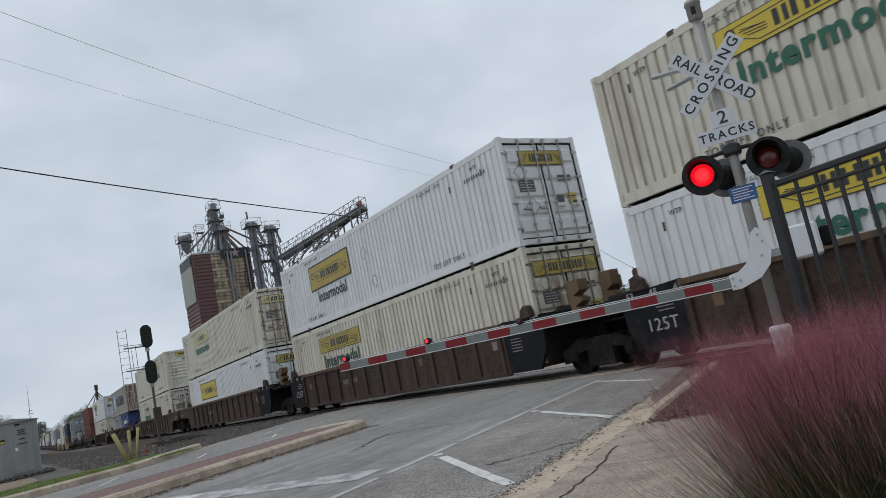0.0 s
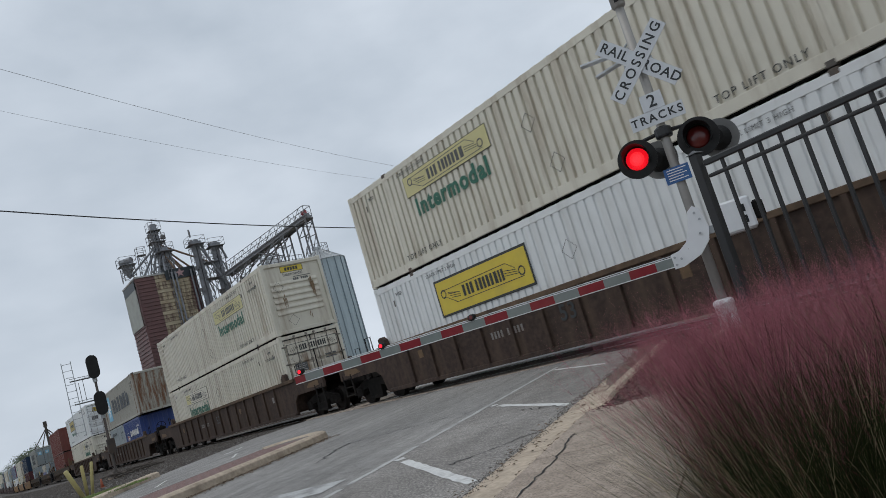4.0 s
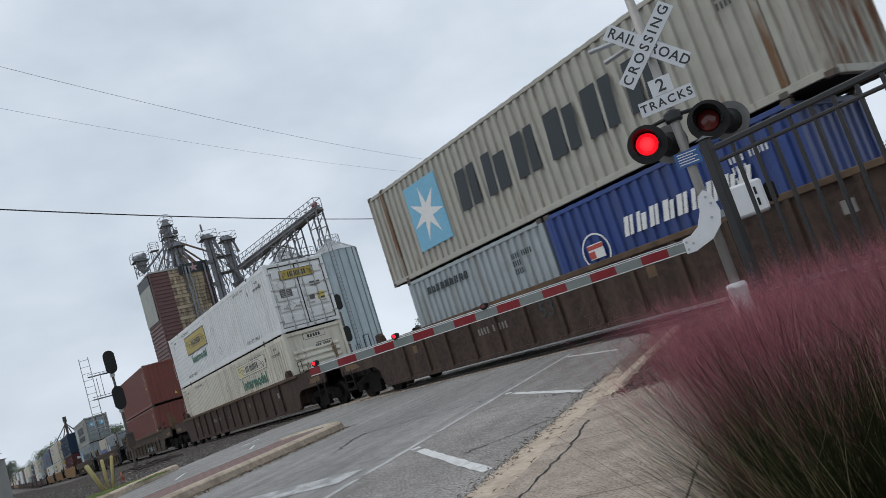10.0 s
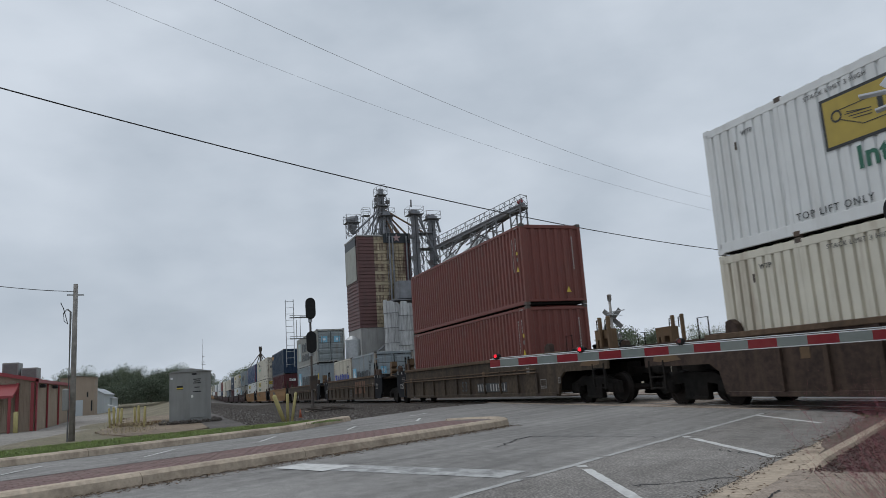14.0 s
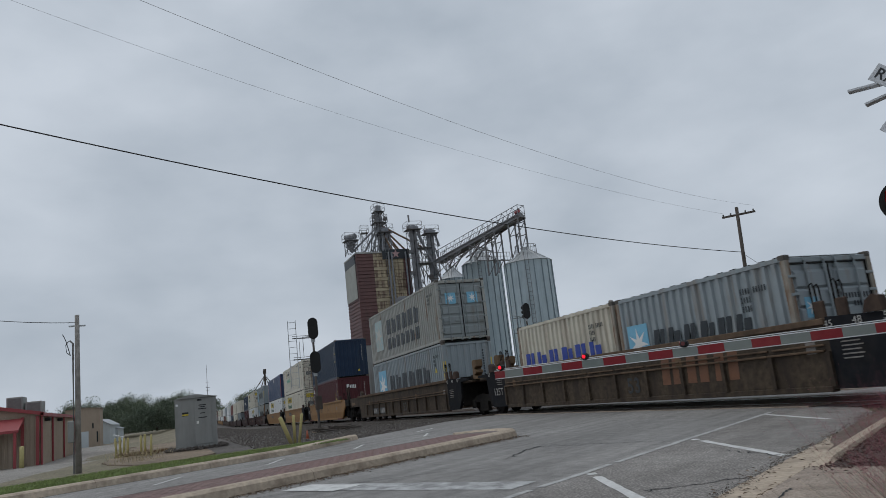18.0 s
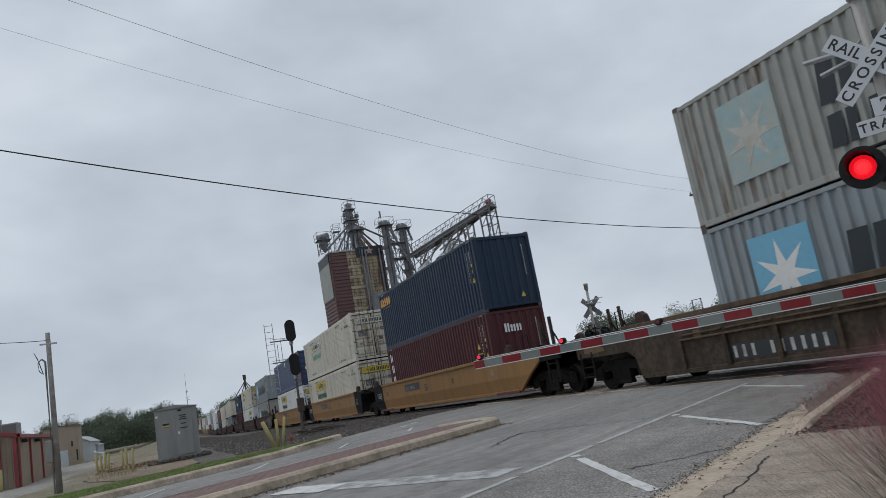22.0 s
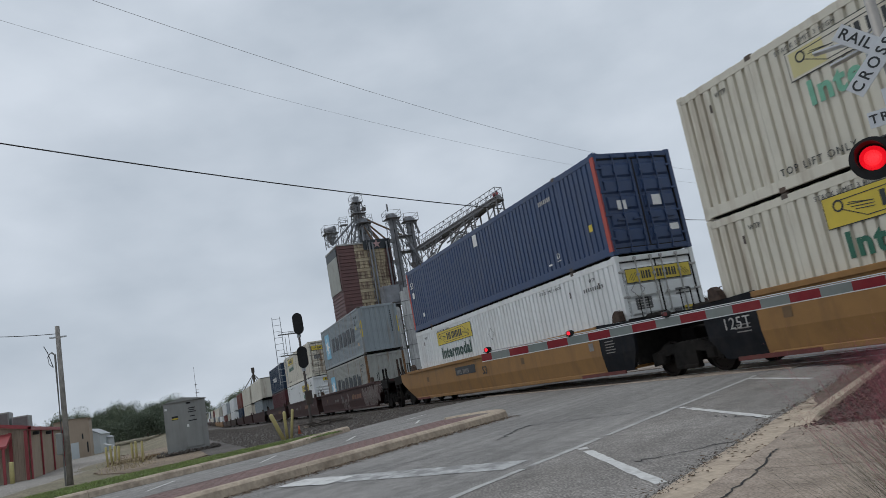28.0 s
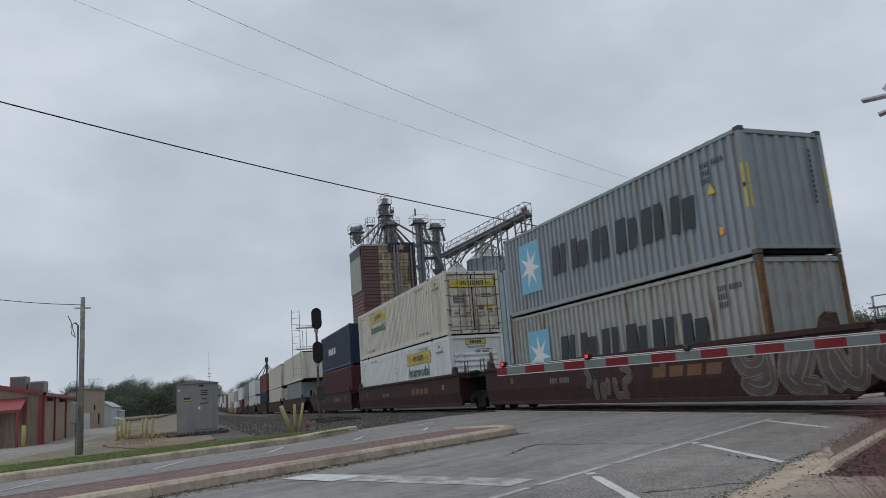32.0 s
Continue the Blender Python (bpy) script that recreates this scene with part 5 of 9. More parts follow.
def container(label, kind, color, xr, zb, east="doors", decals=(), lean=False):
    """A container whose leading end stands at xr when the clip starts, its floor at zb."""
    L, W, H, parts = box_geo(kind, color, east)
    y = TRACK
    t = thing("container", label, "container", pose(xr - L / 2, y, zb))
    for name, me in parts:
        if lean and name in ("corner_casting", "lifting_casting", "locking_rod", "sill_beam", "header_beam", "wall_rib", "hinge", "door_gasket"):
            continue
        ob = new(name, me)
        ob.parent = t
    for d in decals:
        d(t, L, W, H)
    ROLLING.append((t, xr - L / 2, y, zb))
    return t


def flat(t, name, x0, x1, z0, z1, mat, y, lift=0.004, label=""):
    return part(name, Geo().box(x0, x1, y - lift, y, z0, z1), mat, t, label)


def end_flat(t, name, y0, y1, z0, z1, mat, x, lift=0.004, label=""):
    return part(name, Geo().box(x, x + lift, y0, y1, z0, z1), mat, t, label)


def words(t, text, size, mat, x, z, W, spacing=1.0, weight=0.0, name="lettering"):
    ob = part(name, letters(text, size, mat, 0.002, spacing, weight), mat, t)
    ob.matrix_basis = pose(x, -W / 2 - 0.008, z) @ FACE_SOUTH
    return ob


def words_end(t, text, size, mat, y, z, L, x=None, spacing=1.0):
    ob = part("lettering", letters(text, size, mat, 0.002, spacing), mat, t)
    ob.matrix_basis = pose(L / 2 + 0.02 if x is None else x, y, z) @ FACE_EAST
    return ob


def word_blocks(t, x0, x1, z0, z1, n, mat, W, slant=0.0, name="logo_block"):
    """A brand's word as plain notched blocks of its letters' size."""
    p, h = (x1 - x0) / n, z1 - z0
    y = pose(0, -W / 2 - 0.003, 0)

    def bar(a, b, c, d):
        lean = lambda z: slant * (z - z0) / h
        part(name, Geo().prism([(a + lean(c), c), (b + lean(c), c), (b + lean(d), d), (a + lean(d), d)], 0.004, FACE_SOUTH), mat, t, m=y)
    for i in range(n):
        a = x0 + i * p
        u, v = (0.36, 0.28, 0.32, 0.40)[i % 4], (0.26, 0.36, 0.24, 0.28)[i % 4]
        bar(a, a + u * p, z0, z1)
        bar(a + (u + 0.09) * p, a + (u + 0.09 + v) * p, z0, z1 - (0.0, 0.16, 0.0, 0.10)[i % 4] * h)


def star_sign(t, cx, cz, s, W, field="sky_sign", ink="white_ink"):
    """An upright light blue panel with a seven-pointed star."""
    flat(t, "logo_panel", cx - s * 0.46, cx + s * 0.46, cz - s * 0.53, cz + s * 0.53, M[field], -W / 2 - 0.004)
    ring = []
    for i in range(14):
        r = s * (0.45 if i % 2 == 0 else 0.15)
        a = math.pi / 2 + 0.12 + i * math.pi / 7
        ring.append((r * math.cos(a), r * math.sin(a)))
    part("logo_star", Geo().prism(ring, 0.004, FACE_SOUTH), M[ink], t, m=pose(cx, -W / 2 - 0.009, cz))


def diamond():
    """A diamond-shaped frame."""
    g = Geo()
    vs = [(r * math.cos(math.pi / 2 * i), r * math.sin(math.pi / 2 * i), z) for z in (0, 0.004) for r in (0.232, 0.217) for i in range(4)]
    fs = []
    for i in range(4):
        j = (i + 1) % 4
        fs += [(8 + i, 8 + j, 12 + j, 12 + i), (i, j, 8 + j, 8 + i), (4 + j, 4 + i, 12 + i, 12 + j)]
    return g.add(vs, fs)


def strokes(t, name, lines, w, cx, cz, y, mat):
    """Thin painted lines between pairs of places on a side wall."""
    for x0, z0, x1, z1 in lines:
        d = Vector((x1 - x0, z1 - z0)).normalized() * w / 2
        part(name, Geo().prism([(cx + x0 + d.y, cz + z0 - d.x), (cx + x1 + d.y, cz + z1 - d.x), (cx + x1 - d.y, cz + z1 + d.x), (cx + x0 - d.y, cz + z0 + d.x)], 0.003, FACE_SOUTH), mat, t, m=pose(0, y, 0))


def ring_mark(r0, r1, n=18):
    g = Geo()
    vs = [(r * math.cos(2 * math.pi * i / n), r * math.sin(2 * math.pi * i / n), 0.003) for r in (r0, r1) for i in range(n)]
    return g.add(vs, [(i, (i + 1) % n, n + (i + 1) % n, n + i)[::-1] for i in range(n)])


def carrier_panel(t, cx, cz, w, h, W, style, rim):
    """The carrier's panel: a framed field with a scroll-ended banner and plain bars for its name."""
    field = {"yellow": M["yellow_sign"], "mustard": M["mustard"], "mustard_low": M["mustard"], "half": M["pale_yellow"]}.get(style, M["cream_box"])
    y = -W / 2 - 0.003
    flat(t, "logo_border", cx - w / 2, cx + w / 2, cz - h / 2, cz + h / 2, M["dark_ink"], y)
    flat(t, "logo_panel", cx - w / 2 + rim, cx + w / 2 - rim, cz - h / 2 + rim, cz + h / 2 - rim, field, y - 0.004)
    if style == "outline":
        flat(t, "logo_wing", cx - w * 0.48, cx - w * 0.28, cz - h * 0.40, cz + h * 0.40, M["pale_yellow"], y - 0.007)
    q = min(h, 0.62)
    ink = M["dark_ink" if style != "half" else "grey_ink"]
    lines = [(-0.40 * w, 0.30 * q, 0.28 * w, 0.36 * q), (-0.28 * w, -0.36 * q, 0.42 * w, -0.34 * q), (0.28 * w, 0.36 * q, 0.36 * w, 0.06 * q), (-0.40 * w, 0.02 * q, -0.28 * w, -0.36 * q), (-0.36 * w, 0.16 * q, -0.24 * w, 0.02 * q)]
    lines += [(-0.37 * w + 0.02 * k * w, (0.10 - 0.10 * k) * q, -0.23 * w, (0.02 - 0.09 * k) * q) for k in range(3)]
    lines += [(0.25 * w, (0.10 - 0.10 * k) * q, 0.36 * w + 0.015 * k * w, (0.0 - 0.09 * k) * q) for k in range(3)]
    strokes(t, "logo_line", lines, 0.016, cx, cz, y - 0.010, ink)
    for k in (-0.415, 0.41):
        part("logo_scroll", ring_mark(0.13 * q, 0.19 * q), ink, t, m=pose(cx + k * w, y - 0.010, cz + (0.15 if k < 0 else -0.12) * q) @ FACE_SOUTH)
    x = cx - 0.20 * w
    for k, v in enumerate((0.06, 0.10, 0, 0.10, 0.10, 0.11, 0.08)):
        if v == 0:
            x += 0.02 * w
            continue
        v *= w * 0.66
        bars = ((0.0, 0.36), (0.58, 1.0)) if v > 0.2 else ((0.1, 0.8),)
        for u0, u1 in bars:
            part("logo_name", Geo().box(x + u0 * v, x + u1 * v, y - 0.014, y - 0.010, cz - q * 0.24, cz + q * 0.23), ink, t)
        x += v + 0.012 * w


def carrier_side(style="yellow", px=-3.3, pz=2.12, green="green_ink", word=True, scale=1.0):
    def put(t, L, W, H):
        if style in ("mustard", "tall"):
            carrier_panel(t, px, pz, 3.8, 1.0, W, "yellow" if style == "tall" else style, 0.06)
        if style == "mustard":
            words(t, "Intermodal", 0.58, M[green], px + 0.03, pz - 0.82, W, 1.04, 0.014)
        elif style != "tall":
            carrier_panel(t, px, pz, 3.75, 0.59, W, style, 0.018)
            if word:
                words(t, "Intermodal", 0.64, M[green], px, pz - 0.67, W, 1.13, 0.023)
        words(t, "TOP LIFT ONLY", 0.20, M["dark_ink"], L / 2 - 3.25, 0.36, W, 1.25)
        words(t, "TOP LIFT ONLY", 0.20, M["dark_ink"], -L / 2 + 3.1, 0.36, W, 1.25)
        words(t, "STACK LIMIT 3 HIGH", 0.13, M["grey_ink"], L / 2 - 3.6, H - 0.32, W, 1.15)
        words(t, "STACK LIMIT 3 HIGH", 0.13, M["grey_ink"], -L / 2 + 3.5, H - 0.32, W, 1.15)
        words(t, "WTP", 0.15, M["dark_ink"], L / 2 - 1.25, H - 0.42, W)
        words(t, "WTP", 0.15, M["dark_ink"], -L / 2 + 1.3, H - 0.42, W)
        for k in range(9):
            flat(t, "marking_bar", L / 2 - 1.75 + k * 0.115, L / 2 - 1.70 + k * 0.115, H - 0.70, H - 0.60, M["grey_ink"], -W / 2 - 0.004)
        for x, z in ((-0.1, 1.85), (0.35, 0.75)):
            part("placard_holder", diamond(), M["grey_ink"], t, m=pose(x, -W / 2 - 0.004, z) @ FACE_SOUTH)
        for x in (L / 2 - 0.95, -L / 2 + 0.95, L / 2 - 2.5):
            part("lashing_slot", Geo().box(x - 0.03, x + 0.03, -W / 2 - 0.006, -W / 2, H - 0.72, H - 0.54), M["castings"], t)
    return put


def carrier_end(field="yellow_sign", wide=2.2, z=2.32):
    """Door-end markings: the carrier's panel with plain bars for its name, placard holders, data panel and warning labels."""
    def put(t, L, W, H):
        x, h = L / 2 - 0.012, 0.40
        ink = M["dark_ink"]
        end_flat(t, "logo_border", -wide / 2, wide / 2, z - h / 2, z + h / 2, ink, x)
        end_flat(t, "logo_panel", -wide / 2 + 0.022, wide / 2 - 0.022, z - h / 2 + 0.022, z + h / 2 - 0.022, M[field], x + 0.004)
        u = -0.27 * wide
        for k, v in enumerate((0.07, 0.10, 0, 0.105, 0.10, 0.11, 0.085)):
            if v == 0:
                u += 0.03 * wide
                continue
            v *= wide * 0.78
            for a0, a1 in ((0.05, 0.42), (0.60, 0.97)) if v > 0.12 else ((0.15, 0.8),):
                end_flat(t, "logo_name", u + a0 * v, u + a1 * v, z - 0.11, z + 0.11, ink, x + 0.008)
            u += v + 0.012 * wide
        for q in (-1, 1):
            for k in range(3):
                part("logo_line", Geo().line([(x + 0.011, q * wide * (0.30 + 0.05 * k), z + 0.12 - 0.03 * k), (x + 0.011, q * wide * (0.40 + 0.03 * k), z - 0.13 + 0.02 * k)], 0.007, 4), ink, t)
        for y0, y1, z0, z1, mat in ((0.62, 0.95, 1.20, 1.33, "yellow_sign"), (0.62, 0.95, 1.02, 1.17, "yellow_sign"), (0.64, 0.93, 1.225, 1.26, "dark_ink"), (0.64, 0.93, 1.05, 1.12, "dark_ink"),
                                    (0.26, 0.50, 1.08, 1.28, "grey_ink"), (-0.95, -0.42, 1.40, 1.72, "grey_ink"), (0.42, 0.90, 1.66, 1.70, "grey_ink"), (0.42, 0.90, 1.76, 1.83, "grey_ink")):
            end_flat(t, "warning_label" if mat == "yellow_sign" else "data_plate" if y0 < -0.5 else "marking_bar", y0, y1, z0, z1, M[mat], x + (0.0 if mat != "dark_ink" else 0.005))
        for k in range(4):
            end_flat(t, "plate_line", -0.90, -0.47 - 0.06 * (k % 2), 1.44 + 0.07 * k, 1.46 + 0.07 * k, M["pale_ink"], x + 0.005)
        for cy, cz in ((-0.80, 1.94), (-0.62, 1.02)):
            part("placard_holder", diamond(), M["grey_ink"], t, m=pose(x + 0.01, cy, cz) @ FACE_EAST)
    return put


def plate_end(field="yellow_sign", word=True):
    """A blank front wall's upper plate, placard holders and rust runs."""
    def put(t, L, W, H):
        x = L / 2 - 0.078
        end_flat(t, "logo_border", -0.50, 0.50, 2.45, 2.70, M["dark_ink"], x)
        end_flat(t, "logo_panel", -0.48, 0.48, 2.465, 2.685, M[field], x + 0.004)
        for k in range(5):
            end_flat(t, "logo_name", -0.30 + 0.12 * k, -0.21 + 0.12 * k, 2.51, 2.64, M["dark_ink"], x + 0.008)
        if word:
            words_end(t, "Intermodal", 0.2, M["grey_ink"], 0, 2.36, L, x + 0.006)
        end_flat(t, "number_rail", 0.0, 0.75, 2.21, 2.24, M["grey_ink"], x)
        for k in range(8):
            if k != 3:
                end_flat(t, "number_bar", -0.05 + 0.085 * k, 0.01 + 0.085 * k, 2.08, 2.17, M["grey_ink"], x + 0.03)
        for cy, cz in ((-0.78, 1.88), (-0.48, 0.50)):
            part("placard_holder", diamond(), M["grey_ink"], t, m=pose(x + 0.056, cy, cz) @ FACE_EAST)
        rg = random.Random(int(H * 100 + L))
        for cy, z1, z0 in ((0.70, 2.18, 1.10), (0.62, 2.10, 1.45), (-0.62, 1.62, 0.98), (0.30, 0.72, 0.45)):
            for k in range(5):
                a = cy + rg.uniform(-0.07, 0.07)
                w = rg.uniform(0.012, 0.03)
                b, c = z1 - rg.uniform(0, 0.3), z0 + rg.uniform(0, 0.35)
                part("rust_run", Geo().prism([(a - w, b), (a - w * 0.3, c), (a + w * 0.2, c), (a + w, b)], 0.003, FACE_EAST), M["rust_run"], t, m=pose(x + 0.054 + 0.001 * k, 0, 0))
    return put


def liner_side(sx=-4.6, x0=-3.4, x1=3.4, zb=1.05, h=0.95, mat="slate_ink", sign=1.35, sz=1.5):
    def put(t, L, W, H):
        star_sign(t, sx, sz, sign, W)
        word_blocks(t, x0, x1, zb, zb + h, 6, M[mat], W, 0.10)
        numbers(t, L, W, H, "slate_ink")
    return put


def numbers(t, L, W, H, mat="slate_ink"):
    """Container numbers, as plain bars."""
    for r, n in enumerate((10, 5, 4)):
        for k in range(n):
            if k == 4:
                continue
            flat(t, "number_bar", L / 2 - 1.35 + k * 0.078, L / 2 - 1.317 + k * 0.078, H - 0.62 - r * 0.19, H - 0.49 - r * 0.19, M[mat], -W / 2 - 0.004)


def ring_logo(t, cx, cz, W):
    """A thin white ring with a small red and white flag shape."""
    part("logo_ring", ring_mark(0.36, 0.40, 28), M["white_ink"], t, m=pose(cx, -W / 2 - 0.004, cz) @ FACE_SOUTH)
    flat(t, "logo_flag", cx - 0.22, cx + 0.22, cz - 0.15, cz + 0.17, M["white_ink"], -W / 2 - 0.004)
    flat(t, "logo_flag", cx - 0.22, cx + 0.22, cz + 0.06, cz + 0.15, M["red_ink"], -W / 2 - 0.009)
    flat(t, "logo_flag", cx - 0.22, cx - 0.05, cz - 0.13, cz + 0.02, M["red_ink"], -W / 2 - 0.009)


def labels_end(mat="yellow_sign"):
    def put(t, L, W, H):
        part("warning_label", Geo().prism([(-0.1, 0), (0.1, 0), (0, 0.2)], 0.004, FACE_EAST), M[mat], t, m=pose(L / 2 + 0.02, 0.5, 0.42))
        for k in range(11):
            end_flat(t, "number_bar", 0.80, 0.84, 1.25 + 0.11 * k, 1.33 + 0.11 * k, M["pale_ink"], L / 2 - 0.01)
            flat(t, "number_bar", L / 2 - 0.74, L / 2 - 0.70, 1.25 + 0.11 * k, 1.33 + 0.11 * k, M["pale_ink"], -W / 2 - 0.004)
        for k in range(4):
            flat(t, "number_bar", L / 2 - 0.48, L / 2 - 0.44, 2.0 + 0.12 * k, 2.09 + 0.12 * k, M["pale_ink"], -W / 2 - 0.004)
        flat(t, "warning_label", L / 2 - 0.46, L / 2 - 0.35, 1.82, 1.94, M[mat], -W / 2 - 0.004)
        flat(t, "small_plate", L / 2 - 0.45, L / 2 - 0.36, 1.58, 1.72, M["grey_mark"], -W / 2 - 0.004)
        part("warning_label", Geo().prism([(-0.10, 0), (0.10, 0), (0, 0.2)], 0.004, FACE_SOUTH), M[mat], t, m=pose(L / 2 - 0.42, -W / 2 - 0.003, 1.22))
        for x in (-1, 1):
            for k in range(4):
                a = x * (L / 2 - 0.55) + 0.07 * k
                part("hazard_dash", Geo().prism([(a, H - 0.14), (a + 0.035, H - 0.14), (a + 0.055, H - 0.09), (a + 0.02, H - 0.09)], 0.004, FACE_SOUTH), M["pale_ink"], t, m=pose(0, -W / 2 - 0.001, 0))
    return put


def post_stripes(t, L, W, H):
    """Yellow height stripes on the posts, a warning triangle and a small label."""
    for k in range(2):
        flat(t, "height_stripe", L / 2 - 0.10, L / 2 - 0.03, 1.05 + 0.52 * k, 1.53 + 0.52 * k, M["yellow_sign"], -W / 2 - 0.002)
        for sy in (-1, 1):
            end_flat(t, "height_stripe", sy * (W / 2 - 0.08) - 0.03, sy * (W / 2 - 0.08) + 0.03, 1.05 + 0.52 * k, 1.53 + 0.52 * k, M["yellow_sign"], L / 2 + 0.002)
    flat(t, "height_mark", L / 2 - 0.10, L / 2 - 0.03, 1.50, 1.60, M["dark_ink"], -W / 2 - 0.007)
    part("warning_label", Geo().prism([(-0.14, 0), (0.14, 0), (0, 0.24)], 0.004, FACE_SOUTH), M["yellow_sign"], t, m=pose(L / 2 - 1.1, -W / 2 - 0.002, 1.62))
    flat(t, "small_label", L / 2 - 1.02, L / 2 - 0.88, 0.62, 0.80, M["orange_ink"], -W / 2 - 0.003)
    for k in range(11):
        end_flat(t, "number_bar", 0.72, 0.79, 1.15 + 0.12 * k, 1.23 + 0.12 * k, M["slate_ink"], L / 2 - 0.005)


def wheelset_geo():
    g = Geo()
    prof = [(0.0, -0.07), (0.10, -0.07), (0.12, -0.03), (0.34, -0.03), (0.36, -0.07), (0.42, -0.065), (0.425, 0.055), (0.455, 0.065), (0.455, 0.085), (0.36, 0.09), (0.34, 0.03), (0.12, 0.03), (0.0, 0.04)]
    for sy in (-1, 1):
        g.lathe(prof, 28, pose(0, sy * 0.76, 0, 90 if sy < 0 else -90, 0, 0) @ pose(0, 0, 0, 180, 0, 0))
    g.rod((0, -0.95, 0), (0, 0.95, 0), 0.085, 12)
    g.rod((0.0, -1.02, 0), (0, -0.94, 0), 0.13, 10)
    for k in range(3):
        a = 2 * math.pi * k / 3
        g.rod((0.06 * math.cos(a), -1.05, 0.06 * math.sin(a)), (0.06 * math.cos(a), -1.0, 0.06 * math.sin(a)), 0.025, 6)
    return g.mesh("wheelset", M["wheel"], False)


WHEELS = wheelset_geo()


def frame_geo():
    """A truck: two side frames with springs, and a bolster."""
    g = Geo()
    for sy in (-1, 1):
        y0, y1 = sorted((sy * 0.96, sy * 1.10))
        ring = [(-1.25, 0.30), (-1.25, 0.62), (-0.95, 0.68), (-0.62, 0.80), (0.62, 0.80), (0.95, 0.68), (1.25, 0.62), (1.25, 0.30),
                (1.02, 0.34), (0.72, 0.52), (0.40, 0.56), (0.40, 0.22), (-0.40, 0.22), (-0.40, 0.56), (-0.72, 0.52), (-1.02, 0.34)]
        g.prism(ring, y1 - y0, pose(0, y1, 0, 90, 0, 0))
        for k in (-0.22, 0.0, 0.22):
            g.rod((k, (y0 + y1) / 2, 0.26), (k, (y0 + y1) / 2, 0.58), 0.07, 8)
        g.box(-0.40, 0.40, y0 - 0.03, y1 + 0.03, 0.16, 0.25, None, 0.02)
        for k in (-0.915, 0.915):
            g.box(k - 0.16, k + 0.16, y0 - 0.05, y1 + 0.05, 0.32, 0.62, None, 0.04)
    g.box(-0.2, 0.2, -1.1, 1.1, 0.55, 0.82, None, 0.03)
    g.box(-0.06, 0.06, -0.9, 0.9, 0.3, 0.42)
    return g.mesh("truck_frame", M["black_steel"])


FRAME = frame_geo()


def truck(car, x, name="truck"):
    t = part(name, FRAME, None, car, m=pose(x, 0, 0))
    out = []
    for k in (-0.915, 0.915):
        w = part("wheelset", WHEELS, None, t, m=pose(k, 0, 0.42))
        out.append((w, k))
    return t, out


SPIN = []


def bent(ring, sy, zf=0.80, tilt=0.16):
    """A side plate from its outline in xz; below zf it leans inwards. The outline lies all above or all below zf."""
    g = Geo()
    n = len(ring)
    y = lambda z, t: sy * (1.49 - t - max(0.0, zf - z) * tilt)
    vs = [(x, y(z, 0.0), z) for x, z in ring] + [(x, y(z, 0.09), z) for x, z in ring]
    fs = [tuple(range(n)), tuple(range(2 * n - 1, n - 1, -1))] + [(i, n + i, n + (i + 1) % n, (i + 1) % n) for i in range(n)]
    return g.add(vs, fs if sy < 0 else [q[::-1] for q in fs])


def brake_wheel(car, x, z, mat):
    g = Geo()
    pts = [(x, -1.02 + 0.27 * math.cos(2 * math.pi * k / 20), z + 0.27 * math.sin(2 * math.pi * k / 20)) for k in range(21)]
    g.line(pts, 0.018, 6)
    for k in range(5):
        g.line([(x, -1.02, z), pts[4 * k]], 0.013, 5)
    g.rod((x - 0.2, -1.02, z), (x + 0.03, -1.02, z), 0.05, 8)
    part("hand_brake_wheel", g, M["black_steel"], car, "black spoked hand brake wheel")
    part("brake_housing", Geo().box(x - 0.55, x - 0.12, -1.25, -0.75, 1.44, z - 0.02, None, 0.06), M["black_steel"], car)


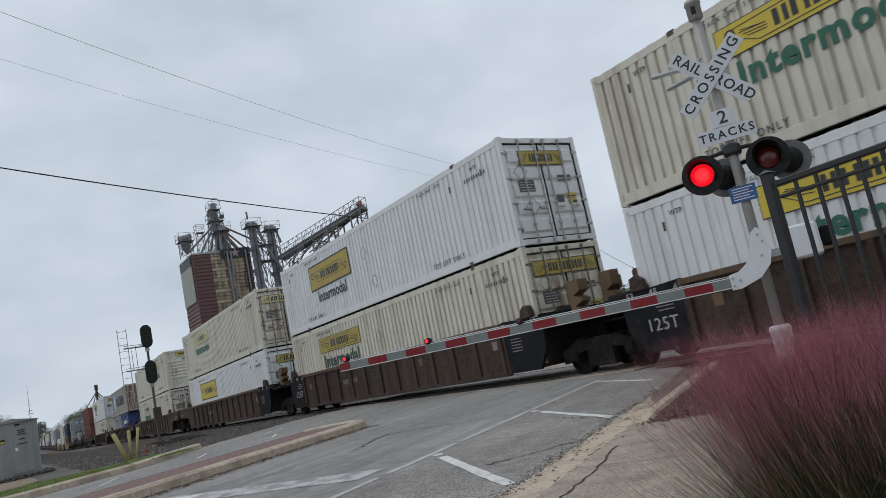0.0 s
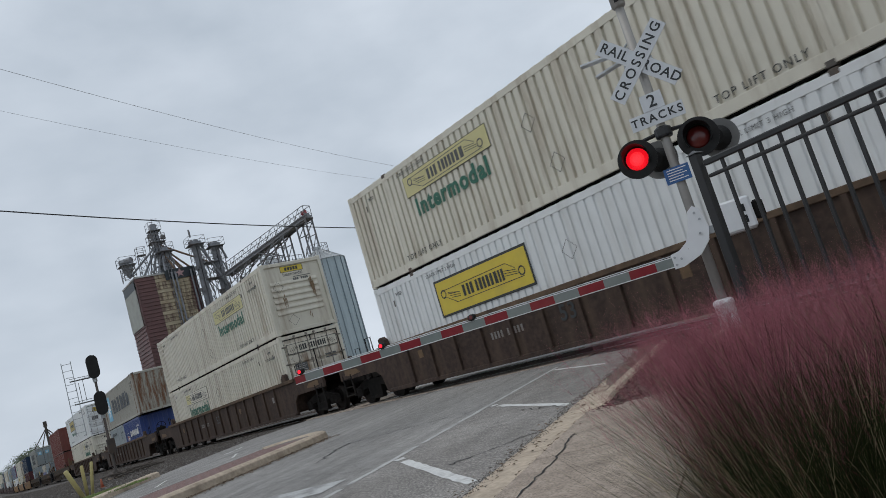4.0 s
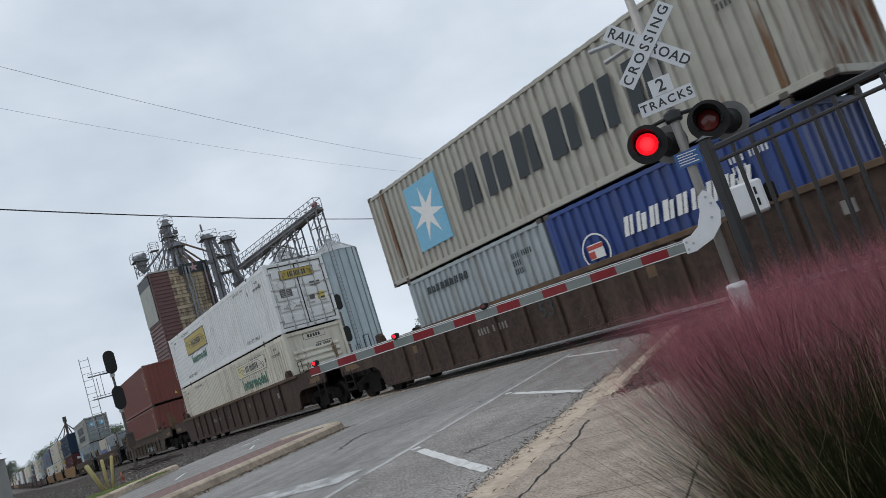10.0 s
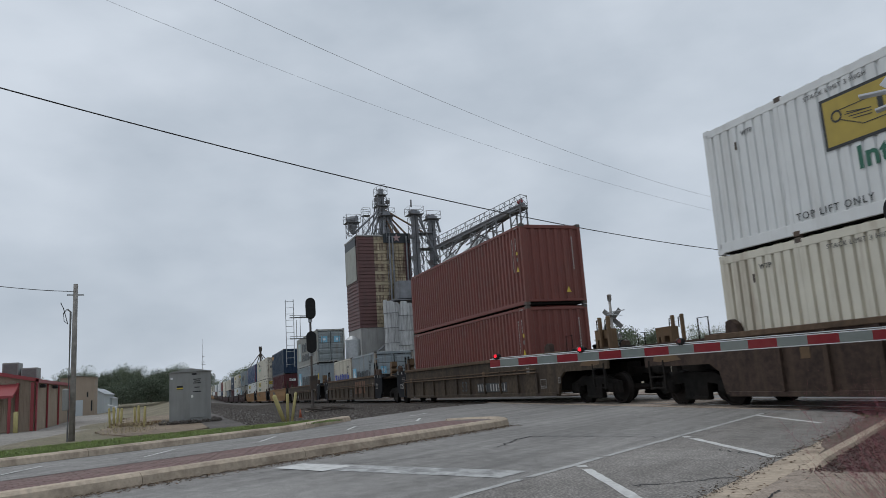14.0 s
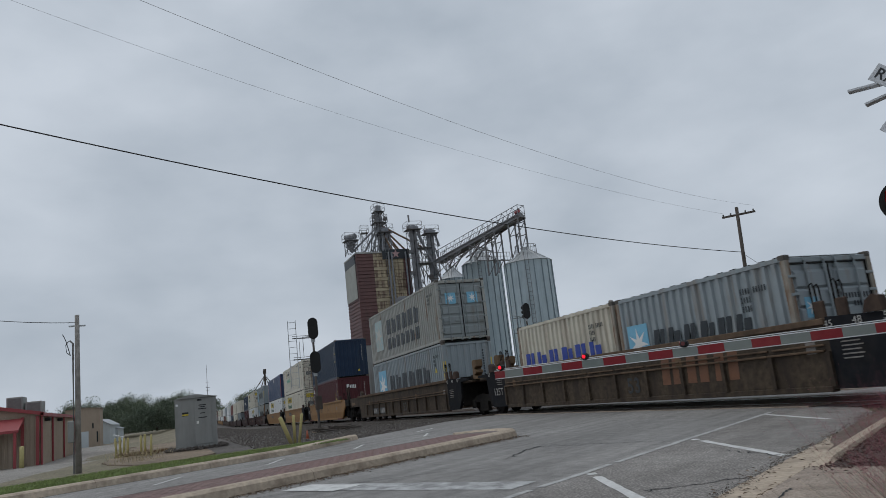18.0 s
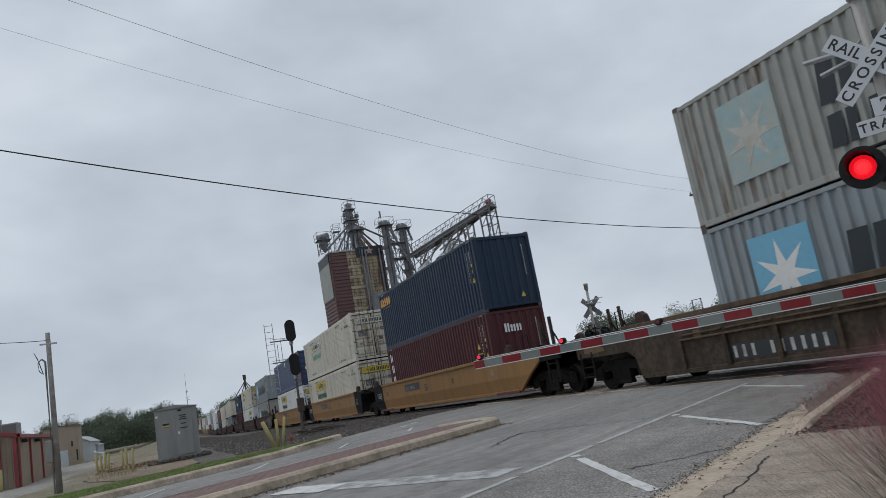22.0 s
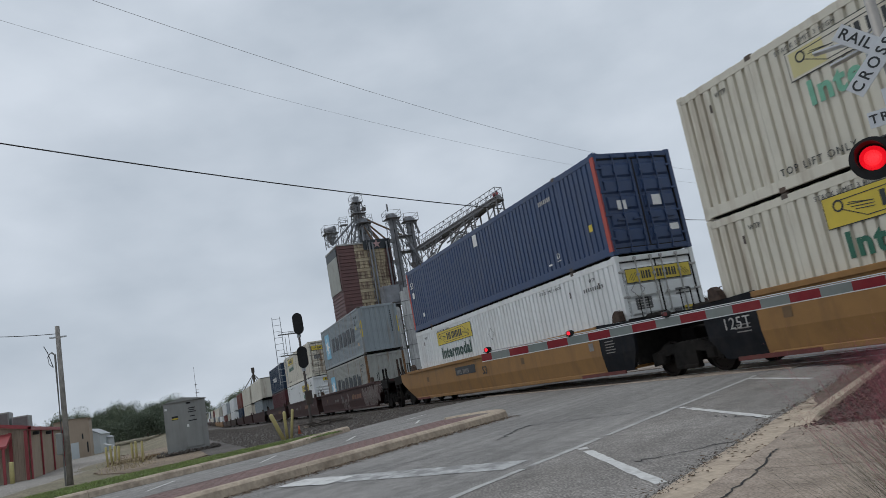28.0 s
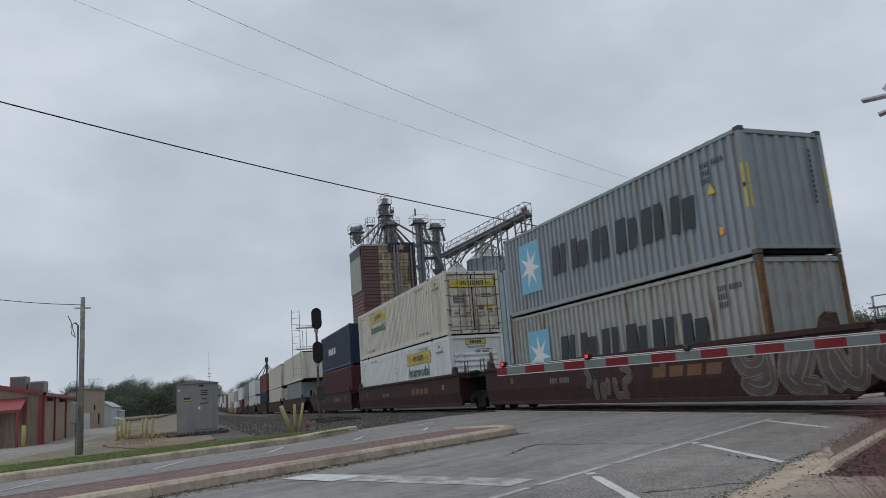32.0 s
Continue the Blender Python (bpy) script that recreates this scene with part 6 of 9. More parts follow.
def well_car(label, front, rear, color, ribs=True, joint_front=False, joint_rear=False, marks=True, plates="", far=False):
    """A well car whose leading and trailing trucks stand at front and rear when the clip starts.
    joint_*: the truck there is shared; the shared one is carried by the unit ahead."""
    cx, half = (front + rear) / 2, (front - rear) / 2
    car = thing("well_car", label, "freight car", pose(cx, TRACK, 0))
    mat, black = M[color], M["black_steel"]
    well = half - 1.55
    top, low, zf = 1.56, 0.31, 0.80
    tilt = 0.0 if ribs else 0.16
    ends = {1: "joint" if joint_front else "coupler", -1: "joint" if joint_rear else "coupler"}
    cut = {}
    for sx, kind in ends.items():
        if kind == "joint":
            e = half - (2.9 if plates else 1.35)
            cut[sx] = ((e, low), (e, zf), [], e)
        elif ribs:
            cut[sx] = ((half - 1.42, low), (half - 1.28, zf), [(half - 1.0, 0.98), (half + 1.35, 0.98)], half + 1.35)
        else:
            cut[sx] = ((half - 1.55, low), (half - 0.60, zf), [(half + 0.16, 1.18)], half + 0.16)
    f, r = cut[1], cut[-1]
    for sy in (-1, 1):
        lower = [(-r[0][0], low), (f[0][0], low), (f[1][0], zf), (-r[1][0], zf)]
        upper = [(-r[1][0], zf), (f[1][0], zf)] + f[2] + [(f[3], top), (-r[3], top)] + [(-x, z) for x, z in r[2][::-1]]
        sill = part("side_sill", bent(upper, sy, zf, tilt), mat, car)
        part("lower_side_sheet", bent(lower, sy, zf, tilt), mat, car)
        y2, y3 = sorted((sy * 1.55, sy * 1.34))
        part("top_chord", Geo().box(-min(r[3], half - 1.0), min(f[3], half - 1.0), y2, y3, top - 0.06, top + 0.06, None, 0.012), M["brown_chord"] if ribs else mat, car)
        yb = 1.49 - (zf - low) * tilt
        y4, y5 = sorted((sy * (yb + 0.03), sy * (yb - 0.15)))
        part("bottom_chord", Geo().box(-r[0][0] + 0.1, f[0][0] - 0.1, y4, y5, low - 0.05, low + 0.06, None, 0.012), mat, car)
        if ribs:
            n, span = (11, 14.0) if color == "dusty_car" else (13, 2 * half - 6.1)
            for k in range(n):
                x = span * (k / (n - 1) - 0.5)
                a, b = sorted((sy * 1.49, sy * 1.56))
                g = Geo().prism([(x - 0.05, 0.37), (x + 0.05, 0.37), (x + 0.05, 1.0 if color == "dusty_car" else top - 0.06), (x - 0.05, 1.0 if color == "dusty_car" else top - 0.06)], b - a, pose(0, b, 0, 90, 0, 0))
                part("rib", g, mat, sill)
                if color == "dusty_car" and k < n - 1:
                    step = span / (n - 1)
                    part("ledge", Geo().box(x - 0.05, x + step - 0.06, a, b, 1.0, 1.045, None, 0.01), M["brown_chord"], sill)
                    part("ledge", Geo().box(x + 0.06, x + step - 0.06, *sorted((sy * 1.49, sy * 1.53)), 1.11, 1.15, None, 0.008), M["brown_chord"], sill)
        for sx, kind in ends.items():
            order = 1 if sx > 0 else -1
            if kind == "joint" and plates:
                e, i = half - 1.35, half - 2.9
                part("black_end_panel", bent([(sx * x, z) for x, z in ((i, zf), (e, zf), (e + 0.05, 1.42), (half - 0.5, 1.46), (half - 0.5, 1.52), (i, 1.64))[::order]], sy, zf, tilt), M["end_black"], car)
                part("black_end_panel", bent([(sx * x, z) for x, z in ((i, low), (e - 0.35, low), (e, zf), (i, zf))[::order]], sy, zf, tilt), M["end_black"], car)
                if color == "yellow_car":
                    y = sy * (1.49 - (zf - low) * tilt + 0.035)
                    part("red_skid", Geo().box(*sorted((sx * (half - 4.2), sx * (half - 2.05))), *sorted((y, y - sy * 0.05)), low - 0.06, low + 0.03), M["red_skid"], car, "red rust-marked lower edge")
            elif kind == "coupler" and not ribs:
                part("end_sill", Geo().prism([(sx * x, z) for x, z in ((half + 0.16, 1.12), (half + 1.35, 1.12), (half + 1.35, 1.5), (half + 0.16, top))][::order], 0.09, pose(0, 1.49 if sy > 0 else -1.40, 0, 90, 0, 0)), black, car)
                if color == "yellow_car":
                    y = sy * (1.49 - (zf - low) * tilt + 0.035)
                    part("red_skid", Geo().box(*sorted((sx * (half - 3.4), sx * (half - 1.65))), *sorted((y, y - sy * 0.05)), low - 0.06, low + 0.03), M["red_skid"], car, "red rust-marked lower edge")
            if kind == "coupler" and not far:
                for k in (0.62, 1.18):
                    x = sx * (half + k)
                    part("step_stringer", Geo().box(x - 0.03, x + 0.03, *sorted((sy * 1.50, sy * 1.44)), 0.42, 1.14), black, car)
                for z in (0.45, 0.72, 0.98):
                    part("step_rung", Geo().box(*sorted((sx * (half + 0.62), sx * (half + 1.18))), *sorted((sy * 1.50, sy * 1.40)), z, z + 0.035), black, car)
                if ribs and sy < 0:
                    part("ochre_patch", Geo().prism([(sx * x, z) for x, z in ((half - 0.05, 1.12), (half + 0.6, 1.08), (half + 0.98, 1.12), (half + 0.95, 1.30), (half + 0.15, 1.26))][::order], 0.006, FACE_SOUTH), M["ochre"], car, "ochre-stained end panel", m=pose(0, -1.491, 0))
    if not far and not ribs:
        for sx, kind in ends.items():
            if kind != "coupler":
                continue
            for k, h in ((0.35, 2.42), (0.95, 2.42)) if color == "yellow_car" else ((0.30, 2.16), (0.88, 2.16)):
                x = sx * (half + k)
                for sy in (-1, 1):
                    st = part("end_stake", Geo().box(x - 0.05, x + 0.05, *sorted((sy * 1.36, sy * 1.27)), 1.42, h, None, 0.015), M["brown_car" if color == "yellow_car" else "black_steel"], car)
                    part("wear_strip", Geo().box(x - 0.058, x - 0.052, *sorted((sy * 1.34, sy * 1.29)), 1.6, h - 0.06), M["pale_ink"], st)
                    part("stake_brace", Geo().rod((x + 0.05, sy * 1.31, h - 0.45), (x + 0.42, sy * 1.31, 1.44), 0.03, 5), M["black_steel"], st)
    # well floor and ends
    part("well_floor", Geo().box(-well + 0.1, well - 0.1, -1.38, 1.38, 0.34, 0.42), mat, car)
    for sx, kind in ends.items():
        x = sx * well
        a, b = sorted((x, sx * (half + (-0.35 if kind == "joint" else 1.2))))
        part("end_platform", Geo().box(a, b, -1.36, 1.36, 1.34, 1.44, None, 0.02), black if not ribs else mat, car)
        a, b = sorted((x, x + sx * 0.12))
        part("bulkhead", Geo().box(a, b, -1.38, 1.38, 0.42, 1.62, None, 0.02), black if plates else mat, car)
        a, b = sorted((sx * (well + 0.5), sx * (half + 0.55)))
        part("draft_sill", Geo().box(a, b, -0.24, 0.24, 0.72, 1.15, None, 0.03), black, car)
        for sy in (-1, 1):
            c, d = sorted((sy * 1.36, sy * 1.53))
            ring = [(sx * (half - 2.05), 1.60), (sx * (half - 1.66), 1.60), (sx * (half - 1.70), 1.86), (sx * (half - 1.84), 1.90), (sx * (half - 1.98), 1.80)][::1 if sx > 0 else -1]
            part("container_guide", Geo().prism(ring, d - c, pose(0, d, 0, 90, 0, 0)), M["brown_car"], car)
            if not far:
                if color == "dusty_car" and kind == "joint":
                    for k in (2.62, 3.12):
                        x = sx * (half - k)
                        for q, h in ((-0.055, 2.28), (0.055, 2.24)):
                            part("guide_loop", Geo().line([(x + q, sy * 1.40, 1.45), (x + q, sy * 1.40, h), (x + q + 0.07, sy * 1.40, h + 0.03), (x + q + 0.10, sy * 1.40, h - 0.05), (x + q + 0.10, sy * 1.40, 1.45)], 0.016, 5), black, car)
                        part("guide_block", Geo().box(x - 0.04, x + 0.20, *sorted((sy * 1.44, sy * 1.36)), 1.55, 1.95, None, 0.02), M["brown_car"], car)
                elif not (plates and ribs and kind == "joint"):
                    g = Geo().line([(sx * (half - 0.95), sy * 1.33, 1.40), (sx * (half - 0.95), sy * 1.33, 2.05), (sx * (half - 0.6), sy * 1.33, 2.05), (sx * (half - 0.6), sy * 1.33, 1.40)], 0.018)
                    part("grab_rail", g, black, car)
        if not far:
            c, d = -0.95, -0.45
            part("valve_box", Geo().box(*sorted((sx * (half - 0.35), sx * (half - 0.85))), 0.35, 0.85, 1.44, 1.66, None, 0.05), black, car)
            part("brake_cylinder", Geo().rod((sx * (half - 1.2), c, 1.56), (sx * (half - 0.55), c, 1.56), 0.11, 10), black, car)
    if joint_rear and plates and ribs:
        for x0, y0, h, w in ((-half - 0.40, -1.3, 2.20, 0.38), (-half - 0.28, -0.35, 2.30, 0.38), (-half - 1.0, 0.5, 2.24, 0.36), (-half - 0.30, 0.85, 2.28, 0.36)):
            g = Geo().prism([(x0, 1.44), (x0 + w, 1.44), (x0 + w, 1.50), (x0 + 0.16, 1.60), (x0 + w, 1.70), (x0 + w, 1.76), (x0 + 0.16, 1.85), (x0 + w, 1.95), (x0 + w, h), (x0 + 0.05, h), (x0, h - 0.08)], 0.3, pose(0, y0 + 0.3, 0, 90, 0, 0))
            part("end_gusset", g, M["ochre"], car, "ochre-painted steel gusset block")
    # trucks and couplers
    t, w = truck(car, half)
    SPIN.extend((q, front) for q in w)
    if not joint_rear:
        t, w = truck(car, -half)
        SPIN.extend((q, rear) for q in w)
    for sx, kind in ends.items():
        if kind == "coupler":
            g = Geo().box(*sorted((sx * (half + 0.5), sx * (half + 1.7))), -0.12, 0.12, 0.78, 1.0, None, 0.03)
            g.box(*sorted((sx * (half + 1.65), sx * (half + 1.98))), -0.22, 0.2, 0.74, 1.05, None, 0.05)
            part("coupler", g, black, car)
            if sx > 0 and front == -127.7:
                x = half + 0.52
                ring = [(x, 1.44), (x + 0.05, 1.44), (x + 0.08, 1.80), (x + 0.16, 1.80), (x + 0.19, 1.60), (x + 0.32, 1.60), (x + 0.35, 1.82), (x + 0.57, 1.82), (x + 0.59, 1.60), (x + 0.64, 1.44), (x + 0.70, 1.44), (x + 0.68, 2.09), (x - 0.04, 2.09)]
                for y in (-0.95, 1.20):
                    part("end_frame", Geo().prism(ring, 0.26, pose(0, y, 0, 90, 0, 0)), M["ochre"], car, "ochre-brown end frame with cut-outs")
                for u in (0.90, 1.32):
                    for y in (-1.28, 1.28):
                        st = part("end_stake", Geo().box(half + u - 0.05, half + u + 0.05, y - 0.05, y + 0.05, 1.40, 2.43, None, 0.015), M["ochre"], car)
                        part("stake_loop", Geo().line([(half + u - 0.04, y, 2.36), (half + u - 0.16, y, 2.34), (half + u - 0.17, y, 2.05)], 0.018, 5), black, st)
            if sx > 0 and front == -79.9:
                brake_wheel(car, half + 1.25, 1.84, mat)
                part("air_hose", Geo().line([(half + 1.3, -0.35, 0.9), (half + 1.75, -0.35, 0.55), (half + 2.0, -0.3, 0.42), (half + 2.3, -0.3, 0.5), (half + 2.55, -0.35, 0.85)], 0.03), black, car)
    if marks and not far:
        y = -1.494
        if color == "yellow_car":
            part("number_field", Geo().box(-3.25, -1.25, y - 0.004, y, 1.02, 1.34), M["dark_ink"], car)
        z0 = 1.06 if color == "yellow_car" else 0.90
        n0, hgt, pitch = (-3.1, 0.17, 0.125)
        if color == "dusty_car":
            n0, z0, hgt, pitch = (2.12, 0.47, 0.25, 0.232) if front == -127.7 else (-5.7, 0.47, 0.25, 0.25)
            if front != -147.1:
                part("number_field", Geo().box(n0 - 0.06, n0 + 11 * pitch, y - 0.004, y, 0.43, 0.76), M["dark_ink"], car)
            if front == -127.7:
                for p0, p1, q0, q1 in ((7.18, 7.56, 0.50, 0.80), (8.33, 8.46, 0.64, 0.82)):
                    part("data_plate", Geo().box(p0, p1, y - 0.004, y, q0, q1), M["grey_mark"], car)
                    part("plate_field", Geo().box(p0 + 0.025, p1 - 0.025, y - 0.008, y - 0.0045, q0 + 0.025, q1 - 0.025), mat, car)
                    part("plate_line", Geo().box(p0 + 0.03, p1 - 0.05, y - 0.011, y - 0.0085, q0 + 0.06, q0 + 0.085), M["grey_mark"], car)
        for k in range(11 if color == "dusty_car" else 10):
            if k != 4 and front != -147.1:
                part("number_bar", Geo().box(n0 + pitch * k, n0 + pitch * (k + (0.34 if color == "dusty_car" else 0.5)), y - 0.009, y - 0.005, z0, z0 + hgt), M["pale_ink" if color == "dusty_car" else "grey_mark"], car)
        ob = part("lettering", letters("53", 0.56 if color == "dusty_car" else 0.50 if ribs else 0.40, M["dark_ink"], 0.002, 1.1, 0.008), None, car)
        ob.matrix_basis = pose(0.78 if color == "dusty_car" else -0.4, y - 0.008, 0.65 if color == "dusty_car" else 1.02) @ FACE_SOUTH
        if plates:
            for sx, kind in ends.items():
                if kind != "joint":
                    continue
                if sx < 0:
                    ob = part("lettering", letters(plates, 0.36, M["pale_ink"], 0.002, 1.1), None, car)
                    ob.matrix_basis = pose(sx * (half - 2.28), y - 0.008, 0.84 if ribs else 1.04) @ FACE_SOUTH
                for k in range(3 if sx < 0 else 5):
                    part("marking_bar", Geo().box(*sorted((sx * (half - 2.65), sx * (half - 2.25 + 0.05 * (k % 2)))), y - 0.004, y, (1.10 if sx < 0 and ribs else 0.84) + 0.075 * k, (1.125 if sx < 0 and ribs else 0.865) + 0.075 * k), M["grey_mark"], car)
                for k, tx in enumerate(("53", "48", "45") if ribs else ()):
                    ob = part("lettering", letters(tx, 0.19, M["pale_ink"], 0.002, 1.1), None, car)
                    ob.matrix_basis = pose(sx * half - sx * (1.6 + 0.62 * k), y - 0.008, 1.50) @ FACE_SOUTH
        for x in (well - 1.9, 2.6, -well + 2.0):
            part("reflector_plate", Geo().box(x, x + 0.22, y - 0.004, y, 0.98, 1.2), M["ochre" if x < 3 else "grey_mark"], car)
        if ribs and front == -147.1:
            for k in range(3):
                for u0, u1 in ((0.0, 0.30), (0.42, 0.72)):
                    part("brand_block", Geo().prism([(2.0 + 0.95 * k + u0, 0.62), (2.0 + 0.95 * k + u1, 0.62), (2.06 + 0.95 * k + u1, 1.36), (2.06 + 0.95 * k + u0, 1.36)], 0.004, FACE_SOUTH), M["rust_mark"], car, m=pose(0, -1.491, 0))
        if color == "red_car":
            for k in range(4):
                a = 2.25 + 0.66 * k
                part("brand_block", Geo().prism([(a, 0.88), (a + 0.5, 0.88), (a + 0.58, 1.14), (a + 0.08, 1.14)], 0.004, FACE_SOUTH), M["rust_mark"], car, m=pose(0, -1.491, 0))
    if cx < -262 and cx > -268:
        sprayed(car, cx)
    ROLLING.append((car, cx, TRACK, 0.0))
    return car


def ribbon(pts, w, lift):
    """A sprayed stroke of width w that lies on the side sheet, round at both ends."""
    ps = []
    for i in range(len(pts) - 1):
        a, b = Vector(pts[i]), Vector(pts[i + 1])
        ps += [a.lerp(b, k / 5) for k in range(5)]
    ps.append(Vector(pts[-1]))
    for _ in range(6):
        ps = [ps[0]] + [(ps[i - 1] + 2 * ps[i] + ps[i + 1]) / 4 for i in range(1, len(ps) - 1)] + [ps[-1]]
    vs, fs = [], []
    off = lambda z: -1.4945 - lift + max(0.0, 0.80 - z) * 0.16
    left, right = [], []
    for i, p in enumerate(ps):
        d = (ps[min(i + 1, len(ps) - 1)] - ps[max(i - 1, 0)]).normalized()
        n = Vector((-d.y, d.x))
        left.append(p + n * w / 2)
        right.append(p - n * w / 2)
    d0, d1 = (ps[0] - ps[1]).normalized(), (ps[-1] - ps[-2]).normalized()
    rows = [(ps[0] + d0 * w * 0.42 + (left[0] - ps[0]) * 0.5, ps[0] + d0 * w * 0.42 + (right[0] - ps[0]) * 0.5)] + list(zip(left, right))
    rows += [(ps[-1] + d1 * w * 0.42 + (left[-1] - ps[-1]) * 0.5, ps[-1] + d1 * w * 0.42 + (right[-1] - ps[-1]) * 0.5)]
    for l, r in rows:
        vs += [(l.x, off(l.y), l.y), (r.x, off(r.y), r.y)]
    for i in range(len(rows) - 1):
        fs.append((2 * i, 2 * i + 1, 2 * i + 3, 2 * i + 2))
    return Geo().add(vs, fs)


def sprayed(car, cx):
    """Abstract swelling strokes sprayed on the side sheet: pale rims with grey fills."""
    big = [((-259.15, 1.22), (-259.0, 0.92), (-258.55, 0.95), (-258.45, 1.2)), ((-258.4, 1.22), (-258.3, 0.6), (-258.75, 0.50), (-259.0, 0.62)),
           ((-257.75, 1.24), (-257.95, 0.75), (-257.75, 0.56)), ((-257.25, 1.28), (-257.45, 0.8), (-257.7, 0.58), (-257.2, 0.52)),
           ((-256.85, 1.28), (-256.9, 0.85), (-256.75, 0.60)), ((-256.75, 1.2), (-256.45, 0.62), (-256.25, 0.62), (-256.15, 1.22)),
           ((-255.75, 1.26), (-255.95, 0.9), (-255.6, 0.72))]
    small = [((-265.35, 1.22), (-265.1, 0.92), (-265.3, 0.80)), ((-264.9, 0.85), (-264.95, 0.45)), ((-264.6, 0.45), (-264.55, 0.85), (-264.3, 0.5), (-264.25, 0.86)),
             ((-263.9, 0.86), (-263.95, 0.45), (-263.6, 0.45)), ((-263.5, 1.22), (-263.2, 1.16), (-263.15, 0.9), (-263.5, 0.84), (-263.45, 0.45))]
    k = 0
    for group, w in ((big, 0.36), (small, 0.20)):
        for line in group:
            pts = [(x - cx, z) for x, z in line]
            for j, (grow, mat) in enumerate(((1.22, "spray_rim"), (1.08, "red_car"), (1.0, "spray_rim"), (0.84, "spray_fill"))):
                part("sprayed_mark", ribbon(pts, w * grow, 0.0012 * (j if j < 2 else j + k)), M[mat], car)
            part("sprayed_mark", ribbon([(x + w * 0.16, z + 0.02) for x, z in pts], w * 0.1, 0.0012 * (5 + k)), M["spray_rim"], car)
            k += 0.5
    for line in (((-255.3, 1.25), (-255.25, 0.95), (-254.95, 1.02)), ((-255.1, 1.3), (-254.8, 1.05)), ((-254.85, 1.28), (-254.5, 1.2), (-254.7, 0.98)), ((-256.2, 1.42), (-255.2, 1.36), (-254.6, 1.42))):
        part("sprayed_mark", ribbon([(x - cx, z) for x, z in line], 0.03, 0.002), M["grey_mark"], car)


LOW, TOP = 0.43, 3.345          # floors of the lower and upper rows
DIRTY = "dirty brown well car carrying stacked containers on the track"
DUSTY = "dust-tanned brown well car with ledged ribs carrying stacked containers"
YEL = "yellow-orange well car with black ends carrying stacked containers"
RED = "dark oxide-red well car with sprayed marks carrying stacked containers"
UNITS = [
    ("brown_car", DIRTY, (8.0, -12.05, -32.0, -51.9), "125T", True),
    ("brown_car", DIRTY, (-55.9, -75.9), "", True), ("brown_car", DIRTY, (-79.9, -99.7), "", True), ("brown_car", DIRTY, (-103.8, -123.3), "", True),
    ("dusty_car", DUSTY, (-127.7, -147.1, -167.0, -187.2), "125T", True),
    ("yellow_car", YEL, (-190.9, -210.5, -230.6, -251.2), "125T", False),
    ("red_car", RED, (-254.9, -274.0, -294.5, -314.6), "", False),
]
x = -318.6
for k, (col, lab) in enumerate((("red_car", RED), ("brown_car", DIRTY), ("yellow_car", YEL), ("brown_car", DIRTY), ("red_car", RED))):
    UNITS.append((col, lab, (x, x - 20, x - 40, x - 60), "", False))
    x -= 64.0
for col, lab, ends, plates, ribs in UNITS:
    far = ends[0] < -315
    for i in range(len(ends) - 1):
        last = i == len(ends) - 2
        well_car(lab, ends[i], ends[i + 1], col, ribs, i > 0, not last, True, plates, far)

WHITE53 = "white corrugated 53-foot container with yellow carrier panel and green lettering"
CREAM53 = "aged cream corrugated 53-foot container with carrier panel and green lettering"
Y = carrier_side("yellow")
container(WHITE53, "53", "cream_box", 6.15, TOP, "doors", (carrier_side("yellow", -3.3, 2.1),))
container(WHITE53, "53", "white_box", 6.15, LOW, "doors", (Y,))
container(WHITE53, "53", "white_box", -13.69, TOP, "doors", (carrier_side("mustard", -3.2, 1.88, "dark_green"), carrier_end("mustard", 1.55)))
container(WHITE53, "53", "cream_box", -13.69, LOW, "doors", (carrier_side("mustard_low", -3.40, 2.12, "dark_green"), carrier_end("mustard", 2.2)))
container(CREAM53, "53", "cream_box", -33.60, TOP, "doors", (carrier_side("half", -3.28, 2.15), carrier_end("pale_yellow")))
container(WHITE53, "53", "white_box", -33.60, LOW, "doors", (carrier_side("tall", -3.25, 1.88), carrier_end("mustard", 1.65)))
container(CREAM53, "53", "cream_box", -57.61, TOP, "wall", (carrier_side("half", 3.72, 2.1), plate_end()))
container(CREAM53, "53", "cream_box", -57.61, LOW, "doors", (carrier_side("outline", -3.42, 2.10), carrier_end("cream_box")))
container("rust-streaked grey 45-foot container with a light blue star panel", "45", "beige_box", -82.82, 3.03, "wall", (liner_side(-4.1, -2.6, 4.4, 1.0, 1.02, sign=1.75, sz=1.5),))
container("blue corrugated 20-foot container with white swoosh marks", "20", "royal_box", -83.6, LOW, "wall",
          (lambda t, L, W, H: (word_blocks(t, -1.0, 2.0, 1.48, 1.86, 9, M["white_ink"], W, 0.12), ring_logo(t, -1.85, 1.42, W)), lambda t, L, W, H: numbers(t, L, W, H, "white_ink")))
container("pale grey corrugated 20-foot container with small dark lettering", "20", "light_grey_box", -89.75, LOW, "wall",
          (lambda t, L, W, H: word_blocks(t, -2.15, -0.1, 2.0, 2.2, 9, M["slate_ink"], W, 0.03), numbers))
container(WHITE53, "53", "white_box", -105.36, TOP, "doors", (carrier_side("mustard", -3.15, 1.92), carrier_end("mustard", 1.55)))
container(CREAM53, "53", "cream_box", -105.36, LOW, "wall", (carrier_side("outline", 3.78, 2.26), plate_end("cream_box", False)))
for z in (LOW, TOP):
    container("brown-red corrugated 40-foot container", "40", "maroon_box", -131.25, z, "wall", (labels_end(),))
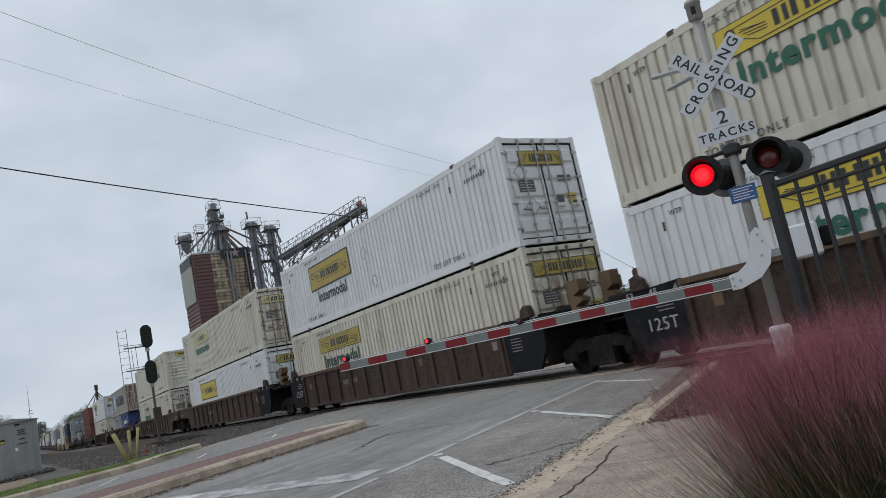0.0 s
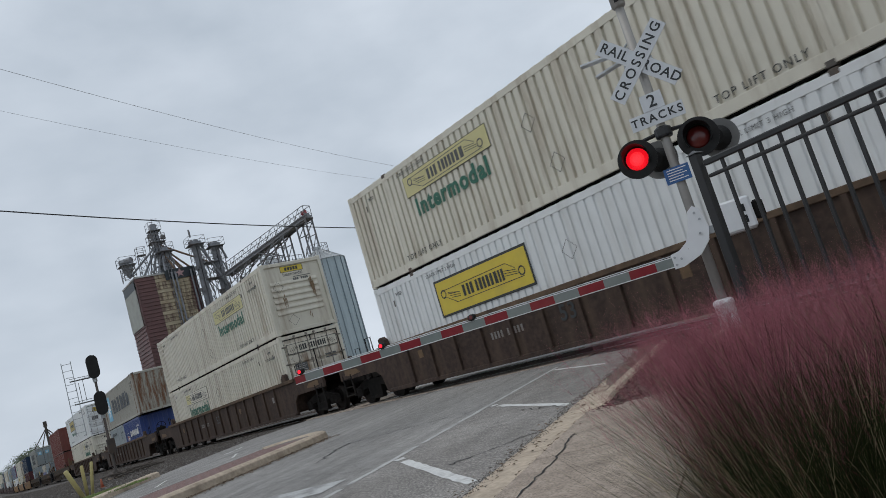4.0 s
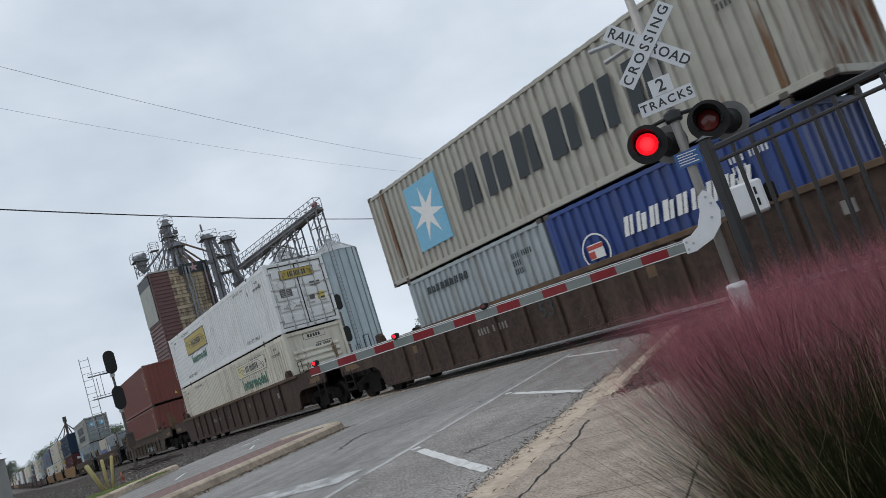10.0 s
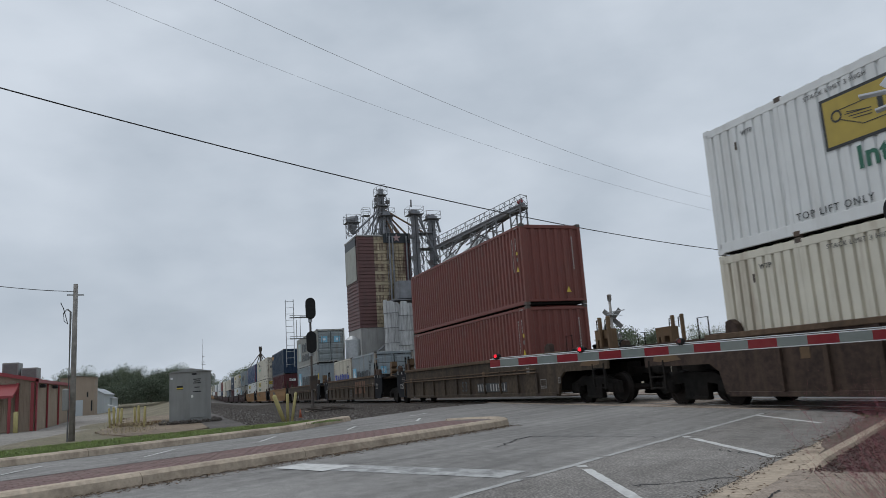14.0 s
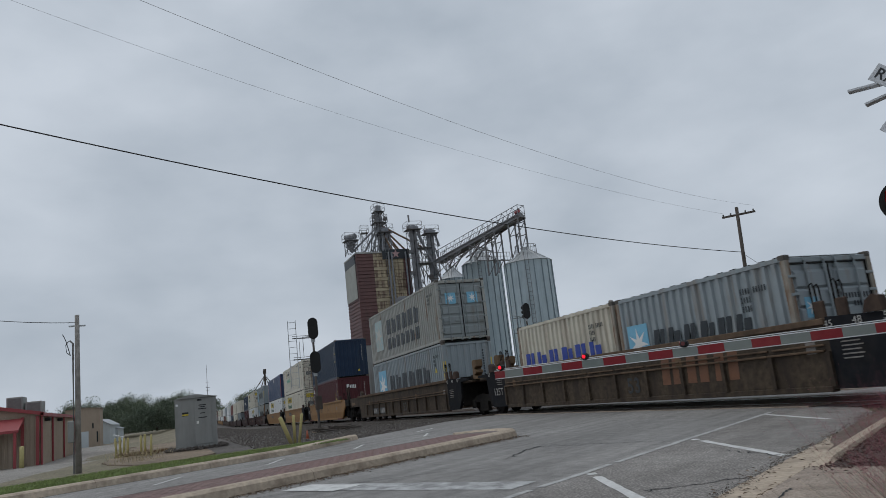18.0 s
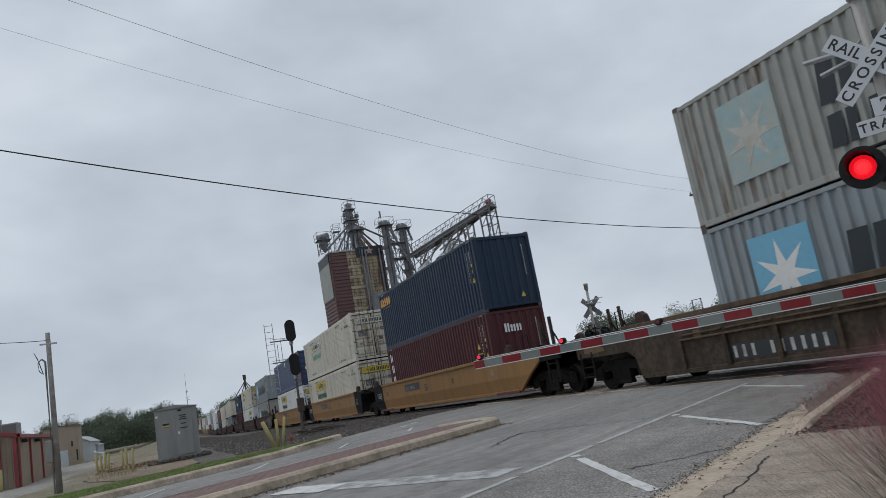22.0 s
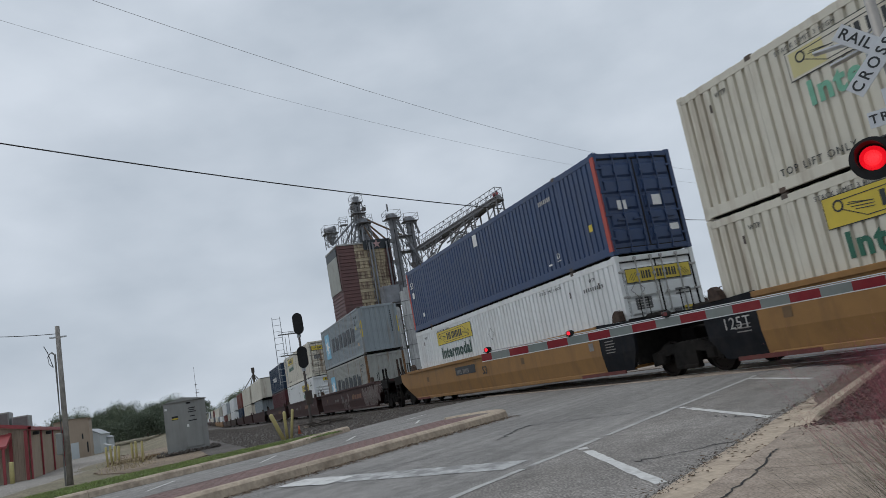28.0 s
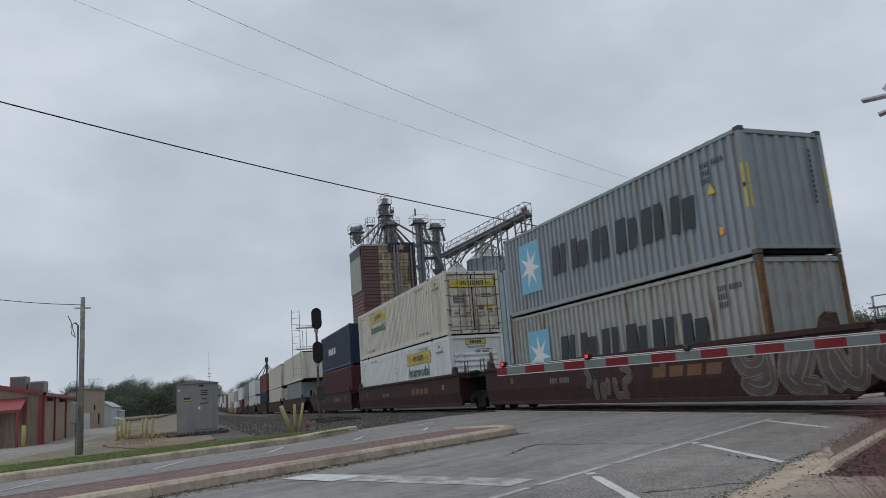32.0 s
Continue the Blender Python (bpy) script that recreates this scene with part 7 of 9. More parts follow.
def one_star_door(t, L, W, H):
    """A light blue star plate on one door leaf, number bars on the other."""
    x = L / 2 - 0.012
    end_flat(t, "logo_panel", -0.88, -0.52, 1.28, 1.70, M["sky_sign"], x)
    ring = [((0.17 if i % 2 == 0 else 0.055) * math.cos(math.pi / 2 + i * math.pi / 7), (0.17 if i % 2 == 0 else 0.055) * math.sin(math.pi / 2 + i * math.pi / 7)) for i in range(14)]
    part("logo_star", Geo().prism(ring, 0.004, FACE_EAST), M["white_ink"], t, m=pose(x + 0.006, -0.70, 1.50))
    end_flat(t, "logo_block", -0.90, -0.48, 1.16, 1.24, M["slate_ink"], x)
    for r, n in enumerate((9, 4)):
        for k in range(n):
            end_flat(t, "number_bar", 0.28 + 0.085 * k + 0.2 * r, 0.325 + 0.085 * k + 0.2 * r, 1.62 - 0.17 * r, 1.73 - 0.17 * r, M["slate_ink"], x)


container("grey 20-foot container with light blue star panel and rusted posts", "20", "grey_box", -150.9, LOW, "doors", (liner_side(-2.2, -1.6, 1.95, 0.92, 0.66, sign=0.95, sz=1.3), one_star_door))
container("ivory corrugated 20-foot container with large blue lettering blocks", "20", "ivory_box", -157.1, LOW, "wall",
          (lambda t, L, W, H: word_blocks(t, -2.55, 2.4, 0.85, 1.6, 6, M["blue_ink"], W, 0.0), numbers))


def two_lines(t, L, W, H):
    star_sign(t, -4.12, 1.52, 1.62, W, "faded_sky", "peeled_star")
    word_blocks(t, -2.45, 3.45, 1.38, 2.2, 6, M["slate_ink"], W, 0.10)
    word_blocks(t, -2.45, 3.4, 0.56, 1.17, 7, M["slate_ink"], W, 0.05)
    numbers(t, L, W, H)


def star_doors(t, L, W, H):
    for cy in (-0.55, 0.55):
        end_flat(t, "logo_panel", cy - 0.26, cy + 0.26, 1.75, 2.27, M["sky_sign"], L / 2 - 0.012)
        g = Geo()
        ring = [((0.22 if i % 2 == 0 else 0.07) * math.cos(math.pi / 2 + i * math.pi / 7), (0.22 if i % 2 == 0 else 0.07) * math.sin(math.pi / 2 + i * math.pi / 7)) for i in range(14)]
        part("logo_star", g.prism(ring, 0.004, FACE_EAST), M["white_ink"], t, m=pose(L / 2 - 0.004, cy, 2.01))


GREY40 = "grey 40-foot container with light blue star panel and dark blocks"
container("pale beige 40-foot container with light blue star panel and dark blocks", "40", "pale_beige_box", -170.74, TOP - 0.03, "doors", (two_lines, star_doors))
container(GREY40, "40", "grey_box", -170.74, LOW, "wall", (liner_side(-4.15, -2.75, 4.25, 1.0, 0.98, sign=1.65, sz=1.5), post_stripes,))
container("navy corrugated 40-foot container with orange lettering blocks", "40", "navy_box", -194.44, TOP - 0.08, "wall",
          (lambda t, L, W, H: (word_blocks(t, -5.82, -4.25, 2.2, 2.58, 5, M["orange_ink"], W, 0.03), flat(t, "logo_line", -5.5, -4.35, 2.07, 2.10, M["grey_mark"], -W / 2 - 0.004)), labels_end()))


def wine_marks(t, L, W, H):
    """A short brand word set upright, as plain blocks, and a yellow caution sign."""
    for k in range(3):
        z = 2.18 - 0.56 * k
        for u0, u1 in ((0.0, 0.13), (0.21, 0.32)):
            flat(t, "logo_block", -5.66 + u0, -5.66 + u1, z, z + 0.38 - 0.10 * (u0 > 0) * (k == 0), M["white_ink"], -W / 2 - 0.004)
        for u0, u1 in ((0.0, 0.09), (0.13, 0.20)):
            end_flat(t, "logo_block", -0.55 + 0.25 * k + u0, -0.55 + 0.25 * k + u1, 2.02, 2.34 - 0.06 * (k > 0), M["white_ink"], L / 2 - 0.005)
    sign = flat(t, "caution_sign", 4.83, 5.25, 1.17, 1.44, M["yellow_sign"], -W / 2 - 0.004)
    ob = part("lettering", letters("CAUTION", 0.11, M["dark_ink"], 0.001, 1.0, 0.002), None, sign)
    ob.matrix_basis = pose(5.04, -W / 2 - 0.011, 1.36) @ FACE_SOUTH
    part("text_bar", Geo().box(4.87, 5.21, -W / 2 - 0.012, -W / 2 - 0.009, 1.21, 1.26), M["dark_ink"], sign)
    part("warning_label", Geo().prism([(-0.12, 0), (0.12, 0), (0, 0.22)], 0.004, FACE_SOUTH), M["yellow_sign"], t, m=pose(5.04, -W / 2 - 0.003, 1.60))


container("wine-red corrugated 40-foot container with white lettering blocks", "40", "wine_box", -194.44, LOW, "wall", (wine_marks, labels_end()))
container(CREAM53, "53", "cream_box", -212.25, TOP, "doors", (carrier_side("outline", -3.3, 2.2, "faded_green"), carrier_end("cream_box")))
container(CREAM53, "53", "cream_box", -212.25, LOW, "doors", (carrier_side("yellow", -3.38, 2.25), carrier_end()))


def blue53(t, L, W, H):
    words(t, "53", 0.42, M["white_ink"], -L / 2 + 0.58, 2.12, W)
    flat(t, "white_plate", -L / 2 + 0.48, -L / 2 + 0.74, 1.52, 1.80, M["white_ink"], -W / 2 - 0.004)
    flat(t, "white_plate", -0.20, 0.14, 2.24, 2.68, M["white_ink"], -W / 2 - 0.004)
    flat(t, "small_label", L / 2 - 0.85, L / 2 - 0.68, 0.86, 1.06, M["yellow_sign"], -W / 2 - 0.004)
    flat(t, "marking_bar", 4.86, 5.06, 0.41, 0.46, M["white_ink"], -W / 2 - 0.004)
    words(t, "D", 0.24, M["white_ink"], 5.5, 0.60, W)
    flat(t, "marking_bar", 5.40, 5.62, 0.45, 0.47, M["white_ink"], -W / 2 - 0.004)
    flat(t, "marking_bar", -6.75, -6.55, 0.55, 0.72, M["white_ink"], -W / 2 - 0.004)
    for k in range(7):
        flat(t, "number_bar", 4.95 + 0.11 * k, 5.02 + 0.11 * k, 2.30, 2.44, M["pale_ink"], -W / 2 - 0.004)
    for sx in (-1, 1):
        a, b = sorted((sx * L / 2, sx * (L / 2 - 0.15)))
        part("red_post_strip", Geo().box(a, b, -W / 2 - 0.005, -W / 2 + 0.05, 0.12, H - 0.12), M["red_ink"], t)
    for y0, z0, w, h in ((-0.85, 1.25, 0.30, 0.26), (0.35, 1.3, 0.3, 0.3), (0.7, 0.55, 0.35, 0.18)):
        end_flat(t, "white_plate", y0, y0 + w, z0, z0 + h, M["white_ink"], L / 2 - 0.012)


container("dark blue corrugated 53-foot container with red end posts", "53", "blue_box", -232.2, TOP, "doors", (blue53,))
container(WHITE53, "53", "white_box", -232.2, LOW, "doors", (carrier_side("yellow", -3.66, 2.28, "dark_green"), carrier_end()))
container(GREY40, "40", "grey_box", -258.4, TOP, "wall", (liner_side(-4.15, -2.65, 4.65, 1.0, 0.92, sign=1.65, sz=1.55), post_stripes))
container("rust-streaked pale beige 40-foot container with light blue star panel", "40", "pale_beige_box", -258.4, LOW, "wall", (liner_side(-4.05, -2.65, 4.5, 0.95, 0.97, sign=1.6, sz=1.42),))
container(CREAM53, "53", "cream_box", -276.6, TOP, "doors", (carrier_side("yellow", -3.38, 2.25), carrier_end()))
container(CREAM53, "53", "white_box", -276.6, LOW, "wall", (carrier_side("yellow", 3.75, 2.2), plate_end()))
container("navy corrugated 40-foot container with white lettering blocks", "40", "navy_box", -296.6, TOP, "wall",
          (lambda t, L, W, H: word_blocks(t, -2.6, 0.6, 1.2, 1.7, 4, M["white_ink"], W, 0.04),))
container("red corrugated 40-foot container", "40", "wine_box", -296.6, LOW, "wall", ())
# the long tail of the train
tail = [("53", "cream_box", CREAM53), ("53", "cream_box", CREAM53), ("40", "maroon_box", "brown-red corrugated 40-foot container"), ("53", "white_box", WHITE53),
        ("40", "grey_box", "grey corrugated 40-foot container"), ("53", "cream_box", CREAM53), ("40", "navy_box", "navy corrugated 40-foot container"), ("53", "white_box", WHITE53),
        ("40", "beige_box", "weathered grey 40-foot container")]
k = 0
for col, lab, ends, _, _ in UNITS[7:]:
    for i in range(3):
        mid = (ends[i] + ends[i + 1]) / 2
        for z, off in ((LOW, 4), (TOP, 0)):
            kind, color, label = tail[(k + off + (k // 5) * 2) % len(tail)]
            half_l = 8.2 if kind == "53" else 6.095
            container(label, kind, color, mid + half_l, z, "doors" if k % 2 else "wall", (), True)
        k += 1

# ---- crossing signal and gate ----
MAST = pose(-5.68, 8.83, 0, 0, 0, 29.83)          # local -y faces the traffic, local x runs across the road


def disc(r, y0, y1, n=24, r2=None):
    return Geo().rod((0, y0, 0), (0, y1, 0), r, n, r2)


def flasher(owner, x, z, face, lit):
    """A lamp on a round black background, with its visor. face: -1 towards the traffic, 1 away."""
    m = pose(x, -0.16, z) if face < 0 else pose(x + 0.24, 0.30, z - 0.04, 0, 0, 165)
    bg = part("background_disc", disc(0.272, -0.012, 0.012, 32), M["hood" if face < 0 else "grey_pole"], owner, m=m)
    part("lamp_housing", Geo().rod((0, 0.012, 0), (0, 0.20, 0), 0.175, 20, 0.12), M["hood"], bg)
    rim = Geo()
    n = 18
    vs, fs = [], []
    for k in range(n + 1):                        # visor: an open half tube
        a = radians(-35 + 250 * k / n)
        for r, y0, y1 in ((0.178, -0.012, -0.30 if 30 < math.degrees(a) < 150 else -0.20),):
            vs += [(r * math.cos(a), y0, r * math.sin(a)), (r * math.cos(a), y1, r * math.sin(a)), ((r + 0.006) * math.cos(a), y0, (r + 0.006) * math.sin(a)), ((r + 0.006) * math.cos(a), y1, (r + 0.006) * math.sin(a))]
    for k in range(n):
        a, b = 4 * k, 4 * k + 4
        fs += [(a, b, b + 1, a + 1), (a + 2, a + 3, b + 3, b + 2), (a + 1, b + 1, b + 3, a + 3)]
    part("visor", rim.add(vs, fs), M["hood"], bg)
    lens = Geo().lathe([(0.155, 0.0), (0.13, 0.016), (0.08, 0.028), (0.0, 0.034)], 24, pose(0, -0.014, 0, 90, 0, 0))
    part("lens", lens, M["lamp_on" if lit else "lamp_off"], bg, "glowing red lens" if lit else "unlit dark red lens", smooth=True)
    if lit:
        part("lamp_centre", Geo().lathe([(0.10, 0.024), (0.06, 0.034), (0.0, 0.038)], 20, pose(0, -0.014, 0, 90, 0, 0)), M["lamp_hot"], bg, smooth=True)
    return bg


def crossbuck(owner, y, z, turn=0.0, readable=True, off=Vector((0, 0, 0))):
    sign = []
    base = pose(off.x, off.y, z, 0, 0, turn)
    for k, ang in ((0, -44.5), (1, 44.5)):
        m = base @ pose(0, y - 0.012 * k, 0) @ pose(0, 0, 0, 0, -ang, 0)
        b = part("sign_blade", Geo().box(-0.61, 0.61, -0.004, 0.004, -0.1145, 0.1145, None, 0.003), M["sign_white" if readable else "cabinet"], owner, m=m)
        if readable:
            for text, x in ((("RAIL", -0.36), ("ROAD", 0.35)) if k == 0 else (("CROSSING", 0.0),)):
                ob = part("lettering", letters(text, 0.192, M["dark_ink"], 0.001, 1.12 if k == 0 else 1.36, 0.003), None, b)
                ob.matrix_basis = pose(x, -0.006, 0.0) @ FACE_SOUTH
        sign.append(b)
    return sign


def crossing_signal(m, readable=True, lit=True, gate=True):
    sg = thing("crossing_signal", "aluminium railroad crossing signal with crossbuck, red lamps and gate" if readable else "railroad crossing signal beyond the tracks with crossbuck signs", "crossing signal", m)
    part("mast", Geo().lathe([(0.068, 0.1), (0.064, 2.6), (0.062, 4.95)], 16), M["alu"], sg, smooth=True)
    part("mast_collar", Geo().lathe([(0.135, 0.14), (0.14, 0.2), (0.128, 0.30), (0.132, 0.50), (0.14, 0.51), (0.135, 0.555), (0.11, 0.58), (0.072, 0.585)], 16), M["white_metal"], sg, "chipped white cast base collar", smooth=True)
    part("foundation", Geo().box(-0.28, 0.28, -0.28, 0.28, -0.1, 0.17, None, 0.03), M["kerb"], sg)
    part("bell", Geo().lathe([(0.07, 4.9), (0.10, 4.93), (0.10, 5.13), (0.115, 5.14), (0.10, 5.20), (0.0, 5.22)], 18), M["alu"], sg, "grey bell on top of the mast", smooth=True)
    part("bell_slot", Geo().box(-0.03, 0.03, -0.112, -0.09, 4.97, 5.08), M["hood"], sg)
    crossbuck(sg, -0.11, 4.04, 0, readable)
    back = part("sign_arm", Geo().rod((-0.02, 0.05, 4.42), (-0.30, 0.16, 4.27), 0.018, 8).rod((-0.02, 0.05, 4.34), (-0.28, 0.16, 4.21), 0.018, 8), M["galv"], sg)
    for ang, x0, x1, z in ((3.0, -0.79, 0.1, 4.34), (-10.0, -0.64, 0.1, 4.25)):
        part("rear_sign_blade", Geo().box(x0, x1, 0.10, 0.24, -0.016, 0.016, pose(0, 0, z, 0, ang, 0), 0.004), M["sign_white"], back, "edge of the rear crossing sign")
    part("sign_clamp", Geo().box(-0.2, 0.2, -0.10, -0.06, 4.02, 4.06).box(-0.08, 0.08, -0.11, 0.08, 4.16, 4.21), M["galv"], sg)
    n2 = part("count_sign", Geo().box(-0.15, 0.15, -0.118, -0.11, 3.32, 3.56, None, 0.003), M["sign_white" if readable else "cabinet"], sg)
    t2 = part("tracks_sign", Geo().box(-0.37, 0.37, -0.118, -0.11, 3.11, 3.318, None, 0.003), M["sign_white" if readable else "cabinet"], sg)
    if readable:
        for text, size, z, p in (("2", 0.25, 3.44, n2), ("TRACKS", 0.16, 3.213, t2)):
            ob = part("lettering", letters(text, size, M["dark_ink"], 0.001, 1.3, 0.003), None, p)
            ob.matrix_basis = pose(0, -0.121, z) @ FACE_SOUTH
    # lamp arm
    part("lamp_crossarm", Geo().line([(-0.38, 0, 2.80), (-0.34, 0, 2.98), (-0.1, 0, 3.0), (0.1, 0, 3.0), (0.34, 0, 2.98), (0.38, 0, 2.80)], 0.03, 8), M["black_paint"], sg)
    part("junction_box", Geo().lathe([(0.11, 2.92), (0.12, 2.95), (0.12, 3.05), (0.08, 3.08)], 14), M["black_paint"], sg)
    for x, f in ((-0.43, -1), (0.41, -1), (-0.43, 1), (0.41, 1)):
        flasher(sg, x, 2.74, f, lit and x < 0 and f < 0)
    plate = part("notice_plate", Geo().box(-0.17, 0.17, -0.085, -0.08, 2.26, 2.48, None, 0.002), M["blue_plate"], sg, "blue notice plate with white lines")
    if readable:
        for k in range(5):
            part("notice_line", Geo().box(-0.13, 0.13 - 0.05 * (k % 2), -0.088, -0.086, 2.44 - 0.036 * k, 2.452 - 0.036 * k), M["white_ink"], plate)
    if not gate:
        return sg
    # gate mechanism, arm bracket and arm
    part("gate_mechanism", Geo().box(0.30, 0.74, -0.16, 0.30, 1.36, 1.80, None, 0.03), M["white_metal"], sg, "white enamelled gate machine box")
    part("machine_bracket", Geo().box(-0.09, 0.31, -0.10, 0.10, 1.46, 1.56), M["galv"], sg)
    for z in (1.45, 1.6):
        part("machine_slot", Geo().box(0.62, 0.65, -0.166, -0.155, z, z + 0.10), M["hood"], sg)
    ring = [(-0.42, 1.14), (-0.30, 1.14), (-0.04, 1.23), (0.11, 1.38), (0.16, 1.56), (0.11, 1.82), (0.04, 1.88), (-0.04, 1.82), (-0.09, 1.62), (-0.18, 1.44), (-0.30, 1.36), (-0.42, 1.34)]
    br = part("arm_bracket", Geo().prism(ring, 0.05, pose(0, -0.22, 0, 90, 0, 0)), M["white_metal"], sg, "curved white gate arm bracket")
    for x, z in ((-0.38, 1.19), (-0.38, 1.29), (0.04, 1.78), (0.08, 1.68), (0.03, 1.50), (-0.30, 1.25)):
        part("bolt", Geo().rod((x, -0.29, z), (x, -0.27, z), 0.018, 6), M["galv"], br)
    part("counterweight", Geo().box(0.74, 0.88, 0.0, 0.2, 1.46, 1.72, None, 0.03), M["black_steel"], sg)
    arm = part("gate_arm", Geo().box(-6.82, -0.30, -0.262, -0.228, 1.165, 1.31, None, 0.006), M["white_metal"], sg, "lowered gate arm with red and silver stripes")
    for k in range(18):
        x0, x1 = max(-6.815, -6.975 + 0.372 * k), min(-6.975 + 0.372 * (k + 1), -0.34)
        if x1 - x0 > 0.05:
            part("stripe", Geo().box(x0, x1, -0.267, -0.263, 1.178, 1.297), M["red_refl" if k % 2 == 0 else "white_refl"], arm)
    part("arm_edge", Geo().box(-6.818, -0.34, -0.2665, -0.2628, 1.166, 1.176), M["white_metal"], arm)
    part("arm_edge", Geo().box(-6.818, -0.34, -0.2665, -0.2628, 1.299, 1.309), M["white_metal"], arm)
    part("arm_wire", Geo().line([(-6.78, -0.245, 1.325), (-0.34, -0.245, 1.325)], 0.008), M["galv"], arm)
    for x, on in ((-6.67, True), (-5.05, True), (-3.44, False)):
        lp = part("arm_lamp", Geo().box(x - 0.05, x + 0.05, -0.30, -0.19, 1.30, 1.40, None, 0.02), M["hood"], arm)
        part("lamp_lens", Geo().rod((x, -0.306, 1.355), (x, -0.30, 1.355), 0.030, 12), M["led" if on and lit else "lamp_off"], lp, "small glowing red lamp" if on and lit else "")
        part("lamp_lens", Geo().rod((x - 0.062, -0.245, 1.355), (x - 0.05, -0.245, 1.355), 0.038, 12), M["lamp_off"], lp)
    return sg


crossing_signal(MAST)
crossing_signal(pose(-29.2, 19.9, -0.74, 0, 0, 209.83), readable=False, lit=True, gate=False)

# ---- black railing ----
fence = thing("railing", "black steel picket railing beside the sidewalk", "railing", pose(-2.36, 3.95, 0, 0, 0, -3))
for x in (0.0, 2.42, 4.84):
    p = part("post", Geo().box(x - 0.029, x + 0.029, -0.029, 0.029, -0.05, 1.68, None, 0.006), M["black_paint"], fence)
    part("post_cap", Geo().add([(x - 0.038, -0.038, 1.68), (x + 0.038, -0.038, 1.68), (x + 0.038, 0.038, 1.68), (x - 0.038, 0.038, 1.68), (x, 0, 1.705)], [(3, 2, 1, 0), (0, 1, 4), (1, 2, 4), (2, 3, 4), (3, 0, 4)]), M["black_paint"], p)
for z0, z1, w in ((1.59, 1.625, 0.018), (1.515, 1.537, 0.012), (0.12, 0.155, 0.02)):
    for x in (0.045, 2.465):
        part("rail", Geo().box(x, x + 2.33, -w, w, z0, z1, None, 0.006), M["black_paint"], fence)
pk = Geo().box(-0.0095, 0.0095, -0.0095, 0.0095, 0.06, 1.60, None, 0.002).mesh("picket", M["black_paint"])
for i in range(38):
    x = 0.16 + 0.122 * i
    if abs(x - 2.42) > 0.06:
        part("picket", pk, None, fence, m=pose(x, 0, 0))

# ---- signals, cabinet, bollards, poles ----
def rail_signal(x, y, z0, heads, side, ladder=True):
    """A mast with hooded signal heads that face west or east, a ladder and a platform."""
    sg = thing("railway_signal", "grey railway signal mast with two black hooded heads and ladder", "railway signal", pose(x, y, z0))
    top = max(heads) + 0.3
    part("mast", Geo().lathe([(0.09, 0), (0.08, 0.3), (0.055, 0.32), (0.048, top)], 12), M["signal_mast"], sg, smooth=True)
    part("base", Geo().box(-0.3, 0.3, -0.3, 0.3, -0.2, 0.12, None, 0.03), M["kerb"], sg)
    for z in heads:
        ring = []
        for k in range(24):
            a = 2 * math.pi * k / 24
            w = 0.23
            ring.append((w * math.cos(a), 0.24 * (1 if math.sin(a) > 0 else -1) + 0.25 * math.sin(a)))
        h = part("signal_head", Geo().prism(ring, 0.05, pose(0.12, 0, z) @ FACE_EAST), M["hood"], sg, smooth=False)
        part("head_housing", Geo().box(-0.10, 0.12, -0.17, 0.17, z - 0.42, z + 0.42, None, 0.06), M["hood"], h)
        for k in (-0.28, 0, 0.28):
            part("lens_hood", Geo().rod((-0.12, 0, z + k), (-0.36, 0, z + k - 0.02), 0.10, 14, 0.115, caps=False), M["hood"], h)
        part("head_bracket", Geo().rod((-0.02, 0, z - 0.62), (-0.02, 0, z - 0.42), 0.09, 10), M["galv"], sg)
    if ladder:
        lx, ly = 0.15, side * 0.95
        g = Geo()
        for k in (-0.17, 0.17):
            g.line([(lx + k * 0.2, ly + k, heads[1] - 2.6), (lx + k * 0.2, ly + k, heads[1] + 0.42)], 0.016)
        for k in range(11):
            z = heads[1] - 2.47 + 0.28 * k
            g.line([(lx - 0.034, ly - 0.17, z), (lx + 0.034, ly + 0.17, z)], 0.011)
        part("ladder", g, M["galv"], sg)
        for z in (heads[1] - 0.4, heads[1] - 1.35):
            g = Geo().line([(0, 0, z), (lx, ly, z)], 0.03)
            g.line([(0, 0, z + 0.1), (lx, ly, z + 0.1)], 0.012)
            part("platform_arm", g, M["grey_pole"], sg)
        part("handrail", Geo().line([(0.08, ly * 0.5, heads[1] - 1.3), (0.08, ly * 0.5, heads[1] - 0.35), (0.08, ly * 0.2, heads[1] - 0.35)], 0.012), M["grey_pole"], sg)
        part("handrail", Geo().line([(-0.08, ly * 0.65, heads[1] - 1.3), (-0.08, ly * 0.65, heads[1] - 0.5)], 0.012), M["grey_pole"], sg)
    return sg


rail_signal(-32.9, 6.25, -0.1, (3.10, 4.63), -1)
rail_signal(-39.9, 20.9, -0.1, (3.45, 5.5), -1, True)
part("lower_cable_box", Geo().box(-32.75, -32.55, 6.1, 6.4, 0.9, 1.5, None, 0.02), M["signal_mast"], bpy.data.objects["railway_signal"], m=pose(32.9, -6.25, 0.1))

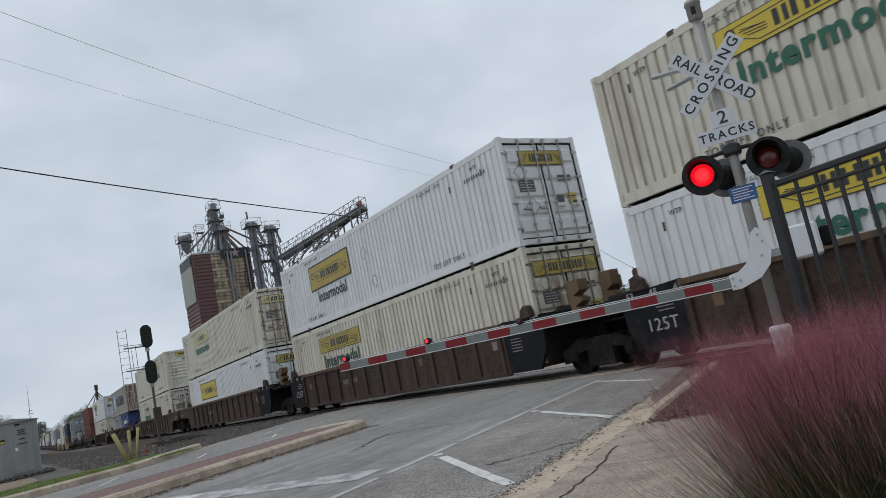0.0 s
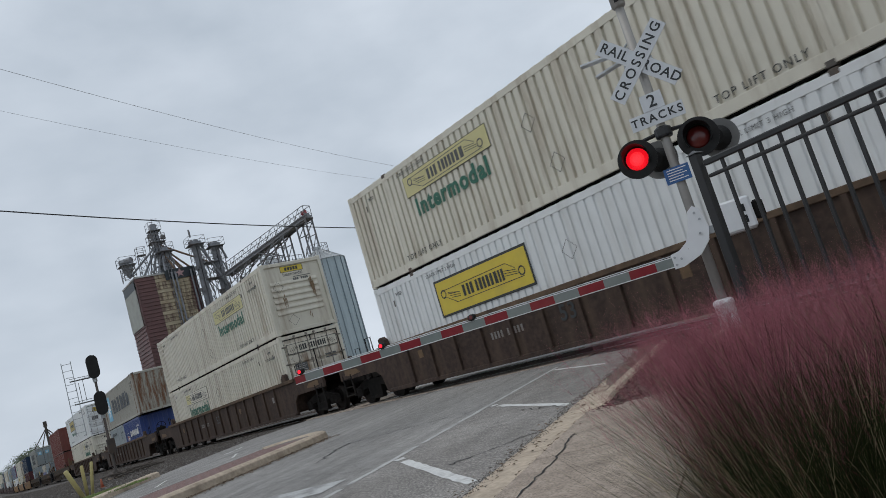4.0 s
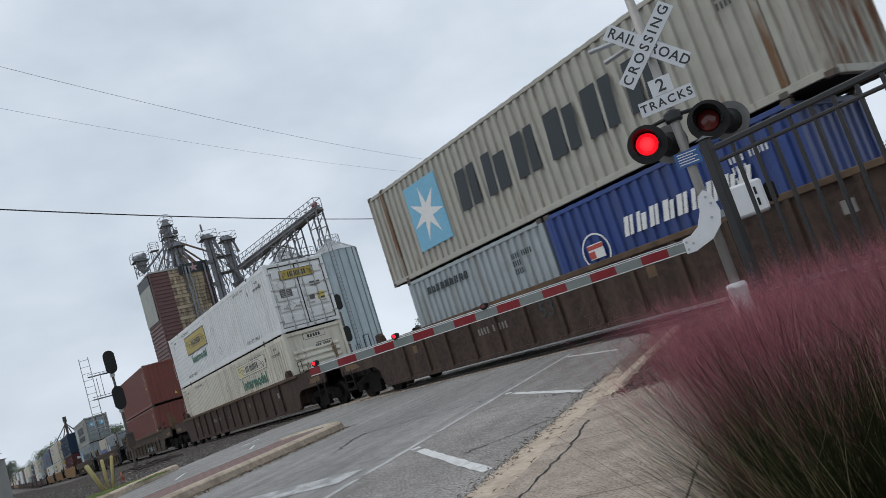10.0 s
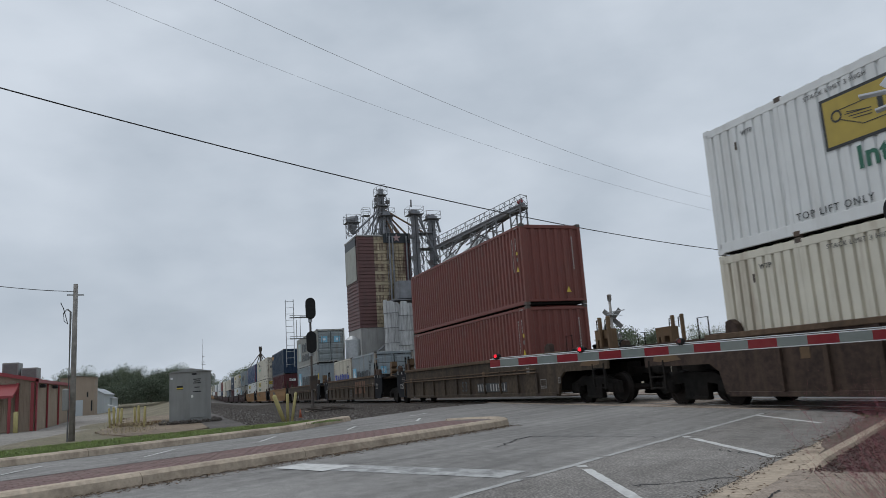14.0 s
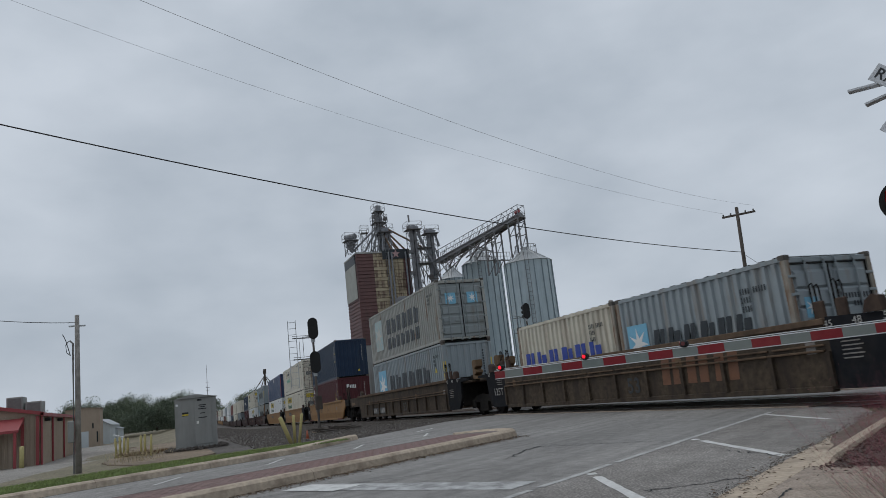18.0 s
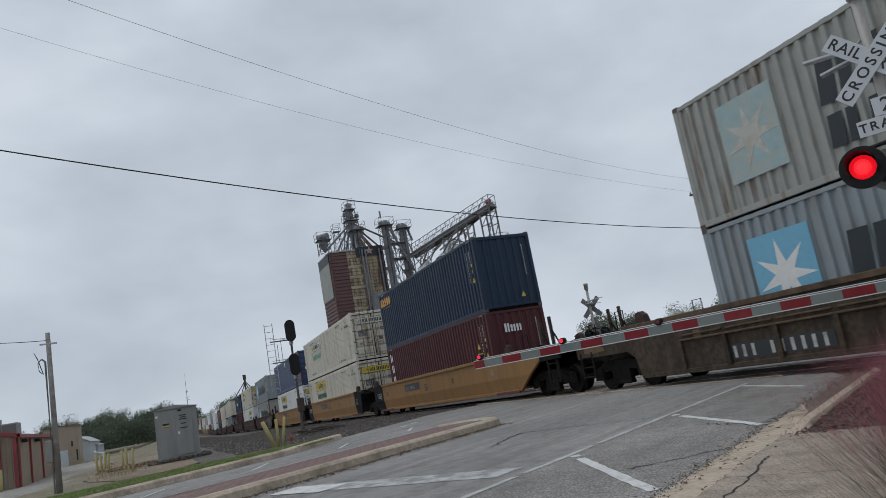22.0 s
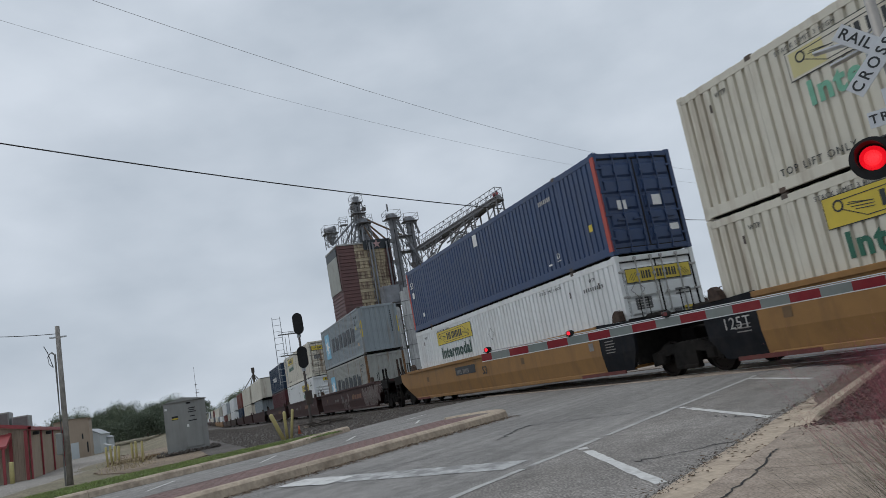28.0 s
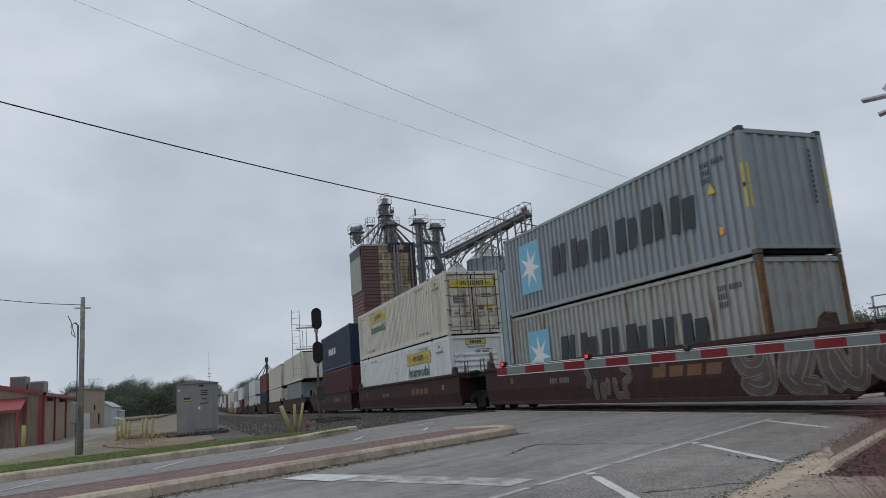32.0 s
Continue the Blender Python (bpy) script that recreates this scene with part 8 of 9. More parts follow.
cab = thing("equipment_cabinet", "grey steel signal equipment cabinet on a stone base", "cabinet", pose(-29.2, 0.95, 0.0, 0, 0, -2))
part("body", Geo().box(-1.0, 0.0, -0.74, 0.74, 0.06, 1.86, None, 0.015), M["cabinet"], cab)
part("roof", Geo().add([(-1.06, -0.80, 1.86), (0.06, -0.80, 1.86), (0.06, 0.80, 1.86), (-1.06, 0.80, 1.86), (-1.06, 0, 2.0), (0.06, 0, 2.0)],
                       [(3, 2, 1, 0), (0, 1, 5, 4), (2, 3, 4, 5), (1, 2, 5), (3, 0, 4)]), M["cabinet"], cab)
part("base", Geo().box(-1.05, 0.06, -0.78, 0.78, -0.2, 0.06), M["stone"], cab)
dr = part("door", Geo().box(0.003, 0.035, -0.05, 0.56, 0.16, 1.72, None, 0.006), M["cabinet"], cab)
part("door_handle", Geo().box(0.036, 0.06, 0.02, 0.10, 0.90, 1.0, None, 0.006), M["white_ink"], dr)
for k, (z, w) in enumerate(((1.56, 0.26), (1.49, 0.20), (1.42, 0.28), (1.26, 0.18), (1.10, 0.30))):
    part("text_bar", Geo().box(0.036, 0.040, 0.24 - w / 2, 0.24 + w / 2, z, z + 0.035), M["cable"], dr)
part("warning_label", Geo().box(0.003, 0.008, -0.48, -0.26, 1.22, 1.36), M["cable"], cab)
part("warning_label", Geo().box(0.009, 0.012, -0.48, -0.26, 1.24, 1.29), M["yellow_sign"], cab)
part("number_plate", Geo().box(0.003, 0.008, 0.06, 0.22, 1.74, 1.80), M["hood"], cab)
part("lamp", Geo().box(0.0, 0.05, -0.70, -0.62, 1.60, 1.68, None, 0.01), M["white_metal"], cab)
g = Geo()
for i in range(420):
    a = rng.uniform(0, 6.28)
    stone(g, Vector((-29.5 + rng.uniform(-0.9, 0.8), 0.95 + rng.uniform(-1.1, 1.1), rng.uniform(-0.02, 0.08))), rng.uniform(0.04, 0.09))
tagged(part("stone_surround", g, M["stone"]), "dark crushed stone round the cabinet foot", "gravel", kind="stuff")


def bollard(x, y, h, r=0.075, lean=(0, 0), z=-0.03):
    b = thing("bollard", "yellow-painted steel bollard beside the lot" if lean == (0, 0) else "leaning yellow-painted bollard beside the tracks", "bollard", pose(x, y, z, lean[0], lean[1], 0), "yellow bollards")
    part("post", Geo().lathe([(r, -0.05), (r, h - 0.03), (r * 0.8, h), (0, h + 0.012)], 14), M["yellow_post"], b, smooth=True)
    return b


bollard(-23.70, 3.57, 0.92, 0.066, (20, 0))
bollard(-23.77, 3.69, 0.88, 0.048)
bollard(-23.60, 3.79, 0.92, 0.044, (-9, 0))
cone = thing("traffic_cone", "small orange cone beside the scrap timber", "cone", pose(-26.4, 4.55, -0.03))
part("cone_body", Geo().lathe([(0.055, 0.02), (0.02, 0.28), (0, 0.285)], 12), M["cone"], cone, smooth=True)
part("cone_base", Geo().box(-0.08, 0.08, -0.08, 0.08, 0.0, 0.02, None, 0.008), M["cone"], cone)
for x, y in ((-31.05, -1.89), (-30.85, -1.74), (-30.75, -1.62), (-30.32, -1.48), (-29.9, -0.98), (-29.55, -0.84), (-29.0, -0.64)):
    bollard(x, y, rng.uniform(0.72, 0.80), 0.042, (rng.uniform(-3, 3), 0), -0.06)
part("pipe_rail", Geo().line([(0, 0, -0.4), (0, 0, 0.62), (0, -0.42, 0.75)], 0.04, 8), M["white_metal"], thing("pipe_barrier", "bent white pipe barrier beside the lot", "barrier", pose(-40.5, -2.15, 0)))
g = Geo()
for i in range(26):
    p = Vector((-31 + rng.uniform(-1.5, 1.5), 6.6 + rng.uniform(-0.8, 0.8), rng.uniform(0, 0.12)))
    d = Vector((rng.uniform(-1, 1), rng.uniform(-1, 1), rng.uniform(-0.1, 0.1))).normalized() * rng.uniform(0.2, 0.6)
    g.rod(p - d, p + d, 0.03, 5)
tagged(part("timber_scrap", g, M["wood_pole"]), "scattered scrap timber on the gravel", "debris", kind="stuff")


g = Geo()
for i in range(9):
    p = Vector((-30.2 + rng.uniform(-1.2, 1.6), -0.6 + rng.uniform(-0.9, 0.9), rng.uniform(0.0, 0.1)))
    d = Vector((rng.uniform(-0.3, 0.3), 1, rng.uniform(-0.08, 0.08))).normalized() * rng.uniform(0.3, 0.8)
    g.rod(p - d, p + d, 0.05, 5)
tagged(part("plank_scrap", g, M["ochre"]), "brown scrap planks lying between the bollards", "debris", kind="stuff")


def utility_pole(x, y, h, name_label, arms=(), r=0.13, mat="wood_pole", lean=0.0):
    p = thing("utility_pole", name_label, "pole", pose(x, y, -0.1, 0, lean, 0))
    part("pole", Geo().rod((0, 0, 0), (0, 0, h + 0.1), r, 12, r * 0.72), M[mat], p, smooth=True)
    for z, w, turn_a in arms:
        d = Vector((math.cos(radians(turn_a)), math.sin(radians(turn_a)), 0))
        q = Vector((-d.y, d.x, 0)) * 0.1
        g = Geo().box(-w, w, 0.08, 0.18, z - 0.06, z + 0.06, pose(0, 0, 0, 0, 0, turn_a))
        a = part("crossarm", g, M[mat], p)
        for k in (-0.92, -0.45, 0.45, 0.92):
            part("insulator", Geo().lathe([(0.03, z + 0.06), (0.05, z + 0.1), (0.045, z + 0.16), (0.0, z + 0.2)], 8, Matrix.Translation(d * k * w + q)), M["grey_pole"], a)
    return p


lp = utility_pole(-23.4, -2.42, 4.42, "grey weathered service pole with conduit", (), 0.084, "old_wood")
part("conduit", Geo().line([(0.02, -0.112, 0.0), (0.02, -0.112, 3.7), (0.0, -0.2, 3.78)], 0.028), M["grey_pole"], lp)
part("weatherhead_cable", Geo().line([(0, -0.22, 3.78), (0, -0.30, 3.66), (0, -0.28, 3.45), (0, -0.18, 3.35), (0, -0.3, 3.8), (0, -0.38, 3.98)], 0.012), M["cable"], lp)
part("meter_box", Geo().box(-0.1, 0.1, -0.26, -0.1, 0.9, 1.5, None, 0.02), M["cabinet"], lp)
part("pole_bracket", Geo().box(-0.03, 0.03, -0.22, 0.22, 4.18, 4.22), M["galv"], lp)
utility_pole(-34.2, 33.0, 10.2, "wooden utility pole with crossarm beyond the tracks", ((9.85, 1.05, 20),), 0.14, lean=3.4)
utility_pole(-17.8, 36.2, 9.75, "plain wooden utility pole beyond the tracks", (), 0.15)
utility_pole(-22.5, -7.4, 16.4, "wooden utility pole beside the street", ((16.2, 2.3, 20),), 0.17)
utility_pole(-33.0, 42.0, 4.0, "street light with flat head beyond the tracks", (), 0.07, "grey_pole")
part("light_head", Geo().box(-0.55, 0.55, -0.15, 0.15, 4.0, 4.12, None, 0.03), M["grey_pole"], bpy.data.objects["utility_pole.004"])


def wire(a, b, sag, r, mat, label):
    a, b = Vector(a), Vector(b)
    n = 28
    pts = [a.lerp(b, k / n) - Vector((0, 0, 4 * sag * (k / n) * (1 - k / n))) for k in range(n + 1)]
    return tagged(part("overhead_wire", Geo().line(pts, r, 6), M[mat], smooth=True), label, "wire")


wire((-20.92, -6.8, 10.0), (-33.6, 33.0, 7.35), 0.7, 0.020, "cable", "thick black overhead cable between poles")
wire((-24.73, -8.03, 16.5), (-34.5, 32.8, 10.0), 1.0, 0.005, "thin_wire", "thin overhead wire between poles")
wire((-13.31, -4.33, 10.5), (-32.5, 33.3, 10.0), 1.0, 0.005, "thin_wire", "thin overhead wire between poles")
wire((-33.75, 33.0, 7.3), (-22.5, 29.2, 1.5), 0.25, 0.012, "cable", "thin black service wire beyond the tracks")
wire((-23.4, -2.42, 4.2), (-22.5, -7.4, 5.0), 0.18, 0.010, "cable", "thin service wire from the pole")
wire((-17.8, 36.2, 8.9), (-9.0, 30.0, 17.0), 1.6, 0.02, "cable", "drooping cable beside the pole")

# ---- grain elevator ----
el = thing("grain_elevator", "tall red and cream clad grain elevator with rooftop legs and spouts", "grain elevator")
X0, XB, Y0, Y1, ZT = -91.0, -97.5, 23.95, 31.3, 20.1
part("lower_wall", Geo().box(XB, X0, Y0, Y1, -0.1, 8.0), M["grey_wall"], el)
n = 26
for i in range(n):
    z0, z1 = 8.0 + (ZT - 8.0) * i / n, 8.0 + (ZT - 8.0) * (i + 1) / n
    for c0, c1, mat in ((Y0, Y0 + 2.2, "sage_wall"), (Y0 + 2.2, Y0 + 4.2, "cream_wall" if i % 3 else "pale_board"), (Y0 + 4.2, Y1 - 0.9, "cream_wall"), (Y1 - 0.9, Y1, "sage_wall")):
        g = Geo().add([(X0, c0, z0), (X0, c1, z0), (X0 + 0.10, c1, z0 + 0.02), (X0 + 0.10, c0, z0 + 0.02), (X0 + 0.02, c0, z1), (X0 + 0.02, c1, z1)], [(0, 3, 2, 1), (3, 4, 5, 2), (0, 4, 3), (1, 2, 5)])
        part("cladding_course", g, M[mat], el)
    g = Geo().add([(XB, Y0, z0), (X0, Y0, z0), (X0, Y0 - 0.10, z0 + 0.02), (XB, Y0 - 0.10, z0 + 0.02), (XB, Y0 - 0.02, z1), (X0, Y0 - 0.02, z1)], [(0, 3, 2, 1)[::-1], (3, 2, 5, 4), (0, 3, 4), (1, 5, 2)])
    part("cladding_course", g, M["sage_wall"], el)
part("core", Geo().box(XB, X0 - 0.01, Y0 + 0.01, Y1, 8.0, ZT), M["sage_wall"], el)
part("roof", Geo().box(XB - 0.2, X0 + 0.15, Y0 - 0.15, Y1 + 0.1, ZT, ZT + 0.2), M["grey_wall"], el)
part("sign_panel", Geo().box(XB + 0.1, X0 - 0.6, Y0 - 0.17, Y0 - 0.12, 14.3, 18.9), M["sign_panel"], el, "pale weathered sign panel")
part("sign_header", Geo().box(XB + 0.1, X0 - 0.6, Y0 - 0.17, Y0 - 0.12, 18.9, 20.0), M["slate_ink"], el, "dark sign header")
part("corner_trim", Geo().box(X0, X0 + 0.14, Y0 - 0.14, Y0, 8.0, ZT), M["sage_wall"], el)
part("blue_panel", Geo().box(X0 + 0.1, X0 + 0.2, Y0 + 3.5, Y1 - 0.05, 19.25, 20.55), M["slate_ink"], el, "dark blue parapet panel with a pale star")
ring = [((0.62 if i % 2 == 0 else 0.25) * math.cos(math.pi / 2 + i * math.pi / 5), (0.62 if i % 2 == 0 else 0.25) * math.sin(math.pi / 2 + i * math.pi / 5)) for i in range(10)]
part("star", Geo().prism(ring, 0.05, FACE_EAST), M["faded_star"], el, "faded pink star", m=pose(X0 + 0.21, 29.3, 19.9))


def platform(owner, x, y, z, w, mat="truss"):
    g = Geo().box(x - w, x + w, y - w, y + w, z - 0.06, z)
    part("platform", g, M[mat], owner)
    g = Geo()
    for sx, sy in ((-1, -1), (1, -1), (1, 1), (-1, 1), (-1, -1)):
        g.line([(x + sx * w, y + sy * w, z), (x + sx * w, y + sy * w, z + 1.0)], 0.03, 4)
    for h in (0.5, 1.0):
        g.line([(x + sx * w, y + sy * w, z + h) for sx, sy in ((-1, -1), (1, -1), (1, 1), (-1, 1), (-1, -1))], 0.025, 4)
    part("guard_rail", g, M[mat], owner)


def lattice(owner, x, y, z0, z1, w0, w1, r=0.06, bays=6, name="lattice_tower"):
    g = Geo()
    cs = ((-1, -1), (1, -1), (1, 1), (-1, 1))
    def c(k, f):
        w = w0 + (w1 - w0) * f
        return (x + cs[k % 4][0] * w, y + cs[k % 4][1] * w, z0 + (z1 - z0) * f)
    for k in range(4):
        g.line([c(k, 0), c(k, 1)], r, 5)
        for b in range(bays):
            g.line([c(k, b / bays), c(k + 1, (b + 1) / bays)], r * 0.6, 4)
            g.line([c(k, (b + 1) / bays), c(k + 1, (b + 1) / bays)], r * 0.6, 4)
    part(name, g, M["truss"], owner)


def bucket_leg(owner, x, y, z0, z1, w=0.6, head=0.72):
    """Twin casings with flanged joints, a stepped head with a drive, and a railed platform."""
    for k in (-0.26, 0.26):
        part("leg_casing", Geo().box(x - w * 0.5, x + w * 0.5, y + k - 0.20, y + k + 0.20, z0, z1, None, 0.02), M["leg_steel"], owner)
    g = Geo()
    for z in np.arange(z1 - 1.6, max(z0, z1 - 14), -2.4):
        g.box(x - w * 0.56, x + w * 0.56, y - 0.60, y + 0.60, z, z + 0.1)
    for z in np.arange(z1 - 3.4, max(z0, z1 - 10), -2.9):
        g.box(x + w * 0.5, x + w * 0.95, y - 0.9, y - 0.2, z, z + 0.5).rod((x + 0.3, y + 0.5, z + 1.2), (x + 0.4, y + 0.85, z - 0.6), 0.09, 6)
    part("casing_flange", g, M["truss"], owner, kind="stuff")
    part("leg_head", Geo().box(x - 0.42, x + 0.42, y - head, y + head, z1, z1 + 0.34, None, 0.03), M["leg_steel"], owner)
    ring = [(0.34 * math.cos(math.pi * i / 8), 0.34 + 0.26 * math.sin(math.pi * i / 8)) for i in range(9)]
    part("head_cover", Geo().prism(ring, 0.7, pose(x + 0.35, y + 0.08, z1) @ FACE_EAST @ pose(0, 0, -0.7)), M["leg_steel"], owner)
    part("drive_motor", Geo().rod((x + 0.1, y - head - 0.1, z1 + 0.25), (x + 0.1, y - head + 0.4, z1 + 0.5), 0.16, 8), M["truss"], owner)
    part("discharge_spout", Geo().rod((x + 0.25, y + head * 0.8, z1 + 0.2), (x + 0.2, y + head + 0.45, z1 - 1.9), 0.15, 7), M["leg_steel"], owner)
    g = Geo()
    for k in (-0.75, 0.75):
        g.line([(x + 0.4, y + k * 1.3, z1 - 0.1), (x + 0.3, y + k * 0.7, z1 - 1.3)], 0.04, 4)
    part("platform_strut", g, M["truss"], owner)
    platform(owner, x, y, z1 - 0.1, 1.02)


lattice(el, -92.5, 27.9, ZT, 26.2, 1.25, 0.55, 0.07, 6)
bucket_leg(el, -91.9, 28.3, ZT - 6, 23.2, 0.5, 0.5)
platform(el, -92.5, 27.9, 24.6, 0.95)
platform(el, -92.5, 27.9, 26.2, 0.75)
part("distributor", Geo().box(-92.85, -92.15, 27.55, 28.25, 26.2, 27.1, None, 0.06), M["leg_steel"], el)
for k in (-0.2, 0.2):
    part("leg_casing", Geo().box(-92.75, -92.25, 27.9 + k - 0.16, 27.9 + k + 0.16, ZT, 26.2, None, 0.02), M["leg_steel"], el)
for y, z in ((27.1, 25.7), (28.7, 25.4)):
    part("motor_guard", Geo().box(-92.3, -91.8, y - 0.25, y + 0.25, z - 0.5, z, None, 0.04), M["truss"], el)
part("top_rail", Geo().line([(-92.5, 27.9, 27.0), (-92.5, 27.9, 27.8), (-92.5, 28.6, 27.8)], 0.04, 5), M["truss"], el)
for y, z in ((23.6, 20.5), (25.3, 20.4), (26.5, 20.4), (29.4, 20.4), (30.4, 20.4), (31.2, 20.6), (33.6, 21.0)):
    g = Geo().rod((-92.5, 27.9, 24.4), (-92.0, y, z), 0.13, 7)
    part("spout", g, M["rusty_spout" if y > 29 else "leg_steel"], el)
for y, x in ((26.9, -91.2), (28.9, -91.0), (29.8, -91.4), (27.6, -90.8)):
    part("spout", Geo().rod((-92.2, 28.1, 23.6), (x, y, 20.4), 0.11, 7), M["rusty_spout" if y > 28 else "leg_steel"], el)
lattice(el, -92.0, 23.6, ZT, 22.2, 0.7, 0.7, 0.05, 3)
platform(el, -92.0, 23.6, 22.1, 0.95)
part("filter_drum", Geo().rod((-92.6, 23.1, 22.65), (-91.4, 24.1, 22.65), 0.40, 12), M["leg_steel"], el)
part("filter_hopper", Geo().lathe([(0.15, 20.6), (0.62, 21.5), (0.62, 22.05)], 10, pose(-92.0, 23.6, 0)), M["leg_steel"], el)
lattice(el, -92.2, 25.6, ZT, 23.2, 0.5, 0.4, 0.04, 3)
platform(el, -92.2, 25.6, 23.2, 0.5)
for y, z in ((31.7, 23.0), (34.1, 22.4)):
    bucket_leg(el, -89.8, y, 0, z, 0.5, 0.7)
    lattice(el, -89.8, y, 0, z - 0.4, 0.72, 0.72, 0.045, 16)
platform(el, -89.8, 33.0, 20.3, 1.0)
platform(el, -89.8, 32.9, 18.2, 1.0)
for za, zb in ((20.2, 18.4), (18.2, 15.6), (16.0, 13.2)):
    part("cross_brace", Geo().line([(-89.5, 32.2, za), (-89.5, 33.7, zb)], 0.07, 5).line([(-89.5, 33.7, za), (-89.5, 32.2, zb)], 0.05, 5), M["leg_steel"], el)
part("discharge_spout", Geo().rod((-89.4, 32.2, 22.3), (-89.0, 34.6, 16.2), 0.16, 7), M["leg_steel"], el)
part("vent_pipe", Geo().line([(-89.8, 31.3, 24.0), (-89.8, 31.3, 25.0)], 0.12, 7), M["truss"], el)
for y in (28.2, 28.65, 30.6):
    part("down_pipe", Geo().line([(X0 + 0.5, y, ZT), (X0 + 0.5, y, 4.0)], 0.12, 8), M["leg_steel"], el)
g = Geo()
for k in (-0.2, 0.2):
    g.line([(X0 + 0.4, 28.1 + k, 8), (X0 + 0.4, 28.1 + k, ZT + 1)], 0.03, 4)
for k in range(34):
    g.line([(X0 + 0.4, 27.9, 8.2 + 0.36 * k), (X0 + 0.4, 28.3, 8.2 + 0.36 * k)], 0.02, 4)
part("ladder", g, M["truss"], el)
# low annexe, canopy and small sheds at its foot
rough = random.Random(3)


def stave_silo(x, y, r, top):
    """A slender silo of pale concrete stave panels in hooped rows, its top row uneven."""
    silo = thing("stave_silo", "slender silo of weathered pale concrete panels in hooped rows", "silo", pose(x, y, 0), "concrete stave silos")
    rows_n = int(top / 1.86)
    for i in range(rows_n + 1):
        z0 = top - 1.86 * (rows_n + 1 - i)
        for j in range(8):
            a0, a1 = (j + 0.03) * math.pi / 4, (j + 0.97) * math.pi / 4
            k = r + rough.uniform(-0.03, 0.05)
            arc_pts = [(k * math.cos(a0 + (a1 - a0) * q / 4), k * math.sin(a0 + (a1 - a0) * q / 4)) for q in range(5)]
            ring = arc_pts + [(0.9 * p, 0.9 * q) for p, q in arc_pts[::-1]]
            h = 1.80 - (rough.uniform(0, 0.55) if i == rows_n else 0.0)
            if -1.7 < math.atan2(math.sin((a0 + a1) / 2), math.cos((a0 + a1) / 2)) < 1.7:
                part("stave_panel", Geo().prism(ring, h, pose(0, 0, z0)), M["pale_block"], silo)
    g = Geo()
    for i in range(rows_n + 1):
        z = top - 1.86 * (rows_n - i) - 0.03
        if i < rows_n:
            g.line([((r + 0.05) * math.cos(q * math.pi / 12), (r + 0.05) * math.sin(q * math.pi / 12), z) for q in range(25)], 0.035, 4)
    part("hoop", g, M["truss"], silo)
    part("core", Geo().lathe([(r * 0.9, -0.1), (r * 0.9, top - 0.7)], 16), M["grey_wall"], silo)
    return silo


for sx, sy, sr, st in ((-87.3, 26.95, 0.97, 11.3), (-87.0, 28.65, 1.08, 10.9), (-86.8, 31.0, 1.02, 13.1), (-86.4, 33.0, 1.16, 13.9)):
    stave_silo(sx, sy, sr, st)
house = thing("head_house", "small grey sheet-metal housing between the silos and the elevator", "shed", pose(-88.9, 29.55, 0))
part("casing", Geo().box(-1.0, 0.9, -1.2, 1.0, 11.4, 13.7, None, 0.03), M["leg_steel"], house)
part("floor_deck", Geo().box(-1.6, 1.5, -2.2, 1.3, 11.1, 11.24), M["truss"], house)
for q, sgn in ((-2.1, 1), (1.2, 1)):
    part("post", Geo().line([(1.35, q, 0), (1.35, q, 11.1)], 0.09, 6), M["truss"], house)
for z0, z1 in ((4.2, 8.6), (0.2, 6.0)):
    part("diagonal_brace", Geo().line([(1.45, -5.4, z0), (1.45, 1.2, z1)], 0.13, 6), M["truss"], house)
tank = thing("feed_tank", "small grey hopper tank beside the elevator", "tank", pose(-89.0, 22.3, 0))
part("tank", Geo().lathe([(0.2, 2.6), (0.95, 4.0), (0.95, 6.4), (0.3, 6.9)], 16), M["galv"], tank)
part("tank_frame", Geo().line([(-0.9, -0.9, 0), (-0.9, -0.9, 4)], 0.06).line([(0.9, -0.9, 0), (0.9, -0.9, 4)], 0.06).line([(0.9, 0.9, 0), (0.9, 0.9, 4)], 0.06).line([(-0.9, 0.9, 0), (-0.9, 0.9, 4)], 0.06), M["truss"], tank)


def grain_bin(az, d, rad, eave, rise, label="tall blue-grey corrugated steel grain bin with conical roof"):
    x, y = d * math.cos(radians(az)), d * math.sin(radians(az))
    b = thing("grain_bin", label, "grain bin", pose(x, y, 0), "steel grain bins")
    prof = []
    z = -0.1
    while z < eave:
        prof += [(rad, z), (rad + 0.012, z + 0.55)]
        z += 1.10
    part("wall", Geo().lathe(prof + [(rad, eave)], 48), M["bin_steel"], b)
    part("roof", Geo().lathe([(rad + 0.12, eave), (rad * 0.5, eave + rise * 0.55), (0.45, eave + rise), (0.45, eave + rise + 0.35), (0, eave + rise + 0.4)], 32), M["galv"], b)
    for k in range(18):
        a = 2 * math.pi * (k + 0.3) / 18
        part("stiffener", Geo().box(rad, rad + 0.09, -0.05, 0.05, 0, eave, pose(0, 0, 0, 0, 0, math.degrees(a))), M["bin_rib"], b)
        part("roof_rib", Geo().rod((rad * math.cos(a), rad * math.sin(a), eave + 0.06), (0.45 * math.cos(a), 0.45 * math.sin(a), eave + rise + 0.04), 0.035, 4), M["galv"], b)
    g = Geo()
    rr = rad * 0.45
    pts = [(rr * math.cos(2 * math.pi * k / 16), rr * math.sin(2 * math.pi * k / 16), eave + rise * 0.75 + 0.95) for k in range(17)]
    g.line(pts, 0.03, 4)
    for p in pts[:-1]:
        g.line([p, (p[0], p[1], p[2] - 1.1)], 0.025, 4)
